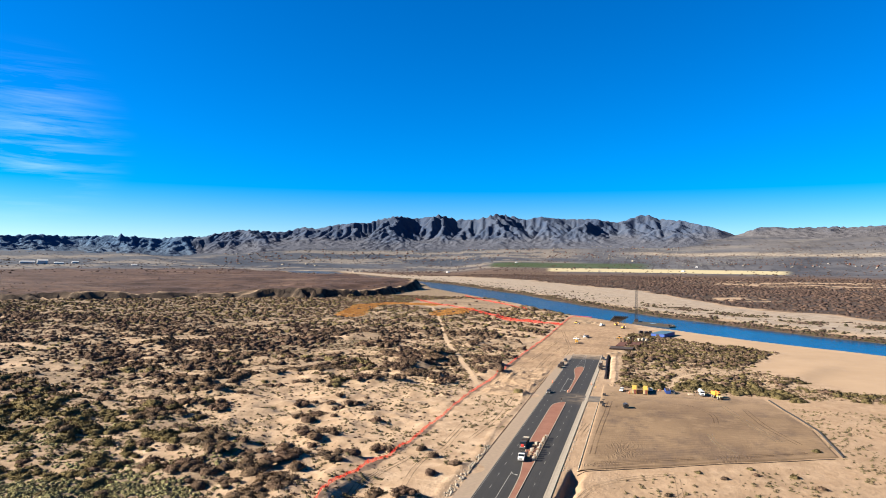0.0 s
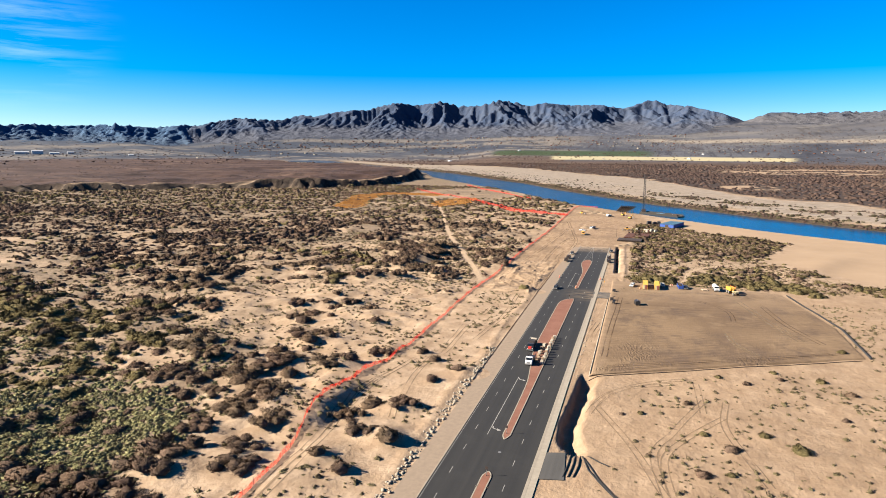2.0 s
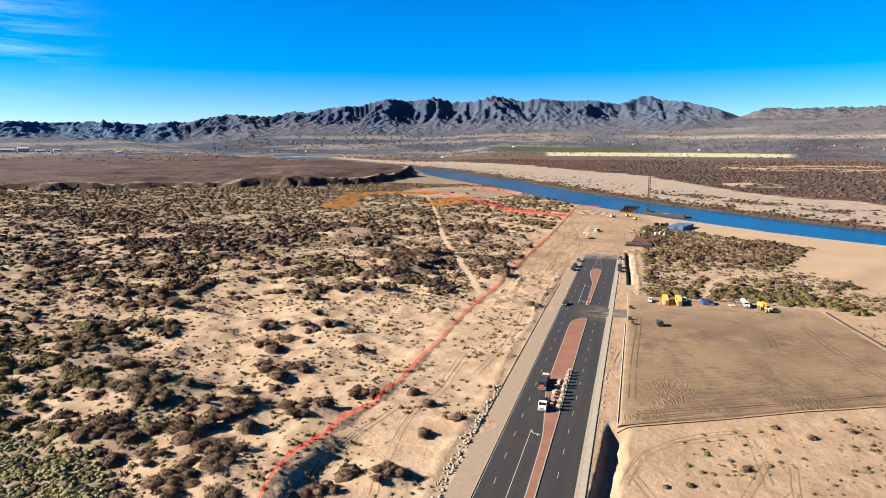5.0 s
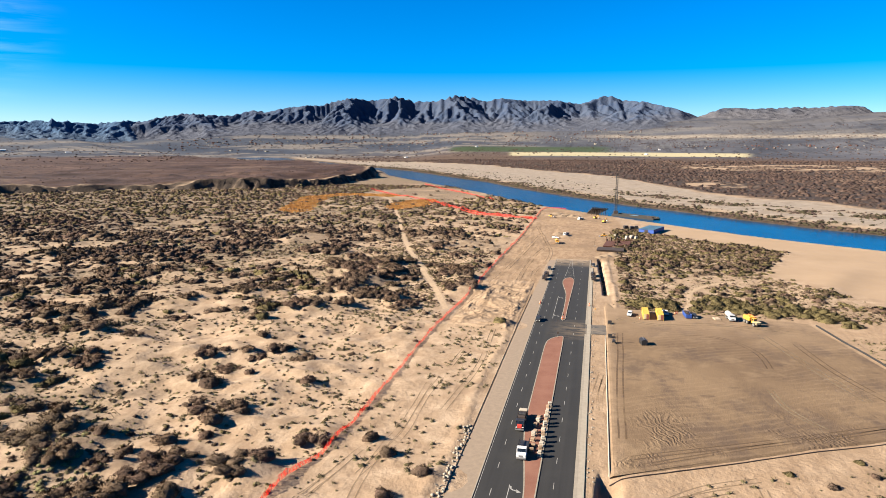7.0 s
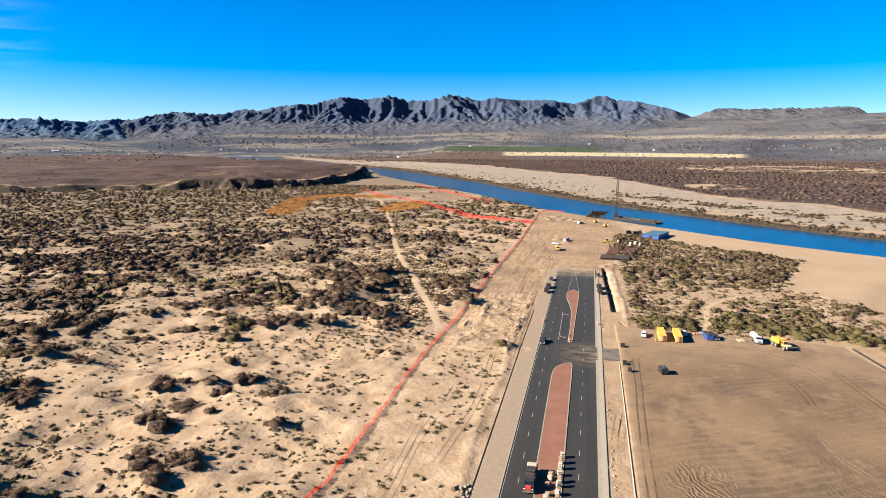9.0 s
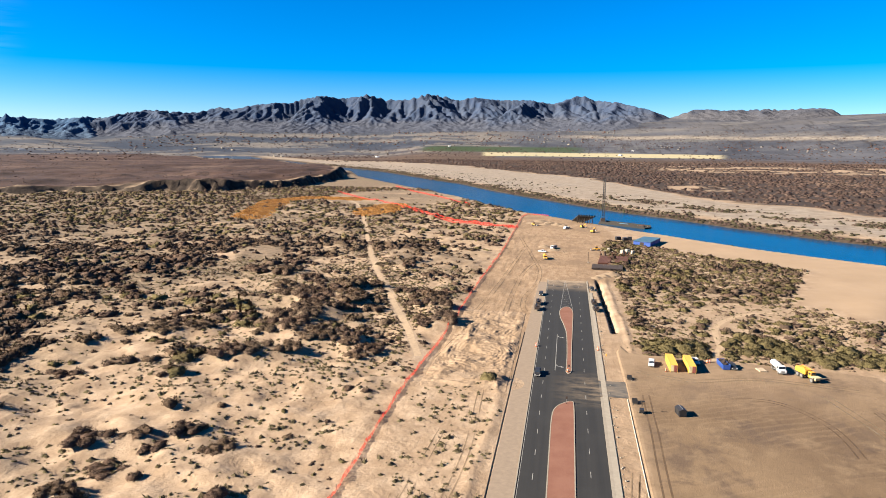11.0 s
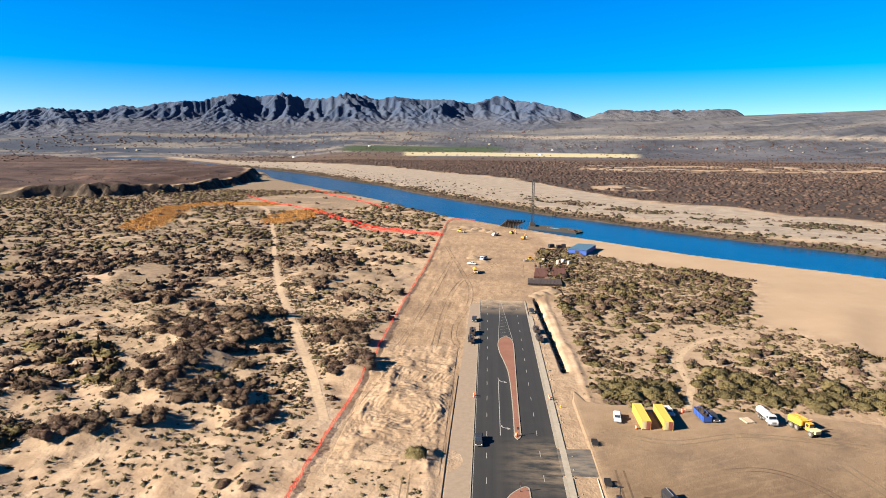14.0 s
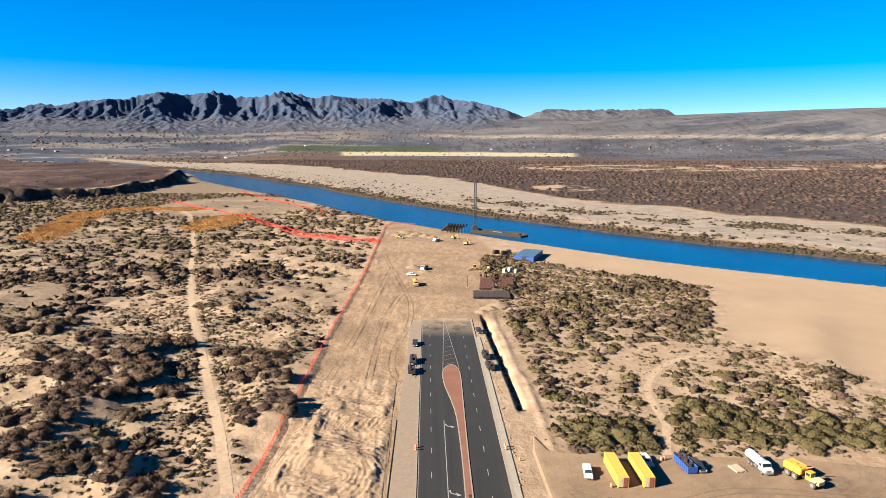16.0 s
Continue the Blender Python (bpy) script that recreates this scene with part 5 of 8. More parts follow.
def sand_tufts():
    x, y, u, g = candidates(24000, -260, -11, 90, 520, 6)
    d = np.where(x < -43, 0.7, 0.55) * smooth(0.36, 0.56, fbm(x / 22 + 8, y / 15, 3)) * smooth(2.5, 4.5, np.abs(line_distance(TRAIL, x, y)))
    d = d * np.where((x > -43) & (y > 330), 0.0, 1)
    keep = u < d
    p = np.stack([x, y, 0.7 + 1.5 * g.rand(len(x)) ** 1.9, g.rand(len(x))], -1)[keep]
    scatter("desert_tufts", TUFTS, p, M_TUFT, "small dry olive tufts dotted over the sand", "desert plants")
    x, y, u, g = candidates(15000, 27, 300, 60, 345, 7)
    out = ~((x > 25) & (x < 119) & (y > 204 + (x - 26) * 0.48)) & ((x > 33) | (y < 130))
    keep = out & (u < 0.85 * smooth(0.40, 0.58, fbm(x / 18, y / 18 + 4, 3)) * smooth(34, 60, x) + 0.06)
    p = np.stack([x, y, 0.6 + 1.4 * g.rand(len(x)) ** 2.2, g.rand(len(x))], -1)[keep]
    scatter("desert_tufts", TUFTS, p, M_TUFT, "small dry olive tufts dotted over the sand", "desert plants")


sand_tufts()


def small_shrubs():
    """Knee-high shrubs dotted over the open dunes."""
    x, y, u, g = candidates(16000, -300, -44, 120, 520, 16)
    off = np.abs(line_distance(TRAIL, x, y))
    d = 0.32 * smooth(0.40, 0.55, fbm(x / 26 + 31, y / 18, 3)) + 0.06 + 0.1 * smooth(300, 380, y) + 0.45 * np.exp(-(off / 13) ** 2) * smooth(350, 375, y)
    keep = (u < d) & (off > 2.4) & ~((y > 345) & (y < 392) & (x > -58 + 0.35 * (392 - y)))
    p = np.stack([x, y, 0.6 + 0.9 * g.rand(len(x)) ** 2, g.rand(len(x))], -1)[keep]
    half = g.rand(len(p)) < 0.5
    scatter("small_shrubs", MASS_FAR, p[half], M_SHRUB_MASS, "knee-high dry brown shrubs dotted over open dunes", "shrubs")
    scatter("small_shrubs", MASS_FAR, p[~half], M_GREEN_MASS, "knee-high olive shrubs dotted over open dunes", "shrubs")


small_shrubs()


def trail_sides():
    """Low shrubs that line the sandy trail."""
    g = np.random.RandomState(61)
    spine = along_bank(TRAIL[2:12])
    n = 5200
    k = g.randint(0, len(spine), n)
    off = (2.2 + 20 * g.rand(n) ** 1.5) * np.where(g.rand(n) < 0.5, -1, 1)
    x, y = spine[k, 0] + spine[k, 3] * off + g.uniform(-1, 1, n), spine[k, 1] + spine[k, 4] * off + g.uniform(-1, 1, n)
    fork = (y > 345) & (y < 396) & (x > -57 + 0.4 * (396 - y)) & (x > np.interp(y, [343, 364, 386], [-40, -47, -55]))
    keep = (g.rand(n) < 0.25 + 0.75 * smooth(0.40, 0.55, fbm(x / 9, y / 9, 3))) & (x < -42.5) & ~fork & (np.abs(line_distance(TRAIL, x, y)) > 2.1)
    p = np.stack([x, y, 0.5 + 1.2 * g.rand(n) ** 2.2, g.rand(n)], -1)[keep]
    half = g.rand(len(p)) < 0.55
    scatter("small_shrubs", MASS_FAR, p[half], M_SHRUB_MASS, "low dry brown shrubs lining the sandy trail", "shrubs")
    scatter("small_shrubs", MASS_FAR, p[~half], M_GREEN_MASS, "low olive shrubs lining the sandy trail", "shrubs")


trail_sides()


EAST_TRACK = [(58, 366), (62, 378), (65.3, 388), (66.6, 400), (69, 414), (75, 427), (84, 438), (95, 445), (104, 446)]


def east_thicket():
    x, y, u, g = candidates(25000, 33, 330, 366, 660, 8)
    band = smooth(368, 374, y) * smooth(404, 388, y) * smooth(64, 72, x) * (x < 330)
    centre = smooth(398, 412, y) * smooth(505, 478, y + 22 * (fbm(x / 14, y / 14, 3) - 0.5)) * smooth(36, 48, x) * smooth(118, 104, x + 0.1 * (y - 440))
    d = np.maximum(scrub_east(x, y) * (1.0 - 0.72 * centre), band * 0.9)
    d = d * smooth(1.8, 3.0, np.abs(line_distance(EAST_TRACK, x, y)))
    keep = (u < 0.85 * d) & (line_distance(NEAR_BANK, x, y) > 10)
    x, y = x[keep], y[keep]
    s = (0.75 + 2.3 * g.rand(len(x)) ** 2.2) * (1 + 0.35 * smooth(440, 490, y)) * (0.65 + 0.75 * smooth(0.45, 0.6, fbm(x / 24 + 5, y / 18, 3)))
    green = g.rand(len(x)) < 0.42 + 0.28 * smooth(430, 380, y)
    p = np.stack([x, y, s, g.rand(len(x))], -1)
    scatter("scrub", MASS_MID, p[green], M_GREEN_MASS, "olive-green thicket of desert scrub beside the lot", "scrub")
    scatter("scrub", MASS_FAR, p[~green], M_SHRUB_MASS, "dry brown thicket of desert scrub beside the lot", "scrub")
    x, y, u, g = candidates(9000, 30, 300, 372, 640, 18)
    keep = (u < 0.25 + 0.6 * scrub_east(x, y)) & (line_distance(NEAR_BANK, x, y) > 14) & (x < np.interp(y, [372, 410, 470, 560, 640], [300, 150, 114, 152, 70]))
    p = np.stack([x, y, 0.5 + 0.6 * g.rand(len(x)), g.rand(len(x))], -1)[keep]
    scatter("desert_tufts", TUFTS, p, M_TUFT, "dry straw-coloured tufts between the thicket's shrubs", "desert plants")


east_thicket()


def rust_grass():
    x, y, u, g = candidates(46000, -400, -140, 720, 1010, 9)
    d = reed_share(x, y)
    keep = u < d
    p = np.stack([x, y, 1.0 + 0.9 * g.rand(len(x)), np.clip(fbm(x / 14, y / 14, 3) * 1.7 - 0.4, 0, 1)], -1)[keep]
    scatter("dry_reeds", [mound_template(3, 150 + i, length=0.5, width=0.16, tall=0.5, rings=1, seg=4, upright=0.6, core=0.75) for i in range(4)], p, M_RUST_MASS, "rust-orange dry reeds in a low hollow", "reeds")


rust_grass()


def far_scrub():
    x, y, u, g = candidates(46000, -900, 1700, 560, 2600, 12)
    far = -line_distance(FAR_BANK, x, y)
    share = np.clip(far_bands(x, y, far) - 0.95 * far_sand(x, y), 0, 1)
    keep = (far > 2) & (np.abs(np.degrees(np.arctan2(x, y)) - 4) < 40) & (u < share * (0.45 + 0.75 * smooth(0.42, 0.55, fbm(x / 80, y / 26, 4))) * np.interp(far, [0, 205, 600, 1500, 2200], [1.0, 1.0, 0.85, 0.6, 0.4]))
    x, y, far = x[keep], y[keep], far[keep]
    s = (2.8 + 4.0 * g.rand(len(x)) ** 1.4) * np.interp(far, [0, 150, 300, 1500], [0.6, 0.7, 1.0, 1.5])
    shore = far < 160
    p = np.stack([x, y, s, np.clip(1.8 * fbm(x / 110, y / 70, 4) - 0.4 + 0.55 * (g.rand(len(x)) - 0.5), 0, 1)], -1)
    scatter("scrub", [(v * np.array((1.0, 1.0, 0.8)), f) for v, f in FAR_CLUMPS], p[~shore], M_MAUVE_MASS, "endless brown-mauve scrub across the river", "scrub")
    scatter("scrub", FAR_CLUMPS, p[shore], M_BANK_MASS, "olive shrubs along the far river bank", "scrub")
    x, y, u, g = candidates(9000, -400, 420, 480, 1300, 13)
    near = line_distance(NEAR_BANK, x, y)
    keep = (near > 0.5) & (near < 7) & (u < 0.65) & ~((x > 5) & (x < 100) & (near < 9))
    p = np.stack([x, y, 0.6 + 1.0 * g.rand(len(x)), g.rand(len(x))], -1)[keep]
    scatter("scrub", FAR_CLUMPS, p, M_BANK_MASS, "low shrubs along the near river bank", "scrub")


far_scrub()


def valley_trees():
    g = np.random.RandomState(21)
    n = 7000
    a, r = np.radians(g.uniform(-62, 46, n)), 2300 + 1550 * g.rand(n) ** 0.8
    x, y = 10 + r * np.sin(a), 110 + r * np.cos(a)
    keep = (g.rand(n) < 0.15 + 0.85 * smooth(0.46, 0.58, fbm(x / 260, y / 130, 4))) & (np.abs(line_distance(FAR_BANK, x, y)) > 120)
    p = np.stack([x, y, 3.0 + 5.0 * g.rand(n) ** 1.8, 0.55 * g.rand(n)], -1)[keep]
    a, r = np.radians(g.uniform(-56, 30, n)), 3550 + 560 * g.rand(n)
    x, y = 10 + r * np.sin(a), 110 + r * np.cos(a)
    keep = g.rand(n) < 0.08 + 0.7 * smooth(0.47, 0.56, fbm(x / 190, y / 50, 4))
    p = np.concatenate([p, np.stack([x, y, 2.4 + 3.4 * g.rand(n) ** 1.8, 0.55 * g.rand(n)], -1)[keep]])
    scatter("valley_trees", FAR_CLUMPS, p, M_MAUVE_MASS, "dark dots of brush across the far valley floor", "brush")


valley_trees()


def terrace_brush():
    """Low brush dotted over the red terrace behind the bluff."""
    x, y, u, g = candidates(9000, -1700, -430, 420, 2300, 27)
    keep = (cliff_edge(x, y) > 14) & (line_distance(NEAR_BANK, x, y) > 25) & (u < 0.12 + 0.75 * smooth(0.44, 0.58, fbm(x / 120, y / 60, 4)))
    p = np.stack([x, y, 1.1 + 2.3 * g.rand(len(x)) ** 2, g.rand(len(x))], -1)[keep]
    scatter("scrub", [(v * np.array((1.0, 1.0, 0.7)), f) for v, f in FAR_CLUMPS], p, M_MAUVE_MASS, "low dark brush dotted over the red terrace", "scrub")


terrace_brush()

# mesquite clumps at the edge of the lot
MESQUITE = [(39.5, 379, 3.6, 0.9), (52.5, 382.5, 5.0, 1.0), (46, 381.5, 5.0, 1.05), (56.5, 384.5, 4.4, 1.0), (44.5, 377, 5.2, 1.0), (50.5, 379, 6.0, 1.0), (56.0, 377, 5.0, 0.95), (48, 386, 5.4, 0.95), (42, 385, 4.2, 0.9), (54, 387, 5.0, 0.9), (99, 425, 4.6, 0.8), (122, 480, 2.8, 0.7), (62, 402, 3.2, 0.8)]
_g = np.random.RandomState(77)
for i in range(64):
    x = 66.5 + i * 0.98 + _g.uniform(-1, 1)
    low = np.interp(x, [64, 78, 97, 112, 124], [374, 376, 366, 368, 356])
    MESQUITE.append((x, low + 4 + 24 * _g.rand() ** 1.4, 2.6 + 2.2 * _g.rand(), 0.85 + 0.35 * _g.rand()))
for x, y, s, h in MESQUITE:
    if abs(float(line_distance(EAST_TRACK, np.array([x]), np.array([y]))[0])) < 0.7 * s:
        continue
    plant("mesquite", SHRUB_GREEN[int(x) % 3], x, y, s, "broad olive-green mesquite bush beside the dirt lot", "bush", "mesquite bushes", 1.1, h)

for x, y, s in ((110, 442, 2.2), (113, 444, 1.8), (128.4, 458.8, 1.8), (128.7, 432, 2.0), (126, 446.7, 1.9), (118, 474, 1.7), (131.5, 431, 1.6), (136, 429, 2.1), (141, 436, 1.5)):
    plant("shrub", SHRUB_GREEN[int(x) % 3], x, y, s, "small olive desert bush on smooth blown sand", "shrub", "beach shrubs", 1.2, 0.9)


def shore_scrub():
    """Reeds and shrubs in broken rows along the far bank."""
    g = np.random.RandomState(51)
    spine = along_bank(FAR_BANK[1:17])
    n = 22000
    k = g.randint(0, len(spine), n)
    off = np.where(g.rand(n) < 0.18, g.uniform(1, 9, n), g.uniform(1, 165, n))
    x, y = spine[k, 0] + spine[k, 3] * off + g.uniform(-3, 3, n), spine[k, 1] + spine[k, 4] * off + g.uniform(-3, 3, n)
    far = -line_distance(FAR_BANK, x, y)
    keep = (g.rand(n) < 0.05 + 0.9 * far_bands(x, y, far) + 0.9 * smooth(12, 5, far)) & (far > 1) & (far < 175)
    p = np.stack([x, y, 0.9 + 2.7 * g.rand(n) ** 2.2, g.rand(n)], -1)[keep]
    half = g.rand(len(p)) < 0.5
    scatter("scrub", FAR_CLUMPS, p[half], M_BANK_MASS, "olive shrubs in rows along the far river bank", "scrub")
    scatter("scrub", FAR_CLUMPS, p[~half], M_MAUVE_MASS, "brown shrubs in rows along the far river bank", "scrub")


shore_scrub()


# ---- fence ----
M_POST = paint("grey_steel_post", (0.22, 0.2, 0.18), 0.5, 0.6)


def net_material():
    k = Nodes("red_orange_plastic_netting")
    c = k.mix(k.ramp(k.noise(1.2, 5), 0.35, 0.7), (0.40, 0.013, 0.008), (0.50, 0.028, 0.012))
    k.done(c, rough=0.6)
    clear = k.n.new("ShaderNodeBsdfTransparent")
    mix = k.n.new("ShaderNodeMixShader")
    k.l.new(k.ramp(k.noise(1.6, 5), 0.35, 0.65, 0.12, 0.8), mix.inputs[0])
    glow = k.n.new("ShaderNodeBsdfTranslucent")
    k.l.new(c, glow.inputs["Color"])
    cloth = k.n.new("ShaderNodeMixShader")
    cloth.inputs[0].default_value = 0.4
    k.l.new(k.bsdf.outputs[0], cloth.inputs[1])
    k.l.new(glow.outputs[0], cloth.inputs[2])
    k.l.new(cloth.outputs[0], mix.inputs[1])
    k.l.new(clear.outputs[0], mix.inputs[2])
    k.l.new(mix.outputs[0], k.n["Material Output"].inputs["Surface"])
    return k.mat


M_NET = net_material()


def along(points, gap):
    """Points every gap metres along a polyline."""
    out, left = [], 0.0
    for a, b in zip(points, points[1:]):
        a, b = Vector(a), Vector(b)
        n = (b - a).length
        d = left
        while d < n:
            out.append(a.lerp(b, d / n))
            d += gap
        left = d - n
    return out


POST_MESH = bpy.data.meshes.new("post")
_bm = rod((0, 0, -0.4), (0, 0, 1.62), 0.045, sides=6)
_bm.to_mesh(POST_MESH)
_bm.free()
POST_MESH.materials.append(M_POST)


def safety_fence(points, label, gap=4.0, height=1.25):
    ob = thing("safety_fence", Matrix(), label, "fence", "red safety fences")
    posts = along(points, gap)
    ground_z = land(np.array([p.x for p in posts]), np.array([p.y for p in posts]))
    for p, z in zip(posts[::1], ground_z):
        piece("post", POST_MESH, ob, Matrix.Translation((p.x, p.y, z)) @ pose(0, 0, 0, RNG.uniform(-4, 4), RNG.uniform(-4, 4), 0))
    fine = along(points, 1.0)
    fx, fy = np.array([p.x for p in fine]), np.array([p.y for p in fine])
    fz = land(fx, fy)
    n = len(fine)
    wave = (fbm(np.arange(n) / 3.0, np.zeros(n), 3) - 0.5)
    rows, levels = [], (0.0, 0.35, 0.7, 1.0)
    droop = 0.62 + 0.7 * fbm(np.arange(n) / 7.0, np.zeros(n) + 4, 3)
    sag = 0.16 * np.abs(np.sin(np.arange(n) * np.pi / gap))
    for k in levels:
        lean = -(wave * 1.3 + 0.25) * k * (1.15 - k * 0.3)
        rows.append(np.stack([fx + lean, fy + 0.1 * wave, fz + 0.02 + k * (height - sag) * droop], -1))
    verts = np.concatenate(rows)
    i = np.arange(n - 1)
    quads = np.concatenate([np.stack([i + r * n, i + 1 + r * n, i + 1 + (r + 1) * n, i + (r + 1) * n], -1) for r in range(len(levels) - 1)])
    net = new("netting", quad_mesh("netting", verts, quads, M_NET))
    net.parent = ob
    tagged(net, "translucent red-orange plastic netting")
    return ob


FENCE_LINE = [(-40, 20), (-39.6, 100), (-39, 112), (-38.6, 124), (-41.2, 136), (-45.0, 153), (-47.4, 166), (-46, 178), (-46.3, 195), (-43.2, 206), (-41.8, 235), (-42.5, 268), (-42.9, 313), (-42.3, 345),
              (-41, 372), (-40.6, 400), (-40.6, 460), (-40.3, 502), (-38.2, 590), (-39.0, 716), (-39.6, 815)]
BRANCH = [(-39.6, 716), (-70, 727), (-100, 745), (-133, 789), (-163, 841), (-190, 888), (-229, 942), (-270, 978), (-335, 1075)]
safety_fence(FENCE_LINE, "red-orange plastic safety fence on thin posts across sand")
safety_fence(BRANCH, "red-orange plastic safety fence round the river flat", 5.0, 2.0)
safety_fence([(x + 2.5, y + 8) for x, y in BRANCH[:6]], "second red-orange safety fence beside the first", 5.0, 2.0)
safety_fence([(-39.6, 815), (-35, 836), (-12, 829)], "red-orange plastic safety fence near the river bank", 4.0)
safety_fence([(-282, 1216), (-226, 1112), (-181, 1044), (-148, 993), (-111, 925)], "red-orange plastic safety fence along the river bank", 5.0, 2.0)

# ---- vehicles and plant ----
M_WHITE = paint("white_vehicle_paint", (0.55, 0.54, 0.52), 0.35, wear=0.2)
M_YELLOW = paint("yellow_plant_paint", (0.66, 0.31, 0.02), 0.4, wear=0.2)
M_CONT = paint("yellow_container_steel", (0.62, 0.35, 0.045), 0.5, wear=0.25)
M_MAROON = paint("maroon_door_paint", (0.20, 0.035, 0.025), 0.5)
M_CREAM = paint("cream_door_paint", (0.52, 0.42, 0.22), 0.5)
M_BLUE = paint("blue_steel", (0.012, 0.062, 0.27), 0.45, wear=0.15)
M_RED = paint("red_vehicle_paint", (0.50, 0.03, 0.02), 0.4, wear=0.15)
M_BLACK = paint("black_paint", (0.018, 0.018, 0.02), 0.35, wear=0.08)
M_TYRE = paint("tyre_rubber", (0.022, 0.021, 0.02), 0.9, wear=0.4)
M_STEEL = paint("dull_steel", (0.30, 0.29, 0.28), 0.45, 0.7)
M_RUST = paint("rusty_steel", (0.085, 0.028, 0.015), 0.85, 0.0, wear=0.35, dirt=(0.13, 0.055, 0.028))
M_DARKRUST = paint("dark_weathered_steel", (0.034, 0.022, 0.018), 0.85, 0.0, wear=0.22, dirt=(0.15, 0.09, 0.055))
M_TIMBER = paint("weathered_timber", (0.36, 0.27, 0.18), 0.85, wear=0.4)
M_SACK = paint("cream_wrapped_pallet_goods", (0.36, 0.31, 0.24), 0.7, wear=0.45)
M_BAGS = paint("brown_paper_bags", (0.27, 0.175, 0.105), 0.8, wear=0.4)
M_ORANGE = paint("orange_plastic", (0.85, 0.16, 0.03), 0.5, wear=0.15)
M_GREENROOF = paint("green_grey_sheet_roof", (0.05, 0.13, 0.19), 0.45, 0.2, wear=0.2)
_k = Nodes("dark_glass")
M_GLASS = _k.done(_k.mix(0.0, (0.015, 0.02, 0.025), (0.02, 0.02, 0.02)), rough=0.08, spec=0.6)
_k = Nodes("lamp_lens")
M_LENS = _k.done((0.75, 0.75, 0.7), rough=0.15, spec=0.6)


def wheel(parent, x, y, r, w):
    """A wheel on the thing's axle line; the tyre and rim are its parts."""
    bm = bmesh.new()
    add_rod(bm, (x - w / 2, y, r), (x + w / 2, y, r), r, sides=16)
    bmesh.ops.bevel(bm, geom=[e for e in bm.edges if len(e.link_faces) == 2 and e.calc_face_angle(0) > 1.0], offset=0.05, segments=1, affect="EDGES")
    tyre = part("wheel", bm, M_TYRE, parent)
    s = 1 if x > 0 else -1
    part("rim", rod((x + s * (w / 2 - 0.08), y, r), (x + s * (w / 2 + 0.015), y, r), r * 0.55, sides=12), M_STEEL, tyre)


def cab(parent, y0, length, width, z0, height, colour, hood=0.9):
    """A truck cab with its bonnet towards -y."""
    bm = bmesh.new()
    hw = width / 2
    side = [(y0, z0), (y0, z0 + height * 0.42), (y0 + hood, z0 + height * 0.52), (y0 + hood + 0.35, z0 + height), (y0 + length, z0 + height), (y0 + length, z0)]
    rings = [[bm.verts.new((x, y, z)) for y, z in side] for x in (-hw, hw)]
    for i in range(len(side)):
        j = (i + 1) % len(side)
        bm.faces.new((rings[0][i], rings[0][j], rings[1][j], rings[1][i]))
    bm.faces.new(rings[0]), bm.faces.new(rings[1])
    bmesh.ops.recalc_face_normals(bm, faces=bm.faces)
    bmesh.ops.bevel(bm, geom=list(bm.edges), offset=0.06, segments=2, affect="EDGES")
    body = part("cab", bm, colour, parent)
    bm = bmesh.new()
    a, b = (y0 + hood + 0.02, z0 + height * 0.56), (y0 + hood + 0.30, z0 + height * 0.94)
    f = [bm.verts.new((x, y - 0.03, z)) for x, (y, z) in ((-hw + 0.15, a), (hw - 0.15, a), (hw - 0.15, b), (-hw + 0.15, b))]
    bm.faces.new(f)
    bmesh.ops.solidify(bm, geom=bm.faces[:], thickness=0.02)
    part("windscreen", bm, M_GLASS, body)
    for x in (-hw - 0.012, hw - 0.012):
        part("side_window", box(x, x + 0.024, y0 + hood + 0.45, y0 + length - 0.25, z0 + height * 0.55, z0 + height * 0.9), M_GLASS, body)
    for x in (-hw + 0.28, hw - 0.28):
        part("headlight", box(x - 0.15, x + 0.15, y0 - 0.03, y0 + 0.03, z0 + height * 0.2, z0 + height * 0.3), M_LENS, body)
    part("grille", box(-hw * 0.45, hw * 0.45, y0 - 0.025, y0 + 0.03, z0 + height * 0.08, z0 + height * 0.32), M_STEEL, body)
    part("bumper", box(-hw, hw, y0 - 0.16, y0 + 0.05, z0 - 0.25, z0 + 0.02, bevel=0.04), M_STEEL, body)
    return body


def truck_base(m, label, category, length, group="", wheels=(1.1, 5.2, 6.4), width=2.4):
    ob = thing("truck", m, label, category, group)
    part("chassis", box(-0.45, 0.45, 0.3, length - 0.1, 0.55, 0.9, bevel=0.03), M_BLACK, ob)
    for y in wheels:
        for x in (-width / 2 + 0.2, width / 2 - 0.2):
            wheel(ob, x, y, 0.52, 0.42)
    return ob


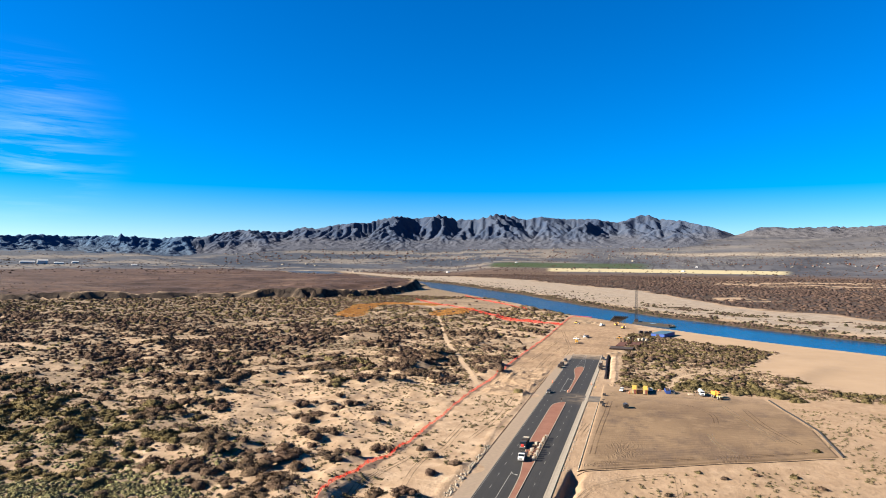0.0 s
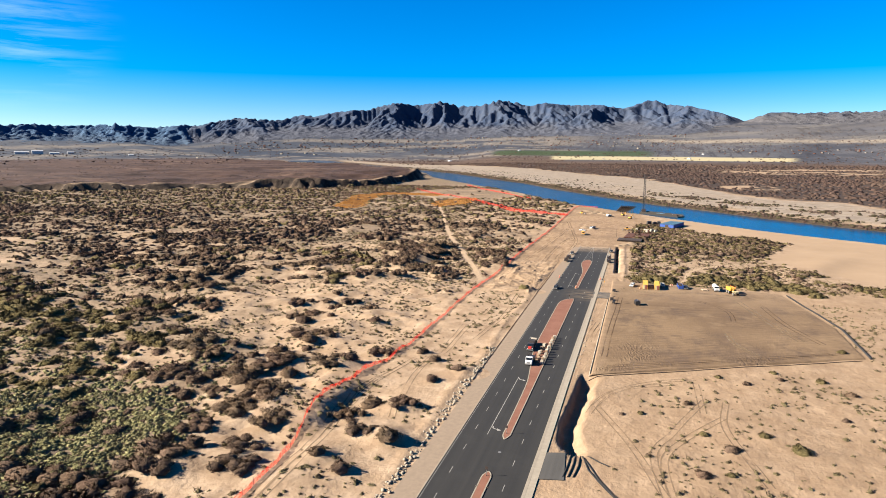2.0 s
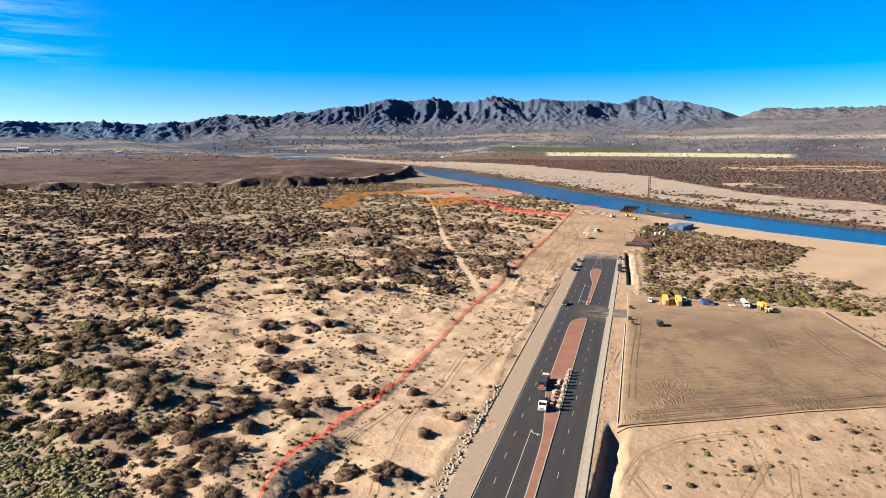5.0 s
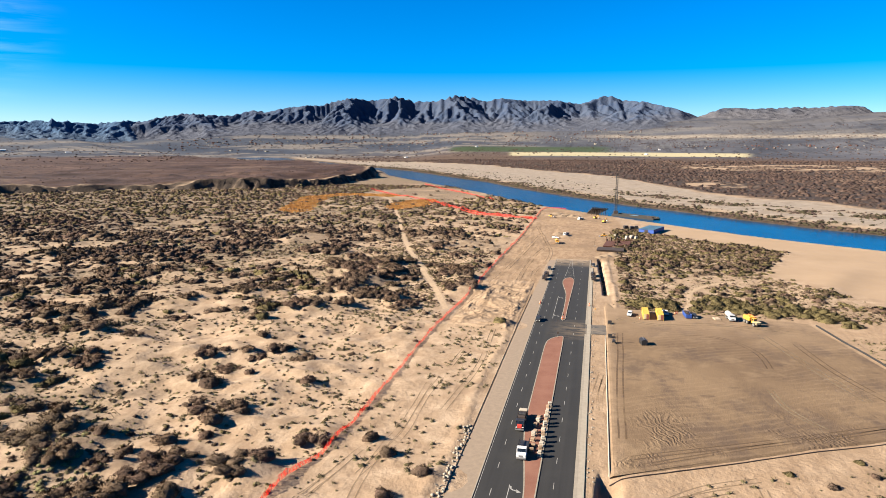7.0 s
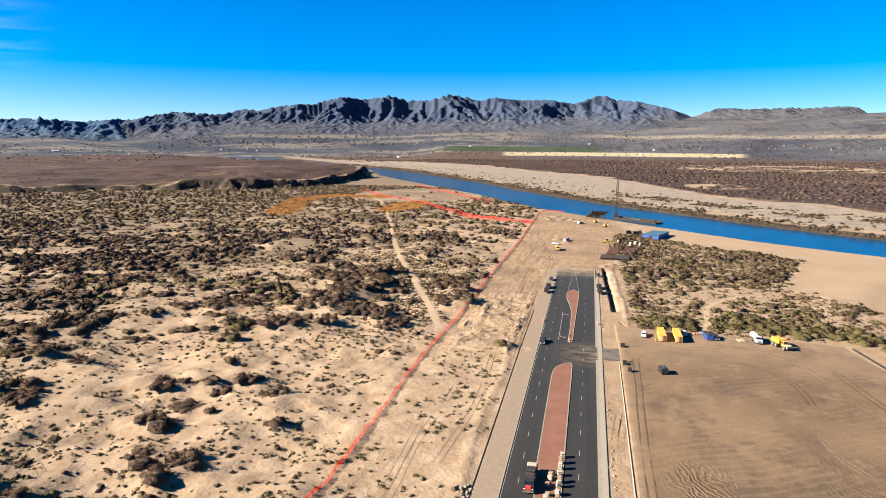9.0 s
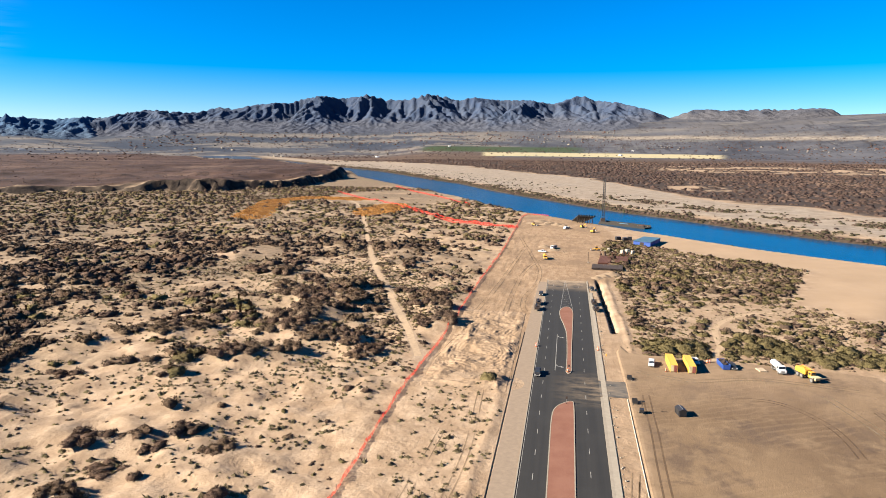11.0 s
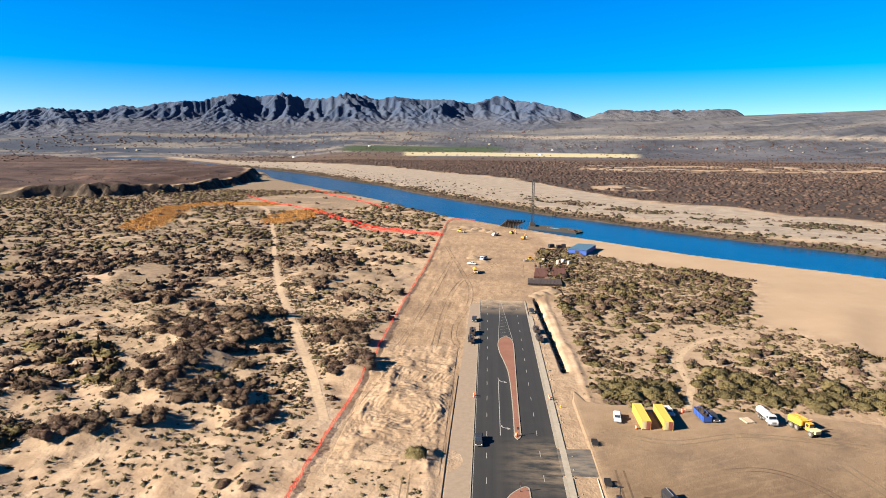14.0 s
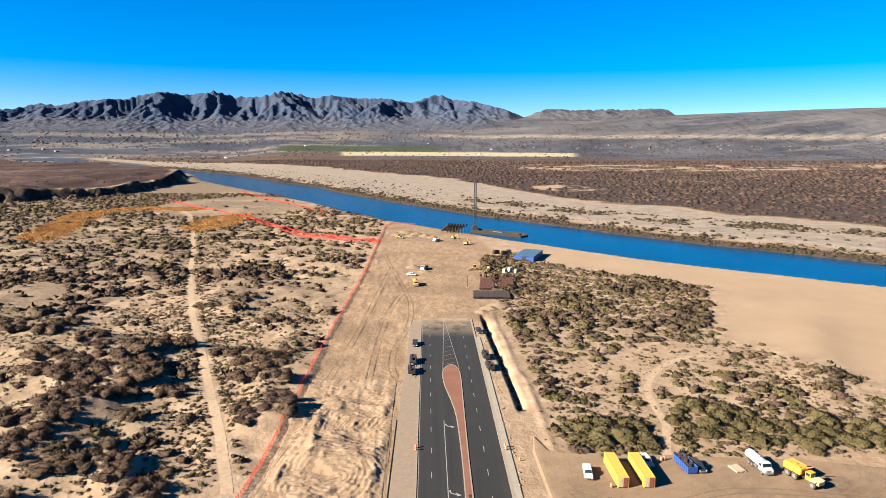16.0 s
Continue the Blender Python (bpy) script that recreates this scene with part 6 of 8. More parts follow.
def tank_truck(m, label, cabc, tankc, length=8.4):
    ob = truck_base(m, label, "tank truck", length)
    cab(ob, 0, 2.5, 2.35, 0.75, 1.95, cabc)
    bm = bmesh.new()
    add_rod(bm, (0, 2.8, 1.95), (0, length, 1.95), 1.12, sides=20)
    bmesh.ops.scale(bm, vec=(1.08, 1, 0.9), space=Matrix.Translation((0, 0, -1.95)), verts=bm.verts)
    bmesh.ops.bevel(bm, geom=[e for e in bm.edges if e.calc_face_angle(0) > 1.0], offset=0.18, segments=2, affect="EDGES")
    tank = part("tank", bm, tankc, ob)
    for y in (4.2, 6.6):
        part("hatch", rod((0, y, 2.9), (0, y, 3.12), 0.32, sides=12), tankc, tank)
    for x in (-1.02, 1.02):
        part("side_box", box(x - 0.2, x + 0.2, 3.2, 4.3, 0.75, 1.15, bevel=0.03), M_STEEL, ob)
    part("rear_ladder", box(-0.3, 0.3, length + 0.05, length + 0.1, 0.9, 2.9), M_STEEL, ob)
    return ob


def flatbed_truck(m, label, cabc, bedc, load=None, length=8.6, stakes=True):
    ob = truck_base(m, label, "flatbed truck", length)
    cab(ob, 0, 2.5, 2.35, 0.75, 1.95, cabc)
    part("bed", box(-1.25, 1.25, 2.75, length, 0.95, 1.15, bevel=0.03), bedc, ob)
    part("headboard", box(-1.2, 1.2, 2.75, 2.87, 1.15, 2.6, bevel=0.02), bedc, ob)
    if stakes:
        for x in (-1.2, 1.2):
            for y in np.arange(3.4, length, 1.3):
                part("stake", box(x - 0.05, x + 0.05, y - 0.05, y + 0.05, 1.15, 2.1), M_BLACK, ob)
            part("side_rail", box(x - 0.03, x + 0.03, 2.9, length, 1.85, 2.05), bedc, ob)
    if load:
        for y in np.arange(3.3, length - 1.0, 1.35):
            part("load", box(-0.95, 0.95, y, y + 1.15, 1.15, 1.75 + 0.5 * RNG.rand(), bevel=0.08), load, ob)
    return ob


def pickup(m, label, colour, bedcover=None):
    ob = thing("pickup_truck", m, label, "pickup truck")
    for y in (1.0, 4.5):
        for x in (-0.82, 0.82):
            wheel(ob, x, y, 0.4, 0.28)
    bm = bmesh.new()
    add_box(bm, -0.98, 0.98, 0, 5.6, 0.45, 1.05, bevel=0.09)
    body = part("body", bm, colour, ob)
    bm = bmesh.new()
    side = [(1.35, 1.03), (1.95, 1.8), (3.3, 1.82), (3.6, 1.03)]
    rings = [[bm.verts.new((s * (0.93 if z < 1.2 else 0.78), y, z)) for y, z in side] for s in (-1, 1)]
    for i in range(4):
        j = (i + 1) % 4
        bm.faces.new((rings[0][i], rings[0][j], rings[1][j], rings[1][i]))
    bm.faces.new(rings[0]), bm.faces.new(rings[1])
    bmesh.ops.recalc_face_normals(bm, faces=bm.faces)
    bmesh.ops.bevel(bm, geom=list(bm.edges), offset=0.05, segments=2, affect="EDGES")
    cabin = part("cabin", bm, colour, ob)
    bm = bmesh.new()
    bm.faces.new([bm.verts.new(v) for v in ((-0.8, 1.42, 1.14), (0.8, 1.42, 1.14), (0.7, 1.88, 1.73), (-0.7, 1.88, 1.73))])
    part("windscreen", bm, M_GLASS, cabin)
    for s in (-1, 1):
        bm = bmesh.new()
        bm.faces.new([bm.verts.new((s * (0.955 - 0.2 * (z - 1.1)), y, z)) for y, z in ((1.75, 1.15), (3.4, 1.15), (3.2, 1.68), (2.05, 1.68))])
        part("side_window", bm, M_GLASS, cabin)
        part("headlight", box(s * 0.75 - 0.14, s * 0.75 + 0.14, -0.02, 0.04, 0.72, 0.88), M_LENS, body)
        part("bed_side", box(s * 0.94 - 0.05, s * 0.94 + 0.05, 3.65, 5.58, 1.0, 1.35, bevel=0.02), colour, body)
    part("tailgate", box(-0.92, 0.92, 5.5, 5.6, 1.0, 1.35, bevel=0.02), colour, body)
    part("bumper", box(-0.95, 0.95, -0.14, 0.06, 0.42, 0.66, bevel=0.04), M_STEEL, body)
    if bedcover:
        part("bed_load", box(-0.85, 0.85, 3.7, 5.45, 1.03, 1.55, bevel=0.1), bedcover, ob)
    return ob


def container(m, label):
    ob = thing("shipping_container", m, label, "shipping container", "yellow shipping containers")
    bm = bmesh.new()
    add_box(bm, -1.18, 1.18, 0.04, 12.15, 0.16, 2.56)
    part("shell", bm, M_CONT, ob)
    rib = box(-0.03, 0.03, -0.14, 0.14, 0.25, 2.5)
    me = bpy.data.meshes.new("rib")
    rib.to_mesh(me)
    rib.free()
    me.materials.append(M_CONT)
    for y in np.arange(0.5, 12.0, 0.56):
        for x in (-1.19, 1.19):
            piece("rib", me, ob, Matrix.Translation((x, y, 0)))
    roof = box(-1.1, 1.1, -0.14, 0.14, -0.02, 0.025)
    rm = bpy.data.meshes.new("roof_rib")
    roof.to_mesh(rm)
    roof.free()
    rm.materials.append(M_CONT)
    for y in np.arange(0.6, 12.0, 0.7):
        piece("roof_rib", rm, ob, Matrix.Translation((0, y, 2.57)))
    for x in (-1.16, 1.16):
        for y in (0.06, 12.13):
            part("corner_post", box(x - 0.08, x + 0.08, y - 0.08, y + 0.08, 0.0, 2.62), M_CONT, ob)
        for z in (0.12, 2.54):
            part("side_beam", box(x - 0.06, x + 0.06, 0.1, 12.1, z - 0.08, z + 0.08), M_CONT, ob)
    for x, c in ((-0.56, M_CREAM), (0.56, M_MAROON)):
        door = part("door", box(x - 0.52, x + 0.52, -0.06, 0.03, 0.25, 2.45, bevel=0.02), c, ob)
        for dx in (-0.2, 0.2):
            part("lock_bar", rod((x + dx, -0.08, 0.2), (x + dx, -0.08, 2.5), 0.018, sides=6), c, door)
    return ob


container(pose(43.2, 353.3, 0.38), "yellow shipping container with cream and maroon end doors")
container(pose(49.1, 353.3, 0.38), "yellow shipping container with cream and maroon end doors")
pickup(pose(36.2, 356.6, 0.38, 0, 0, -8), "white pickup truck parked on the dirt lot", M_WHITE, M_WHITE)
tank_truck(pose(78.8, 358.0, 0.38, 0, 0, 5), "white tank truck parked on the dirt lot", M_WHITE, M_WHITE)


def water_wagon(m, label):
    """Articulated site water wagon: low tractor in front, tank on large wheels behind."""
    ob = thing("water_wagon", m, label, "water truck")
    for y, r in ((1.3, 0.85), (6.0, 0.85), (7.9, 0.85)):
        for x in (-1.15, 1.15):
            wheel(ob, x, y, r, 0.65)
    part("bonnet", box(-0.95, 0.95, 0.0, 2.3, 1.1, 2.0, bevel=0.15), M_CREAM, ob)
    for x in (-1.2, 1.2):
        part("mudguard", box(x - 0.4, x + 0.4, 0.4, 2.2, 1.75, 1.95, bevel=0.08), M_CREAM, ob)
    body = part("cab", box(-0.85, 0.85, 2.3, 3.7, 1.1, 3.1, bevel=0.14), M_YELLOW, ob)
    part("windscreen", box(-0.72, 0.72, 2.27, 2.31, 2.15, 2.9), M_GLASS, body)
    for x in (-0.86, 0.84):
        part("side_window", box(x, x + 0.02, 2.5, 3.5, 2.15, 2.9), M_GLASS, body)
    part("hitch", box(-0.4, 0.4, 3.6, 4.7, 0.9, 1.4, bevel=0.05), M_BLACK, ob)
    bm = bmesh.new()
    add_box(bm, -1.35, 1.35, 4.5, 9.4, 1.5, 3.2, bevel=0.45)
    tank = part("tank", bm, M_YELLOW, ob)
    part("hatch", rod((0, 7, 3.15), (0, 7, 3.4), 0.4, sides=12), M_YELLOW, tank)
    for x in (-1.0, 1.0):
        part("top_rail", box(x - 0.03, x + 0.03, 4.9, 9.0, 3.2, 3.5), M_ORANGE, tank)
    part("spray_monitor", rod((0.2, 4.3, 3.2), (0.9, 3.2, 3.9), 0.12, sides=8), M_ORANGE, ob)
    part("spray_bar", box(-1.3, 1.3, 9.4, 9.55, 0.9, 1.1), M_STEEL, ob)
    return ob


water_wagon(pose(87.4, 351.6, 0.38, 0, 0, 20), "yellow articulated water wagon on the dirt lot")


def skip():
    ob = thing("dumpster", pose(61.3, 359.2, 0.38, 0, 0, 6), "blue open roll-off dumpster full of scrap", "dumpster")
    bm = bmesh.new()
    rings = [[bm.verts.new(v) for v in p] for p in (
        [(-1.15, 0, 0.2), (1.15, 0, 0.2), (1.15, 6.8, 0.2), (-1.15, 6.8, 0.2)], [(-1.25, -0.15, 1.9), (1.25, -0.15, 1.9), (1.25, 7.0, 1.9), (-1.25, 7.0, 1.9)],
        [(-1.17, -0.06, 1.9), (1.17, -0.06, 1.9), (1.17, 6.92, 1.9), (-1.17, 6.92, 1.9)], [(-1.08, 0.1, 0.3), (1.08, 0.1, 0.3), (1.08, 6.7, 0.3), (-1.08, 6.7, 0.3)])]
    for a, b in zip(rings, rings[1:]):
        for i in range(4):
            bm.faces.new((a[i], a[(i + 1) % 4], b[(i + 1) % 4], b[i]))
    bm.faces.new(rings[0]), bm.faces.new(rings[3])
    bmesh.ops.recalc_face_normals(bm, faces=bm.faces)
    part("bin", bm, M_BLUE, ob)
    for y in np.arange(0.7, 6.6, 0.95):
        for x in (-1.24, 1.24):
            part("side_rib", box(x - 0.06, x + 0.06, y - 0.07, y + 0.07, 0.3, 1.85), M_BLUE, ob)
    bm = bmesh.new()
    for i in range(26):
        add_box(bm, -0.5, 0.5, -0.3, 0.3, -0.12, 0.12, turn=pose(RNG.uniform(-0.6, 0.6), RNG.uniform(0.6, 6.2), 1.5 + 0.5 * RNG.rand(), RNG.uniform(-30, 30), RNG.uniform(-30, 30), RNG.uniform(0, 180)))
    part("scrap", bm, M_DARKRUST, ob, "broken dark scrap")
    for y in (0.5, 6.2):
        for x in (-0.9, 0.9):
            part("roller", rod((x - 0.12, y, 0.14), (x + 0.12, y, 0.14), 0.14, sides=10), M_BLACK, ob)
    return ob


skip()
pickup(pose(63.9, 359.4, 0.38, 0, 0, 4), "dark pickup truck parked beside the blue dumpster", M_BLACK, M_DARKRUST)
pickup(pose(52.3, 362.0, 0.38, 0, 0, 3), "small white pickup truck behind the containers", M_WHITE)
pickup(pose(-2.0, 339.6, 0.10, 0, 0, 0), "black pickup truck parked on the new asphalt", M_BLACK, M_BLACK)


def site_bin(m, label):
    """Closed steel bin with sloped lids, on skids."""
    ob = thing("steel_bin", m, label, "bin")
    bm = bmesh.new()
    side = [(-1.0, 0.2), (1.0, 0.2), (1.15, 1.9), (0.0, 2.35), (-1.15, 1.9)]
    rings = [[bm.verts.new((x, y, z)) for x, z in side] for y in (-1.8, 1.8)]
    for i in range(5):
        j = (i + 1) % 5
        bm.faces.new((rings[0][i], rings[0][j], rings[1][j], rings[1][i]))
    bm.faces.new(rings[0]), bm.faces.new(rings[1])
    bmesh.ops.recalc_face_normals(bm, faces=bm.faces)
    part("body", bm, M_BLACK, ob)
    for x in (-0.8, 0.8):
        part("skid", box(x - 0.12, x + 0.12, -1.7, 1.7, 0, 0.2), M_DARKRUST, ob)
    for y in (-1.1, 0, 1.1):
        for x in (-1.09, 1.09):
            part("rib", box(x - 0.06, x + 0.06, y - 0.06, y + 0.06, 0.3, 1.8), M_BLACK, ob)
    part("lid_bar", rod((0, -1.7, 2.38), (0, 1.7, 2.38), 0.06, sides=8), M_STEEL, ob)
    return ob


site_bin(pose(39.6, 316.8, 0.38, 0, 0, 12), "black closed steel bin on the dirt lot")


def equipment_trailer(m, label, racks):
    """Low trailer with drawbar and twin axles, carrying dark steel racks."""
    ob = thing("equipment_trailer", m, label, "trailer", "loaded trailers")
    part("deck", box(-1.25, 1.25, 0.0, 6.8, 0.75, 0.98, bevel=0.03), M_BLACK, ob)
    part("drawbar", rod((0, 0.1, 0.8), (0, -1.9, 0.6), 0.09, sides=6), M_BLACK, ob)
    for y in (3.6, 4.6):
        for x in (-1.08, 1.08):
            wheel(ob, x, y, 0.42, 0.3)
    for i in range(racks):
        y0 = 0.3 + i * 6.3 / racks
        rack = part("rack", box(-1.1, 1.1, y0, y0 + 5.6 / racks, 0.98, 1.7 + 0.35 * (i % 2), bevel=0.06), M_DARKRUST, ob)
        for x in (-1.12, 1.12):
            part("upright", box(x - 0.05, x + 0.05, y0 + 0.2, y0 + 0.3, 0.98, 2.7), M_BLACK, rack)
        part("pipe_bundle", rod((-0.4, y0 + 0.1, 2.0), (-0.4, y0 + 5.2 / racks, 2.0), 0.28, sides=8), M_BLACK, rack)
    return ob


equipment_trailer(pose(-6.1, 426.0, 0.06, 0, 0, 3), "dark trailer loaded with steel racks on the shoulder", 3)
equipment_trailer(pose(-6.0, 436.5, 0.06, 0, 0, 0), "dark trailer carrying pipe bundles on the shoulder", 2)
pickup(pose(-5.7, 457.0, 0.06, 0, 0, 0), "black pickup truck parked on the gravel shoulder", M_BLACK, M_DARKRUST)
equipment_trailer(pose(20.9, 430.0, 0.0, 0, 0, 6), "dark trailer loaded with steel racks on the verge", 3)
equipment_trailer(pose(20.4, 441.5, 0.0, 0, 0, 4), "dark trailer carrying pipe bundles on the verge", 2)
pickup(pose(20.6, 474.0, 0.0, 0, 0, 8), "black pickup truck on the verge", M_BLACK, M_DARKRUST)


def light_tower():
    ob = thing("light_tower", pose(28.8, 315.6, 0.38), "folded black mobile light tower on the dirt lot", "light tower")
    part("cabinet", box(-0.6, 0.6, -0.7, 0.9, 0.5, 1.3, bevel=0.05), M_BLACK, ob)
    part("mast", box(-0.08, 0.08, -0.08, 0.08, 1.3, 3.6), M_BLACK, ob)
    part("lamp_bar", box(-0.7, 0.7, -0.1, 0.1, 3.5, 3.75, bevel=0.03), M_BLACK, ob)
    for x in (-0.65, 0.65):
        wheel(ob, x, 0.1, 0.33, 0.2)
    part("tow_bar", box(-0.05, 0.05, -1.7, -0.7, 0.45, 0.55), M_STEEL, ob)


light_tower()


def barricade(m, label):
    ob = thing("barricade", m, label, "barricade", "lot gate barricades")
    for i in range(5):
        y = i * 0.55
        part("panel", box(-0.75, 0.75, y - 0.03, y + 0.03, 0.25, 1.15, bevel=0.01), M_BLACK, ob)
        for x in (-0.6, 0.6):
            part("foot", box(x - 0.04, x + 0.04, y - 0.25, y + 0.25, 0, 0.06), M_STEEL, ob)
            part("upright", box(x - 0.03, x + 0.03, y - 0.02, y + 0.02, 0.05, 0.3), M_STEEL, ob)
    return ob


b1 = barricade(pose(27.6, 321.8, 0.38), "stacked black barricades beside the driveway")
copy_thing(b1, pose(27.8, 342.0, 0.38))


def traffic_drum(m):
    ob = thing("traffic_drum", m, "orange and white traffic drum at the road edge", "traffic drum", "traffic drums")
    bm = bmesh.new()
    add_rod(bm, (0, 0, 0.08), (0, 0, 1.05), 0.30, 0.24, sides=14)
    part("drum", bm, M_ORANGE, ob)
    part("base", rod((0, 0, 0), (0, 0, 0.08), 0.42, sides=14), M_TYRE, ob)
    for z in (0.45, 0.8):
        part("band", rod((0, 0, z), (0, 0, z + 0.13), 0.30 - 0.06 * (z / 1.05) + 0.006, sides=14), M_WHITE, ob)
    return ob


drum = traffic_drum(pose(-3.9, 374.0, 0.06))
for x, y, z in ((18.9, 374.0, 0.16), (-3.9, 372.6, 0.06), (19.0, 372.6, 0.16), (56.3, 366.0, 0.38), (57.2, 366.3, 0.38), (40.6, 353.6, 0.38), (7.9, 346.6, 0.25)):
    copy_thing(drum, pose(x, y, z))


def hydrant():
    ob = thing("hydrant", pose(21.7, 367.0, 0.0), "yellow hydrant standing on the sandy verge", "hydrant")
    part("barrel", rod((0, 0, 0), (0, 0, 0.75), 0.16, 0.14, sides=12), M_YELLOW, ob)
    part("bonnet", rod((0, 0, 0.75), (0, 0, 0.95), 0.18, 0.06, sides=12), M_YELLOW, ob)
    part("nozzle", rod((-0.3, 0, 0.55), (0.3, 0, 0.55), 0.09, sides=10), M_YELLOW, ob)


hydrant()

# ---- trucks and pallets on the median ----
flatbed_truck(pose(4.95, 214.6, 0.12), "white flatbed truck unloading beside the median", M_WHITE, M_BLACK, None, 8.8)
loader_truck = flatbed_truck(pose(2.75, 230.6, 0.10), "dark stake-bed truck with a red bonnet on the asphalt", M_BLACK, M_DARKRUST, M_DARKRUST, 10.5)
part("bonnet_cover", box(-0.62, 0.62, -0.05, 0.8, 0.95, 1.82, bevel=0.1), M_RED, loader_truck, "faded red bonnet")
part("tarpaulin", box(-1.15, 1.15, 8.9, 10.3, 1.6, 2.45, bevel=0.2), M_SACK, loader_truck, "folded cream tarpaulin")
part("coil", rod((-0.9, 6.4, 2.3), (0.9, 6.4, 2.3), 0.62, sides=14), M_BLACK, loader_truck)


def pallet(m, goods, layers, label):
    ob = thing("pallet", m, label, "pallet", "pallets on the median")
    for x in (-0.5, 0, 0.5):
        part("runner", box(x - 0.05, x + 0.05, -0.55, 0.55, 0, 0.1), M_TIMBER, ob)
    part("deck", box(-0.58, 0.58, -0.55, 0.55, 0.1, 0.14), M_TIMBER, ob)
    for i in range(layers):
        dx, dy, s = RNG.uniform(-0.08, 0.08), RNG.uniform(-0.08, 0.08), RNG.uniform(0.44, 0.56)
        part("sack_layer", box(dx - s, dx + s, dy - s, dy + s, 0.14 + i * 0.36, 0.14 + i * 0.36 + 0.35, bevel=0.12), goods, ob)
    return ob


kinds = [pallet(pose(9.15, 217.5, 0.25), M_SACK, 4, "cream wrapped pallet of goods on the median"),
         pallet(pose(9.1, 220.4, 0.25, 0, 0, 6), M_BAGS, 4, "pallet of brown paper bags on the median"),
         pallet(pose(9.2, 223.2, 0.25, 0, 0, -5), M_SACK, 3, "half-empty pallet of cream goods on the median"),
         pallet(pose(7.0, 220.0, 0.25, 0, 0, 11), M_BAGS, 2, "low pallet of brown bags on the median")]
for i in range(3, 12):
    copy_thing(kinds[(i * 7) % 3], pose(9.15 + 0.16 * RNG.randn(), 217.5 + 2.85 * i + 0.3 * RNG.randn(), 0.25, 0, 0, RNG.uniform(-20, 20)))
for i in range(1, 8):
    copy_thing(kinds[3 if i % 3 else 2], pose(6.9 + 0.25 * RNG.randn(), 220.0 + 2.9 * i + 0.4 * RNG.randn(), 0.25, 0, 0, RNG.uniform(-25, 25)))

# manhole and lamp shadows on the asphalt come from real things
part("manhole", rod((9.0, 149.0, 0.101), (9.0, 149.0, 0.107), 0.42, sides=24), M_STEEL, road)


# ---- the works beside the river ----

def dozer(m, label, colour, arm=False):
    ob = thing("excavator" if arm else "wheel_loader", m, label, "excavator" if arm else "loader")
    if arm:
        for x in (-1.0, 1.0):
            part("track", box(x - 0.3, x + 0.3, -1.9, 1.9, 0.0, 0.85, bevel=0.25), M_TYRE, ob)
        part("house", box(-1.3, 1.3, -1.3, 2.0, 0.95, 2.2, bevel=0.12), colour, ob)
        part("cabin", box(-1.25, -0.2, -1.5, 0.1, 1.0, 2.9, bevel=0.1), M_GLASS, ob)
        part("boom", rod((0.3, -1.2, 1.8), (0.3, -4.2, 4.4), 0.28, 0.22), colour, ob)
        part("stick", rod((0.3, -4.2, 4.4), (0.3, -6.2, 1.8), 0.2, 0.15), colour, ob)
        part("bucket", box(-0.3, 0.9, -6.7, -5.8, 0.9, 1.8, bevel=0.2), M_STEEL, ob)
    else:
        for y in (-1.5, 1.5):
            for x in (-1.0, 1.0):
                wheel(ob, x, y, 0.75, 0.5)
        part("body", box(-0.9, 0.9, -1.2, 2.6, 0.8, 1.9, bevel=0.12), colour, ob)
        part("cabin", box(-0.75, 0.75, -0.6, 0.9, 1.9, 3.2, bevel=0.1), M_GLASS, ob)
        part("roof", box(-0.8, 0.8, -0.7, 1.0, 3.2, 3.3, bevel=0.03), colour, ob)
        for x in (-0.6, 0.6):
            part("lift_arm", rod((x, -0.8, 1.6), (x, -3.2, 0.7), 0.13), colour, ob)
        part("bucket", box(-1.35, 1.35, -4.0, -3.0, 0.15, 1.1, bevel=0.2), M_STEEL, ob)
    return ob


def ground_at(x, y):
    return float(land(np.array([x]), np.array([y]))[0])


def on_ground(x, y, turn=0.0, up=0.0):
    return pose(x, y, ground_at(x, y) + up, 0, 0, turn)


flatbed_truck(on_ground(-4.3, 607.5, -20), "white flatbed truck with a dark load at the works", M_WHITE, M_WHITE, M_BLACK, 9.0, False)
pickup(on_ground(-7.5, 592.0, 80), "white pickup truck parked at the works", M_WHITE)
tank_truck(on_ground(-7.0, 561.5, 6), "yellow water truck parked at the works", M_YELLOW, M_YELLOW)
flatbed_truck(on_ground(4.0, 721.0, -30), "white flatbed truck near the river", M_WHITE, M_WHITE, M_SACK, 8.5, False)
dozer(on_ground(27.5, 609.0, -80), "yellow wheel loader on graded sand", M_YELLOW)
dozer(on_ground(28.3, 707.0, 150), "yellow excavator near the river bank", M_YELLOW, True)
dozer(on_ground(20.2, 737.0, 30), "yellow excavator beside the stacked piles", M_YELLOW, True)
dozer(on_ground(-24, 742.0, 70), "yellow wheel loader among spoil heaps", M_YELLOW)


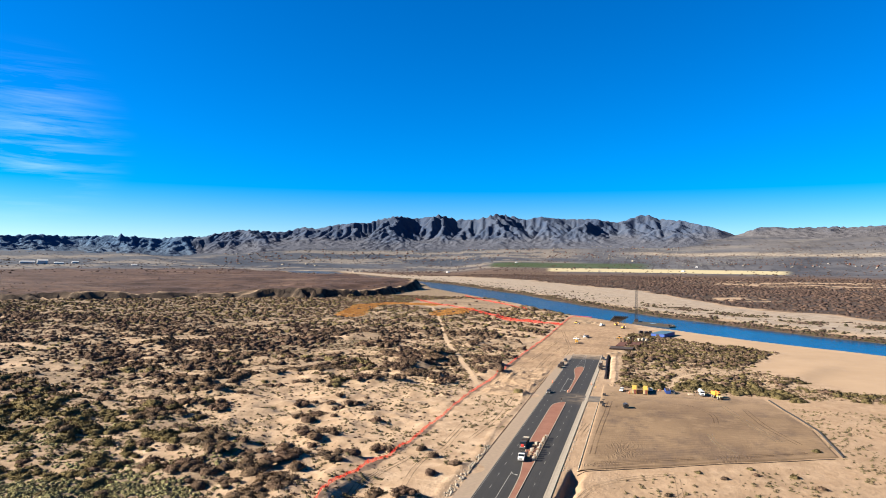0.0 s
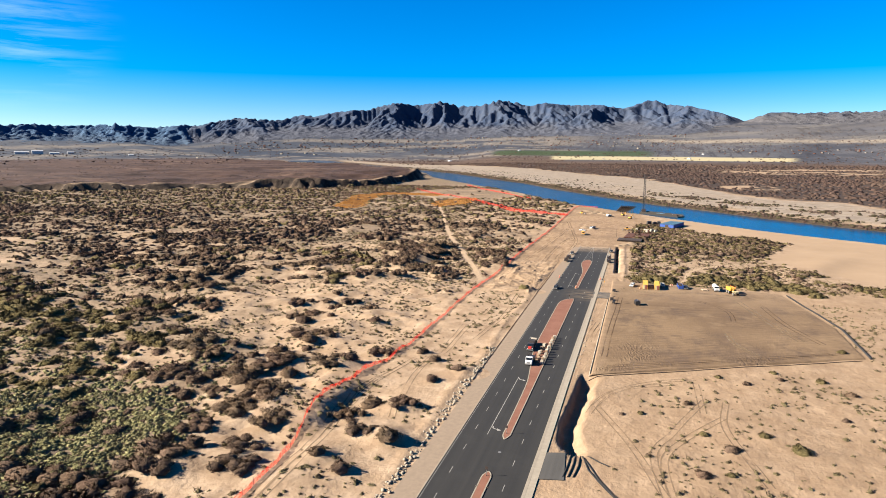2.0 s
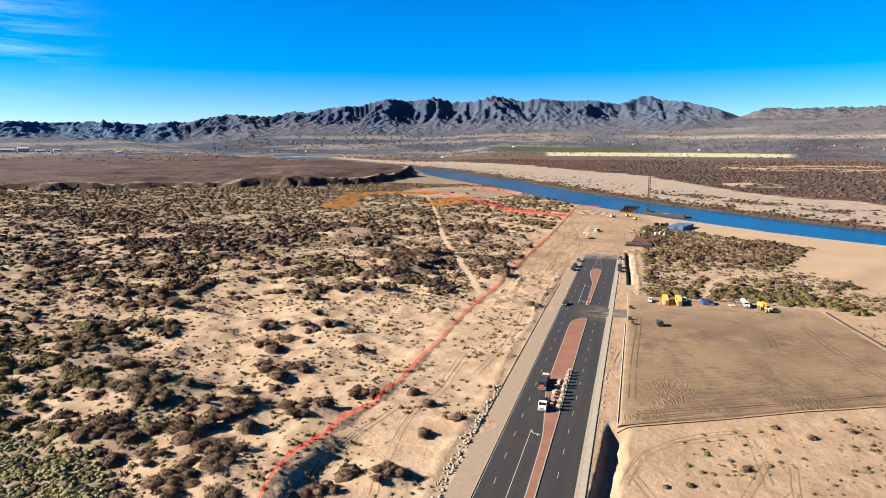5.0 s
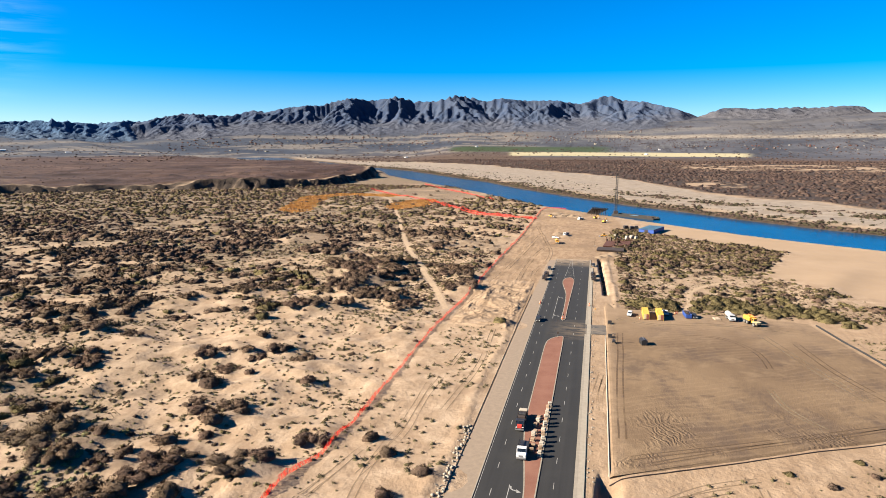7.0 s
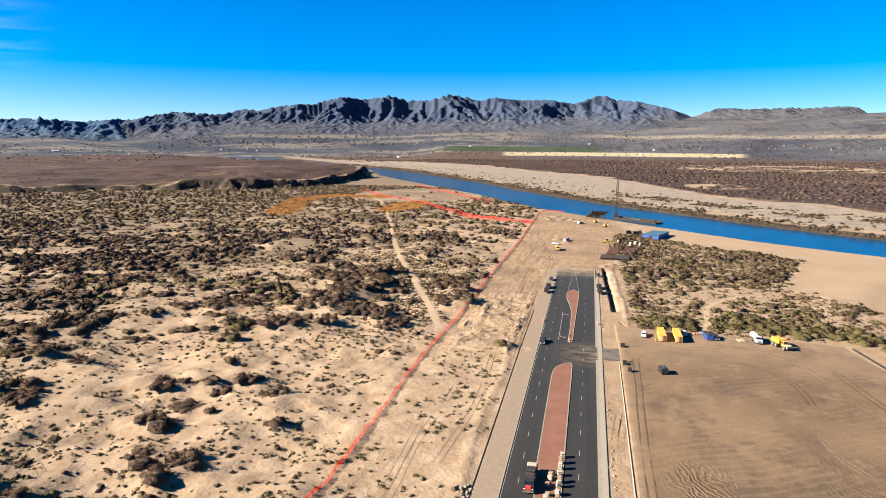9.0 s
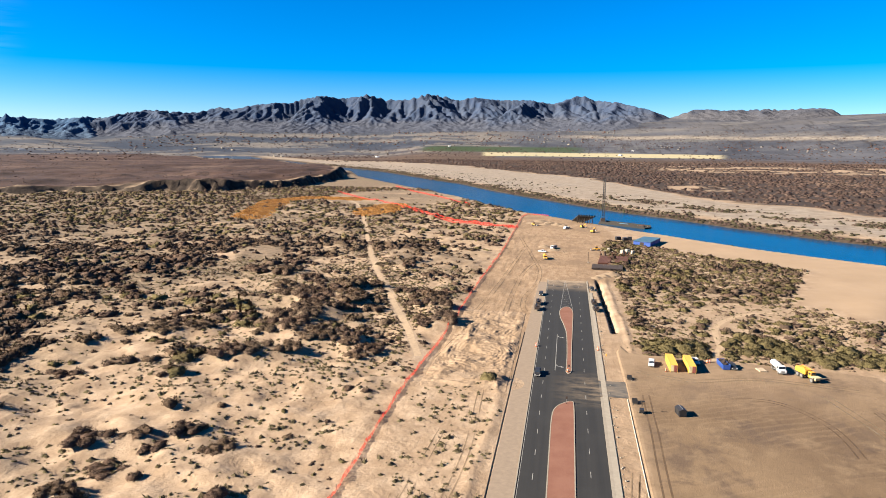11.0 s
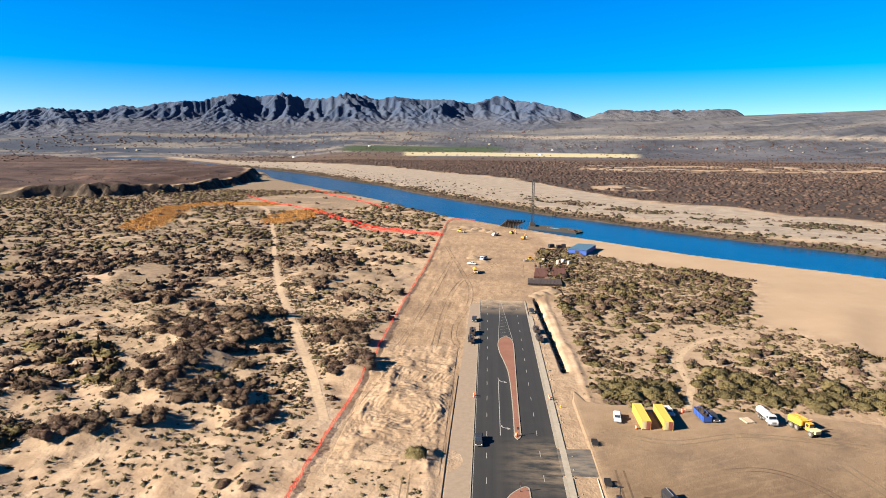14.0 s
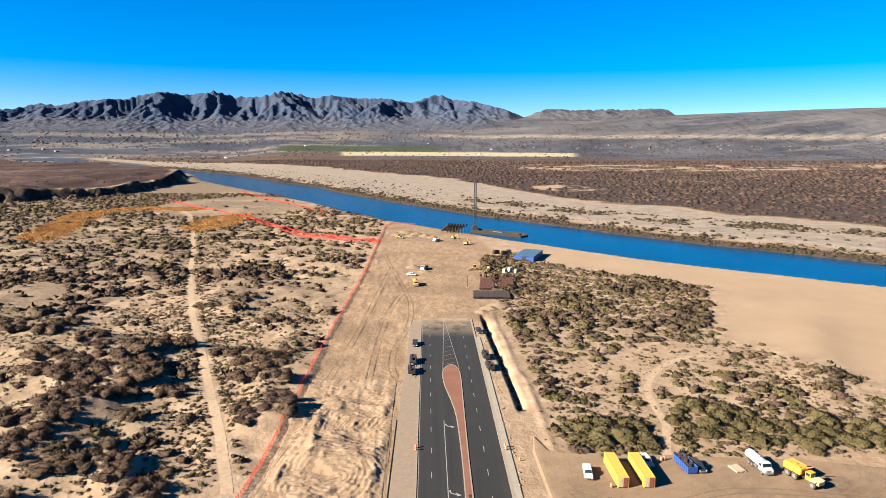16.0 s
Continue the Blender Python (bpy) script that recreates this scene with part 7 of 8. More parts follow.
def site_shed():
    """Long blue site store with a low green-grey roof."""
    ob = thing("site_shed", on_ground(67.5, 652, -22), "blue site shed with a low green-grey roof", "shed")
    hw, hl = 6.4, 14.0
    part("wall", box(-hw, hw, -hl, -hl + 0.2, -0.3, 3.3), M_BLUE, ob, "blue sheet front wall")
    part("wall", box(-hw, hw, hl - 0.2, hl, -0.3, 3.3), M_BLUE, ob)
    for x in (-hw, hw - 0.2):
        part("wall", box(x, x + 0.2, -hl + 0.2, hl - 0.2, -0.3, 3.3), M_BLUE, ob)
    for i in range(10):
        x0 = -hw - 0.3 + i * (2 * hw + 0.6) / 10
        part("roof_panel", box(x0, x0 + (2 * hw + 0.6) / 10 - 0.05, -hl - 0.4, hl + 0.4, 3.3, 3.45 + 0.03 * (i % 2)), M_GREENROOF, ob)
    part("door", box(-1.5, 1.5, -hl - 0.03, -hl + 0.02, 0.0, 2.7), M_DARKRUST, ob)
    return ob


site_shed()


def crane():
    """Lattice mast standing on the work barge."""
    ob = thing("crane", pose(41.5, 800, WATER_Z + 2.0), "tall dark lattice crane mast on a work barge", "crane")
    top, half = 43.0, 1.15
    corners = [(-half, -half), (half, -half), (half, half), (-half, half)]
    for x, y in corners:
        part("chord", rod((x, y, 0), (x * 0.75, y * 0.75, top), 0.25, sides=6), M_BLACK, ob)
    n = 15
    for i in range(n):
        z0, z1 = top * i / n, top * (i + 1) / n
        k0, k1 = 1 - 0.25 * i / n, 1 - 0.25 * (i + 1) / n
        bm = bmesh.new()
        for j in range(4):
            a, b = corners[j], corners[(j + 1) % 4]
            if i % 2:
                a, b = b, a
            add_rod(bm, (a[0] * k0, a[1] * k0, z0), (b[0] * k1, b[1] * k1, z1), 0.14, sides=5)
            add_rod(bm, (corners[j][0] * k1, corners[j][1] * k1, z1), (corners[(j + 1) % 4][0] * k1, corners[(j + 1) % 4][1] * k1, z1), 0.11, sides=5)
        part("lattice_bay", bm, M_BLACK, ob)
    part("head", box(-0.9, 0.9, -1.6, 1.6, top - 0.4, top + 0.8, bevel=0.1), M_DARKRUST, ob)
    part("house", box(-2.4, 2.4, -1.5, 6.0, -0.9, 2.6, bevel=0.15), M_DARKRUST, ob)
    part("counterweight", box(-2.2, 2.2, 5.0, 7.2, -0.6, 2.0, bevel=0.2), M_BLACK, ob)
    for x in (-2.2, 2.2):
        part("track", box(x - 0.5, x + 0.5, -3.5, 4.5, -1.0, 0.1, bevel=0.3), M_BLACK, ob)
    return ob


crane()


M_TAR = paint("tarred_black_steel", (0.012, 0.011, 0.011), 0.9, wear=0.12)


def barge():
    ob = thing("barge", pose(61, 783, WATER_Z, 0, 0, -38), "dark steel work barge moored at the bank", "barge")
    bm = bmesh.new()
    side = [(-26, 0.2), (-24.5, -0.8), (24.5, -0.8), (26, 0.2), (26, 1.0), (-26, 1.0)]
    rings = [[bm.verts.new((x, y, z)) for x, z in side] for y in (-6, 6)]
    for i in range(len(side)):
        j = (i + 1) % len(side)
        bm.faces.new((rings[0][i], rings[0][j], rings[1][j], rings[1][i]))
    bm.faces.new(rings[0]), bm.faces.new(rings[1])
    bmesh.ops.recalc_face_normals(bm, faces=bm.faces)
    part("hull", bm, M_TAR, ob)
    for y in (-5.7, 5.7):
        part("bulwark", box(-25, 25, y - 0.12, y + 0.12, 1.0, 2.6), M_TAR, ob)
    part("deck_house", box(-4, 6, -3.5, -1.0, 1.0, 2.6, bevel=0.1), M_GREENROOF, ob)
    part("deck_plate", box(-14, -6, -5, 1, 1.0, 1.25, bevel=0.05), M_SACK, ob)
    part("winch", box(17, 21, -2, 2, 1.0, 2.4, bevel=0.2), M_RUST, ob)
    for x in (-22, -11, 11, 22):
        for y in (-5.2, 5.2):
            part("bollard", rod((x, y, 1.0), (x, y, 1.7), 0.22), M_STEEL, ob)
    return ob


barge()


def leaning_pipe(x, y, turn):
    ob = thing("steel_pile", on_ground(x, y, turn), "dark steel pipe pile leaning on a timber rack", "steel pile", "leaning piles")
    part("pipe", rod((0, 10, 0.3), (0, -7, 7.6), 0.8, sides=12), M_BLACK, ob)
    part("collar", rod((0, -6.3, 7.3), (0, -7.1, 7.64), 0.95, sides=12), M_BLACK, ob)
    part("prop", box(-0.3, 0.3, -4.0, -3.4, 0, 5.4), M_DARKRUST, ob)
    return ob


lp = leaning_pipe(15, 779, 20)
for i in range(1, 7):
    copy_thing(lp, on_ground(15 + 2.1 * i, 779 - 1.2 * i, 20 + 3 * i))


def sheet_stack(x, y, w, l, n, label, material, high=0.16, turn=0.0):
    ob = thing("steel_stack", on_ground(x, y, turn), label, "steel stack", "stacks of steel")
    for i in (-l * 0.35, l * 0.35):
        part("bearer", box(-w / 2, w / 2, i - 0.12, i + 0.12, 0, 0.2), M_TIMBER, ob)
    cols = max(3, int(w / 0.75))
    for c in range(cols):
        x0 = -w / 2 + c * w / cols
        for k in range(n):
            j = RNG.uniform(-0.25, 0.25)
            part("steel_sheet", box(x0 + 0.04, x0 + w / cols - 0.04, -l / 2 + j, l / 2 + j, 0.2 + k * high, 0.2 + (k + 0.85) * high, bevel=0.02), material, ob)
    return ob


sheet_stack(31.8, 568, 8.2, 27, 5, "rusty brown sheet piles stacked on bearers", M_RUST, 0.2, -6)
sheet_stack(42.5, 571, 8.0, 24, 5, "rusty brown sheet piles stacked on bearers", M_RUST, 0.2, -6)
sheet_stack(31.5, 541, 18.5, 14, 4, "dark steel beams stacked in a long row", M_DARKRUST, 0.28, -4)


def rack_post(x, y, h):
    ob = thing("rack_post", on_ground(x, y), "rusty upright post with a pale cap behind the sheet piles", "post", "rack posts")
    part("shaft", box(-0.22, 0.22, -0.22, 0.22, -0.3, h, bevel=0.03), M_RUST, ob)
    part("cap", box(-0.32, 0.32, -0.32, 0.32, h, h + 0.35, bevel=0.05), M_SACK, ob)


for i in range(10):
    rack_post(29 + 2.1 * i + RNG.uniform(-0.5, 0.5), 582.5 + RNG.uniform(-1.5, 2.5), RNG.uniform(2.6, 4.6))


def drum_cluster():
    ob = thing("steel_drum", on_ground(30, 590), "dark steel drum standing on graded sand", "steel drum", "steel drums")
    part("barrel", rod((0, 0, 0), (0, 0, 1.3), 0.6, sides=14), M_DARKRUST, ob)
    for z in (0.4, 0.85):
        part("hoop", rod((0, 0, z), (0, 0, z + 0.07), 0.64, sides=14), M_BLACK, ob)
    for x, y in ((33, 588), (36, 592), (38.5, 589), (41, 594), (43.5, 590), (46, 595), (34, 598), (38, 602), (48, 588), (50, 592)):
        copy_thing(ob, on_ground(x + RNG.uniform(-1, 1), y))


drum_cluster()


def crate_pile(x, y, s, label, material):
    ob = thing("crate_stack", on_ground(x, y, RNG.uniform(0, 90)), label, "crates", "crates at the works")
    for i in range(3):
        part("crate", box(-s + i * 0.15, s - i * 0.2, -s * 0.7, s * 0.7, i * 0.9, i * 0.9 + 0.88, bevel=0.04), material, ob)
    return ob


for x, y, s in ((45, 600, 1.4), (49, 604, 1.6), (36, 607, 1.2), (52, 598, 1.3)):
    crate_pile(x, y, s, "pale crates stacked near the steel", M_SACK)
for x, y, s in ((47, 668, 2.2), (52, 664, 2.0), (56, 669, 1.8)):
    crate_pile(x, y, s, "dark crates stacked beside the blue shed", M_BLACK)


def marker_post():
    ob = thing("marker_post", on_ground(20.5, 560), "tall thin steel post standing on graded sand", "post")
    part("shaft", rod((0, 0, -0.3), (0, 0, 7.0), 0.12, sides=8), M_DARKRUST, ob)
    part("base", box(-0.7, 0.7, -0.7, 0.7, -0.1, 0.35, bevel=0.05), M_CONCRETE, ob)


marker_post()

# lumber beside the tank truck, black silt tube along the lot
sheet_stack(73.0, 361.5, 2.6, 3.4, 3, "weathered timber stacked on the dirt lot", M_TIMBER, 0.25, 12)


def silt_tube(points, r, material, label):
    ob = thing("silt_sock", Matrix(), label, "erosion barrier", "erosion barriers")
    pts = along(points, 3.0)
    for a, b in zip(pts, pts[1:]):
        za, zb = ground_at(a.x, a.y), ground_at(b.x, b.y)
        part("tube", rod((a.x, a.y, za + r * 0.7), (b.x, b.y, zb + r * 0.7), r, sides=8), material, ob)
    return ob


M_GEOTEXTILE = paint("black_geotextile", (0.014, 0.013, 0.013), 0.95, wear=0.06)
silt_tube([(120.2, 259), (121.0, 300), (111.5, 362)], 0.36, M_GEOTEXTILE, "black erosion tube along the lot edge")
silt_tube([(25.6, 212), (25.8, 326)], 0.16, M_SACK, "pale straw wattle along the lot edge")
silt_tube([(-9.75, 196), (-9.8, 260), (-9.9, 330), (-9.6, 392)], 0.10, M_DARKRUST, "dark drip line beside the gravel shoulder")
silt_tube([(25.6, 209.8), (53.8, 224.6), (74.5, 235.6), (96.5, 246), (118, 256.6)], 0.14, M_DARKRUST, "dark wattle along the lot edge")


for line in ([(25.9, 153), (25.7, 147), (25.2, 140.6)], [(27.0, 153.6), (26.9, 147), (26.2, 140.0)], [(28.1, 153.8), (28.2, 147), (27.2, 139.6)],
             [(27.4, 155.6), (30.6, 148.6), (33.0, 142.5), (36.5, 136.5), (42, 131)], [(28.4, 155.4), (32.4, 151.2), (36.2, 148.6)], [(29.0, 152), (30.6, 146), (34.5, 139), (38.5, 133)]):
    silt_tube(line, 0.17, M_GEOTEXTILE, "black silt sock laid on sand beside the apron")


def keep_right_sign(x, y):
    ob = thing("road_sign", pose(x, y, 0.25), "slim road sign on a post at the median nose", "road sign", "median signs")
    part("post", rod((0, 0, -0.02), (0, 0, 2.2), 0.045, sides=6), M_STEEL, ob)
    part("plate", box(-0.3, 0.3, -0.05, -0.03, 1.5, 2.25, bevel=0.01), M_DARKRUST, ob)
    part("collar", rod((0, 0, 0), (0, 0, 0.25), 0.08, sides=8), M_DARKRUST, ob)


for x, y in ((8.6, 159.6), (8.6, 136.4), (8.3, 347.4), (7.6, 318.6)):
    keep_right_sign(x, y)


def spoil_heap(x, y, r, h, seed):
    g = np.random.RandomState(seed)
    n, m = 9, 20
    verts = []
    for i in range(n + 1):
        k = i / n
        for j in range(m):
            a = j / m * 2 * np.pi
            rr = r * k * (0.85 + 0.3 * g.rand())
            verts.append((x + rr * np.cos(a), y + rr * np.sin(a), 0))
    v = np.array(verts)
    d = np.hypot(v[:, 0] - x, v[:, 1] - y) / r
    v[:, 2] = land(v[:, 0], v[:, 1]) + h * np.clip(1 - d, 0, 1) ** 0.8 * (0.7 + 0.6 * fbm(v[:, 0] / 1.5, v[:, 1] / 1.5, 3)) - 0.15
    f = [(i * m + j, i * m + (j + 1) % m, (i + 1) * m + (j + 1) % m, (i + 1) * m + j) for i in range(n) for j in range(m)]
    me = quad_mesh("spoil_heap", v, np.array(f), M_SPOIL)
    return tagged(new("spoil_heap", me), "heap of loose tan spoil at the works", "spoil heap", "spoil heaps")



for i, (x, y, r, h) in enumerate(((-20, 775, 9, 2.2), (-10, 765, 6, 2.0), (-3, 752, 6, 2.4), (3, 745, 5, 2.0), (-14, 752, 6, 1.6), (-26, 760, 7, 1.6), (28, 515, 5, 1.6), (33, 520, 6, 2.0), (24, 509, 4, 1.3), (40, 512, 6, 1.4), (-3, 603, 5, 1.5), (-10, 618, 5, 1.6))):
    spoil_heap(x, y, r, h, 300 + i)

# dark growth in the drain beside the road
for i in range(34):
    y = 398 + i * 3.0 + RNG.uniform(-1, 1)
    plant("shrub", SHRUB_MESHES[i % 5], 22.7 + 2.6 * float(smooth(500, 395, y)) + RNG.uniform(0.6, 2.2), y, RNG.uniform(0.8, 1.5), "dark low shrub growing along the road drain", "shrub", "drain shrubs")


# ---- far side of the valley ----
def far_house(x, y, w, l, h, colour, label="small pale house far across the valley"):
    z = ground_at(x, y)
    ob = thing("house", pose(x, y, z, 0, 0, RNG.uniform(-35, 0) if l < 21 else -38), label, "house" if l < 21 else "shed", "far houses" if l < 21 else "far sheds")
    part("wall", box(-w / 2, w / 2, -l / 2, l / 2, -1, h), colour, ob)
    bm = bmesh.new()
    a = [bm.verts.new(v) for v in ((-w / 2 - 0.5, -l / 2 - 0.5, h), (w / 2 + 0.5, -l / 2 - 0.5, h), (w / 2 + 0.5, l / 2 + 0.5, h), (-w / 2 - 0.5, l / 2 + 0.5, h))]
    r = [bm.verts.new(v) for v in ((0, -l / 2, h + w * 0.22), (0, l / 2, h + w * 0.22))]
    bm.faces.new((a[0], a[1], r[0])), bm.faces.new((a[1], a[2], r[1], r[0])), bm.faces.new((a[2], a[3], r[1])), bm.faces.new((a[3], a[0], r[0], r[1])), bm.faces.new(a)
    bmesh.ops.recalc_face_normals(bm, faces=bm.faces)
    part("roof", bm, colour, ob)
    part("door", box(-0.6, 0.6, -l / 2 - 0.05, -l / 2, 0, 2.1), M_DARKRUST, ob)
    return ob


for i in range(12):
    a = radians(RNG.uniform(-48, 32))
    r = RNG.uniform(2900, 3700)
    far_house(10 + r * math.sin(a), 110 + r * math.cos(a), RNG.uniform(7, 12), RNG.uniform(10, 20), RNG.uniform(3, 4.5), M_WHITE if i % 3 == 0 else M_SACK)
# a white works and its sheds at the valley's west end
for az, r, w, l, h in ((-49.4, 3620, 46, 22, 15), (-50.4, 3640, 60, 20, 7), (-48.3, 3610, 40, 16, 6), (-47.2, 3650, 30, 14, 5), (-43.0, 3560, 26, 12, 5)):
    far_house(10 + r * math.sin(radians(az)), 110 + r * math.cos(radians(az)), l, w, h, M_WHITE, "long white shed of a works far across the valley")



def far_settlement(n, tone, seed, label):
    """Hundreds of small gabled houses scattered over the slopes under the range."""
    g = np.random.RandomState(seed)
    a = np.radians(np.where(g.rand(n) < 0.85, g.uniform(-36, 4, n), g.uniform(4, 30, n)))
    r = np.where(a < radians(4), 3700 + 380 * g.rand(n), 3470 + 170 * g.rand(n))
    x, y = 10 + r * np.sin(a), 110 + r * np.cos(a)
    m = g.rand(n) < 0.25 + 0.75 * smooth(0.44, 0.56, fbm(x / 160, y / 60, 3))
    x, y = x[m], y[m]
    z = sheet_height(x, y)
    gable = np.array([(-1, -1, -0.4), (1, -1, -0.4), (1, 1, -0.4), (-1, 1, -0.4), (-1, -1, 1), (1, -1, 1), (1, 1, 1), (-1, 1, 1), (0, -1, 1.5), (0, 1, 1.5)], float)
    faces = np.array([(0, 1, 5, 4), (1, 2, 6, 5), (2, 3, 7, 6), (3, 0, 4, 7), (4, 5, 8, 8), (6, 7, 9, 9), (5, 6, 9, 8), (7, 4, 8, 9)])
    verts, quads = [], []
    for i in range(len(x)):
        w, l, h, t = g.uniform(2.4, 4), g.uniform(3, 6), g.uniform(2.2, 3.2), g.uniform(-0.8, 0.8)
        v = gable * np.array((w, l, h))
        verts.append(np.stack([v[:, 0] * np.cos(t) - v[:, 1] * np.sin(t) + x[i], v[:, 0] * np.sin(t) + v[:, 1] * np.cos(t) + y[i], v[:, 2] + z[i]], -1))
        quads.append(faces + 10 * i)
    quads = np.concatenate(quads)
    tri = quads[:, 2] == quads[:, 3]
    me = mesh_of("settlement", np.concatenate(verts).tolist(), [tuple(q[:3]) if t else tuple(q) for q, t in zip(quads.tolist(), tri)], tone)
    tagged(new("settlement", me), label, "houses", kind="stuff")


M_FAR_WALL = paint("dusty_far_walls", (0.115, 0.108, 0.102), 0.8, wear=0.5)
far_settlement(620, M_FAR_WALL, 81, "pale houses of a settlement far under the range")
far_settlement(420, M_RUST, 82, "brown-roofed houses of a settlement far under the range")


# broken rock tipped along the shoulder
def rubble():
    g = np.random.RandomState(33)
    n = 900
    y = g.uniform(60, 232, n)
    x = -10.6 + 0.8 * g.randn(n) - 0.4 * np.sin(y / 9)
    east = g.rand(n) < 0.22
    y = np.where(east, 205 + 260 * g.rand(n), y)
    x = np.where(east, 21.0 + 0.5 * g.randn(n), x)
    m = (x < -9.7) | (x > 20)
    x, y = x[m], y[m]
    z = land(x, y)
    cube = np.array([(a, b2, c) for c in (-1, 1) for a, b2 in ((-1, -1), (1, -1), (1, 1), (-1, 1))], float)
    faces = np.array([(0, 3, 2, 1), (4, 5, 6, 7), (0, 1, 5, 4), (1, 2, 6, 5), (2, 3, 7, 6), (3, 0, 4, 7)])
    verts, quads = [], []
    for i in range(len(x)):
        s = (0.10 + 0.28 * g.rand() ** 2) * (0.6 if x[i] > 0 else 1.0)
        v = cube * (0.7 + 0.6 * g.rand(8, 3)) * s * np.array([1, 1, 0.7])
        a = g.rand() * 6.28
        v = np.stack([v[:, 0] * np.cos(a) - v[:, 1] * np.sin(a) + x[i], v[:, 0] * np.sin(a) + v[:, 1] * np.cos(a) + y[i], v[:, 2] + z[i] + s * 0.4], -1)
        verts.append(v)
        quads.append(faces + 8 * i)
    me = quad_mesh("rubble", np.concatenate(verts), np.concatenate(quads), M_CONCRETE)
    tagged(new("rubble", me), "pale broken rock tipped along the gravel shoulder", "rubble", kind="stuff")


rubble()


# ---- wheel and dozer tracks pressed into sand and dirt ----
def track_material(name, tone, lo, hi):
    k = Nodes(name)
    k.done(k.mix(k.ramp(k.noise(0.8, 5), 0.35, 0.7), tone, tuple(v * 0.72 for v in tone)), rough=0.95, spec=0.08)
    clear = k.n.new("ShaderNodeBsdfTransparent")
    mix = k.n.new("ShaderNodeMixShader")
    k.l.new(k.ramp(k.noise(0.045, 6, 0.6), lo + 0.05, hi + 0.05), mix.inputs[0])
    k.l.new(k.bsdf.outputs[0], mix.inputs[1])
    k.l.new(clear.outputs[0], mix.inputs[2])
    k.l.new(mix.outputs[0], k.n["Material Output"].inputs["Surface"])
    return k.mat


M_TRACK_SAND = track_material("pressed_sand_track", (0.162, 0.110, 0.067), 0.30, 0.58)
M_TRACK_DIRT = track_material("dark_damp_dirt_track", (0.088, 0.057, 0.035), 0.30, 0.58)
M_TRACK_PALE = track_material("pale_scraped_dirt_track", (0.165, 0.119, 0.073), 0.30, 0.58)


def bend(points, step=1.5):
    """A smooth line through a few points."""
    p = np.array([points[0]] + list(points) + [points[-1]], float)
    out = []
    for i in range(1, len(p) - 2):
        n = max(2, int(np.hypot(*(p[i + 1] - p[i])) / step))
        t = np.linspace(0, 1, n, endpoint=False)[:, None]
        out.append(0.5 * (2 * p[i] + (p[i + 1] - p[i - 1]) * t + (2 * p[i - 1] - 5 * p[i] + 4 * p[i + 1] - p[i + 2]) * t ** 2
                          + (3 * p[i] - p[i - 1] - 3 * p[i + 1] + p[i + 2]) * t ** 3))
    return np.concatenate(out + [p[-1:]])


def wheel_track(points, material, gauge=2.0, width=0.5, lanes=2, flat=None, rise=0.05):
    line = bend(points)
    d = np.gradient(line, axis=0)
    d = d / (np.linalg.norm(d, axis=1, keepdims=True) + 1e-9)
    n = np.stack([-d[:, 1], d[:, 0]], -1)
    verts, quads, m = [], [], len(line)
    for k in range(lanes):
        shift = (k - (lanes - 1) / 2) * gauge + 0.7 * (fbm(np.arange(m) / 14.0, np.zeros(m) + (k // 2) * 3 + points[0][0], 2) - 0.5)
        lo, hi = line + n * (shift - width / 2)[:, None], line + n * (shift + width / 2)[:, None]
        i = np.arange(m - 1) + k * 2 * m
        verts += [lo, hi]
        quads.append(np.stack([i, i + 1, i + m + 1, i + m], -1))
    flat_xy, quads = np.concatenate(verts), np.concatenate(quads)
    z = np.full(len(flat_xy), flat) if flat is not None else sheet_height(flat_xy[:, 0], flat_xy[:, 1]) + rise
    verts = np.concatenate([flat_xy, z[:, None]], 1)
    me = quad_mesh("tyre_track", np.array(verts), np.array(quads), material)
    return tagged(new("tyre_track", me), "faint wheel tracks pressed into the bare ground", "tyre track", kind="structure")


bed = wheel_track([(-45.2, 353)] + TRAIL[2:], track_material("trodden_pale_sand", (0.262, 0.188, 0.120), 0.95, 1.0), gauge=0.0, width=2.8, lanes=1, rise=0.05)
spur = wheel_track(EAST_TRACK, bed.data.materials[0], gauge=0.0, width=2.4, lanes=1, rise=0.03)
spur.name = "trail"
tagged(spur, "narrow sandy track winding into the thicket", "trail")
bed.name = "trail"
tagged(bed, "narrow trodden trail of pale sand through scrub", "trail")
PAD_TOP = 0.386
for pts in ([(28, 180), (30.6, 193), (35.4, 201.5), (45, 211), (58.7, 218)], [(29, 186), (33, 197), (40, 205), (52, 212)], [(30, 186), (32.8, 179.4), (37.5, 168.5), (41.5, 157.5), (47, 140), (58, 112)],
            [(60, 200), (50.4, 174.1), (46.4, 164.9), (45.1, 157.2), (47, 142), (52, 118)], [(64, 188), (54, 172), (48, 158), (49, 140)], [(59, 189.5), (58.4, 214)], [(66, 200), (64, 180), (70, 150)],
            [(-29.3, 259.9), (-28.7, 231), (-29.9, 210.5), (-28.4, 187.3), (-24, 160)], [(-25, 300), (-27.5, 250), (-27, 220), (-31, 200)],
            [(-34, 216), (-38.5, 190), (-39.5, 168), (-36.5, 146), (-34.5, 126), (-35.5, 104)], [(-37, 200), (-41, 176), (-38.5, 150), (-36.5, 130), (-37, 108)],
            [(-136.6, 236.3), (-123.1, 225.4), (-107, 213.9)], [(-20, 240), (-17, 280), (-19, 330)], [(24, 280), (22.3, 264), (22.5, 250)], [(25.3, 276), (23.8, 263), (23.6, 252)]):
    wheel_track(pts, M_TRACK_SAND, gauge=1.7, width=0.34, rise=0.05)
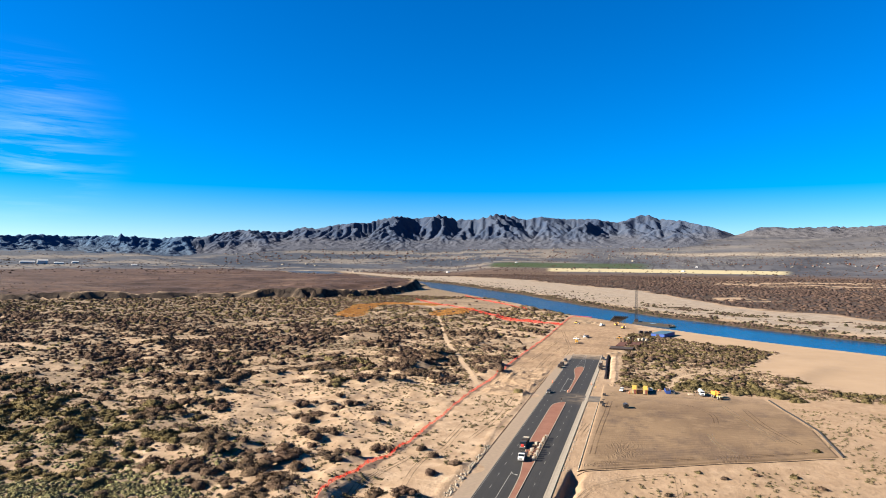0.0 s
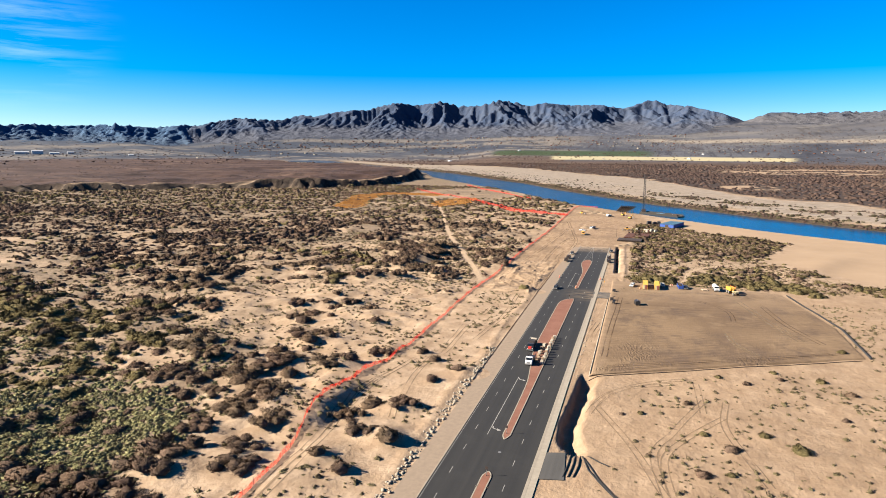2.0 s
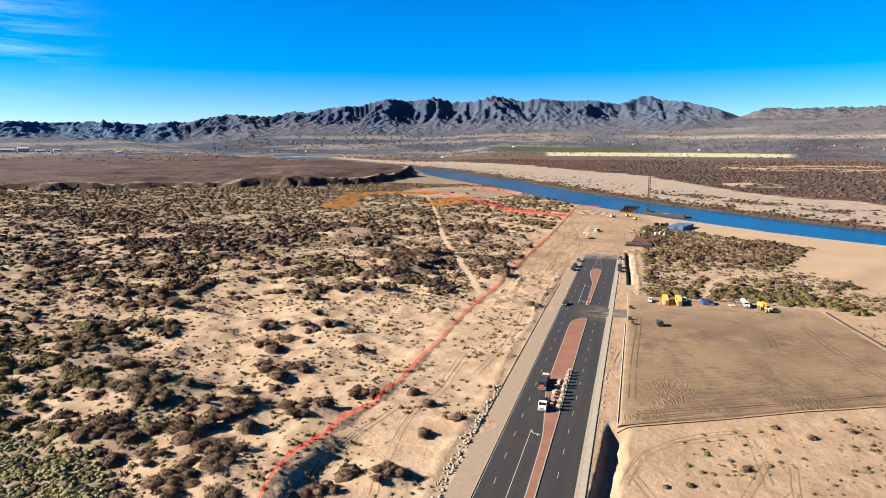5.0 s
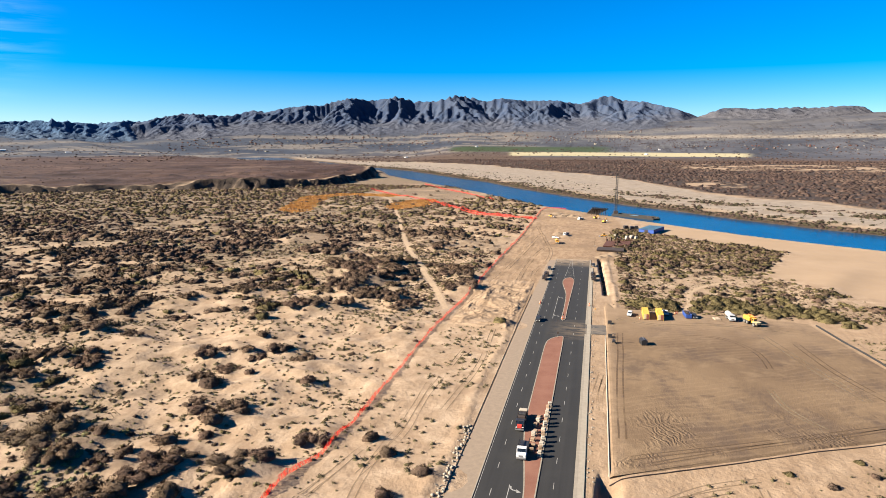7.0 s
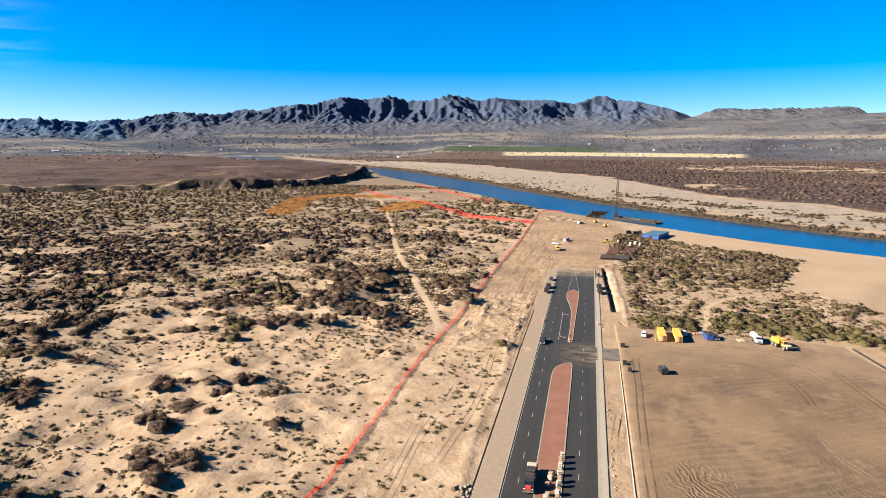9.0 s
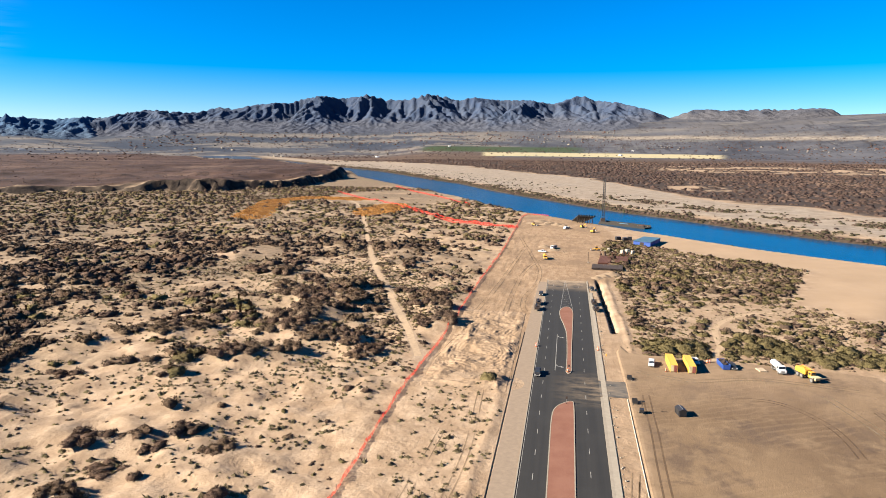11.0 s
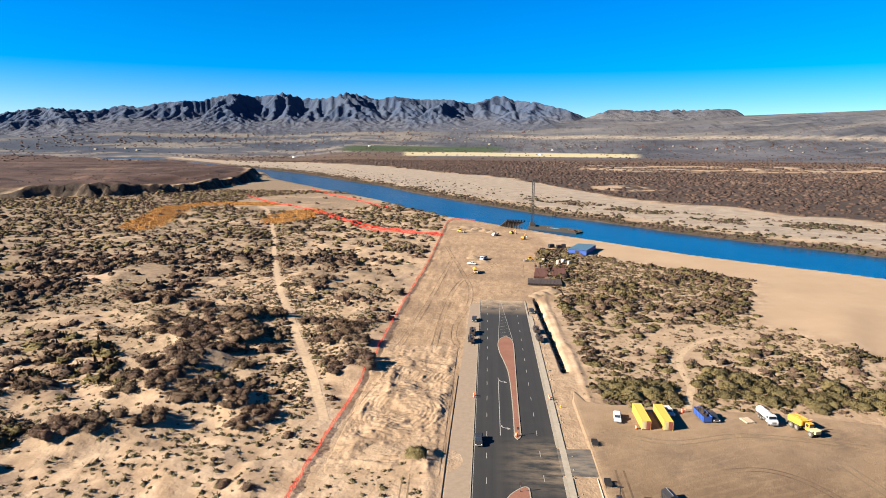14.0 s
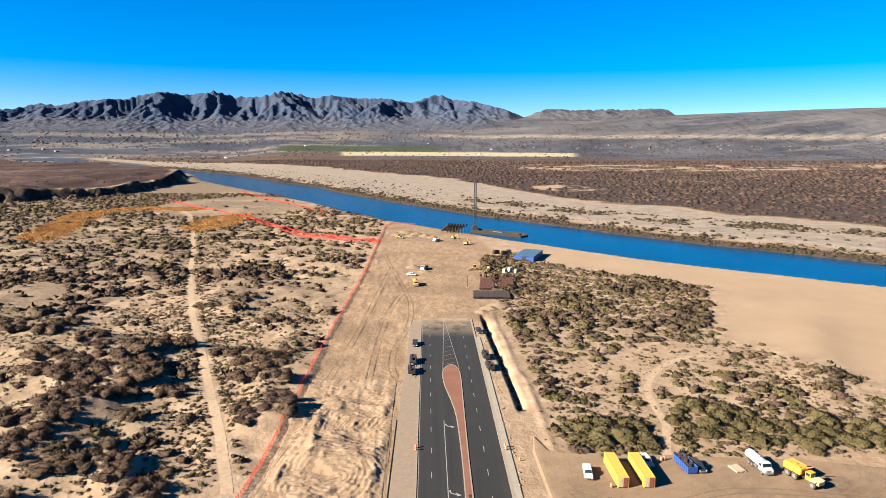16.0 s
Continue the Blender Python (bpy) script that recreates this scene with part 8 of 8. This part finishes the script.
for pts, gauge, lanes in (([(31.5, 330), (30.8, 300), (29.6, 270), (29.1, 232)], 1.9, 2), ([(56, 331), (66, 333), (74, 328), (79.3, 315), (79.5, 298)], 1.8, 2),
                           ([(96, 330), (100, 300), (108, 272)], 2.2, 2), ([(31, 222), (50, 231), (74, 243), (108, 260)], 1.6, 2), ([(34, 219), (58, 233), (84, 246), (112, 262)], 1.2, 2)):
    wheel_track(pts, M_TRACK_DIRT, gauge=gauge, width=0.5, lanes=lanes, flat=PAD_TOP)
for pts, gauge, lanes in (([(74.8, 278), (76.1, 262), (82, 250)], 1.5, 2), ([(86, 340), (92, 310), (101, 274)], 2.4, 2), ([(31, 352), (48, 346), (70, 352), (98, 347)], 2.2, 2)):
    wheel_track(pts, M_TRACK_PALE, gauge=gauge, width=0.6, lanes=lanes, flat=PAD_TOP + 0.004)
for pts in ([(-33.3, 333.8), (-28, 342.7), (-20.9, 352.7), (-18.9, 371.3), (-24.9, 384.9)], [(-38, 352), (-36.2, 370.7), (-32.2, 394)], [(-11.7, 334.5), (-11.6, 361.8), (-11.9, 388.5)], [(-36.7, 340.6), (-30.7, 352.4), (-17.9, 361.6), (-12.4, 376.9)],
            [(-34.1, 415.5), (-29.4, 476), (-23.2, 618.5)], [(-12, 424.8), (-13.7, 448.1), (-9, 521), (-31.4, 665)], [(-16, 356), (-24, 372), (-33, 370), (-36.4, 358)], [(-20, 400), (-20, 470), (-15, 540), (6, 600)]):
    wheel_track(pts, M_TRACK_SAND, gauge=2.1, width=0.45, lanes=2, rise=0.10)


# dozed earth beside the road: windrows and swirling blade marks
def dozed_earth():
    xs, ys = np.arange(-39.0, -10.4, 0.36), np.arange(322.0, 424.0, 0.40)
    X, Y = np.meshgrid(xs, ys)
    warp = 5 * (fbm(X / 11, Y / 11, 3) - 0.5)
    rim = smooth(-39, -36, X) * smooth(-10.4, -13, X) * smooth(322, 330, Y) * smooth(424, 414, Y)
    around = np.hypot(X + 23, (Y - 358) * 0.8) + warp
    sweep = np.hypot(X + 8, Y - 386) + warp
    mask = smooth(392, 378, Y + 8 * (fbm(X / 8, Y / 8, 2) - 0.5))
    phase = np.where(mask > 0.5, around / 1.5, sweep / 1.3) + 0.5 * fbm(X / 3, Y / 3, 2)
    groove = np.abs((phase % 1) - 0.5) * 2
    strength = smooth(0.42, 0.62, fbm(X / 6 + 20, Y / 6, 3))
    lines = np.abs((((X * 0.35 - Y) / 1.7 + 1.6 * fbm(X / 9 + 60, Y / 9, 3)) % 1) - 0.5) * 2
    heap = 1.3 * (ridged((X + warp) / 9, (Y - warp) / 9, 4, 0.55) - 0.33) * smooth(412, 396, Y) + 0.9 * np.exp(-(((X + 27) / 7) ** 2 + ((Y - 372) / 8) ** 2))
    clods = 0.55 * (fbm(X / 1.4, Y / 1.4, 3, 0.65) - 0.5)
    Z = land(X.ravel(), Y.ravel()).reshape(X.shape) + 0.06 + rim * (0.12 + 0.22 * groove * strength + 0.26 * lines * (1 - strength) * smooth(0.4, 0.6, fbm(X / 7, Y / 7 + 30, 3)) + heap + clods) - 0.25 * (rim < 0.02)
    verts = np.stack([X, Y, Z], -1).reshape(-1, 3)
    w = len(xs)
    i = (np.arange(len(ys) - 1)[:, None] * w + np.arange(w - 1)[None, :]).ravel()
    me = quad_mesh("dozed_earth", verts, np.stack([i, i + 1, i + w + 1, i + w], -1), M_GROUND, True)
    layer = me.color_attributes.new("zone", "FLOAT_COLOR", "POINT")
    tone = np.zeros((len(verts), 4), np.float32)
    tone[:, 1] = 0.5
    layer.data.foreach_set("color", tone.ravel())
    me.color_attributes.new("land_use", "FLOAT_COLOR", "POINT").data.foreach_set("color", np.zeros(len(verts) * 4, np.float32))
    return tagged(new("dozed_earth", me), "tan earth churned into windrows by a bulldozer", "earthwork", kind="structure")


dozed_earth()
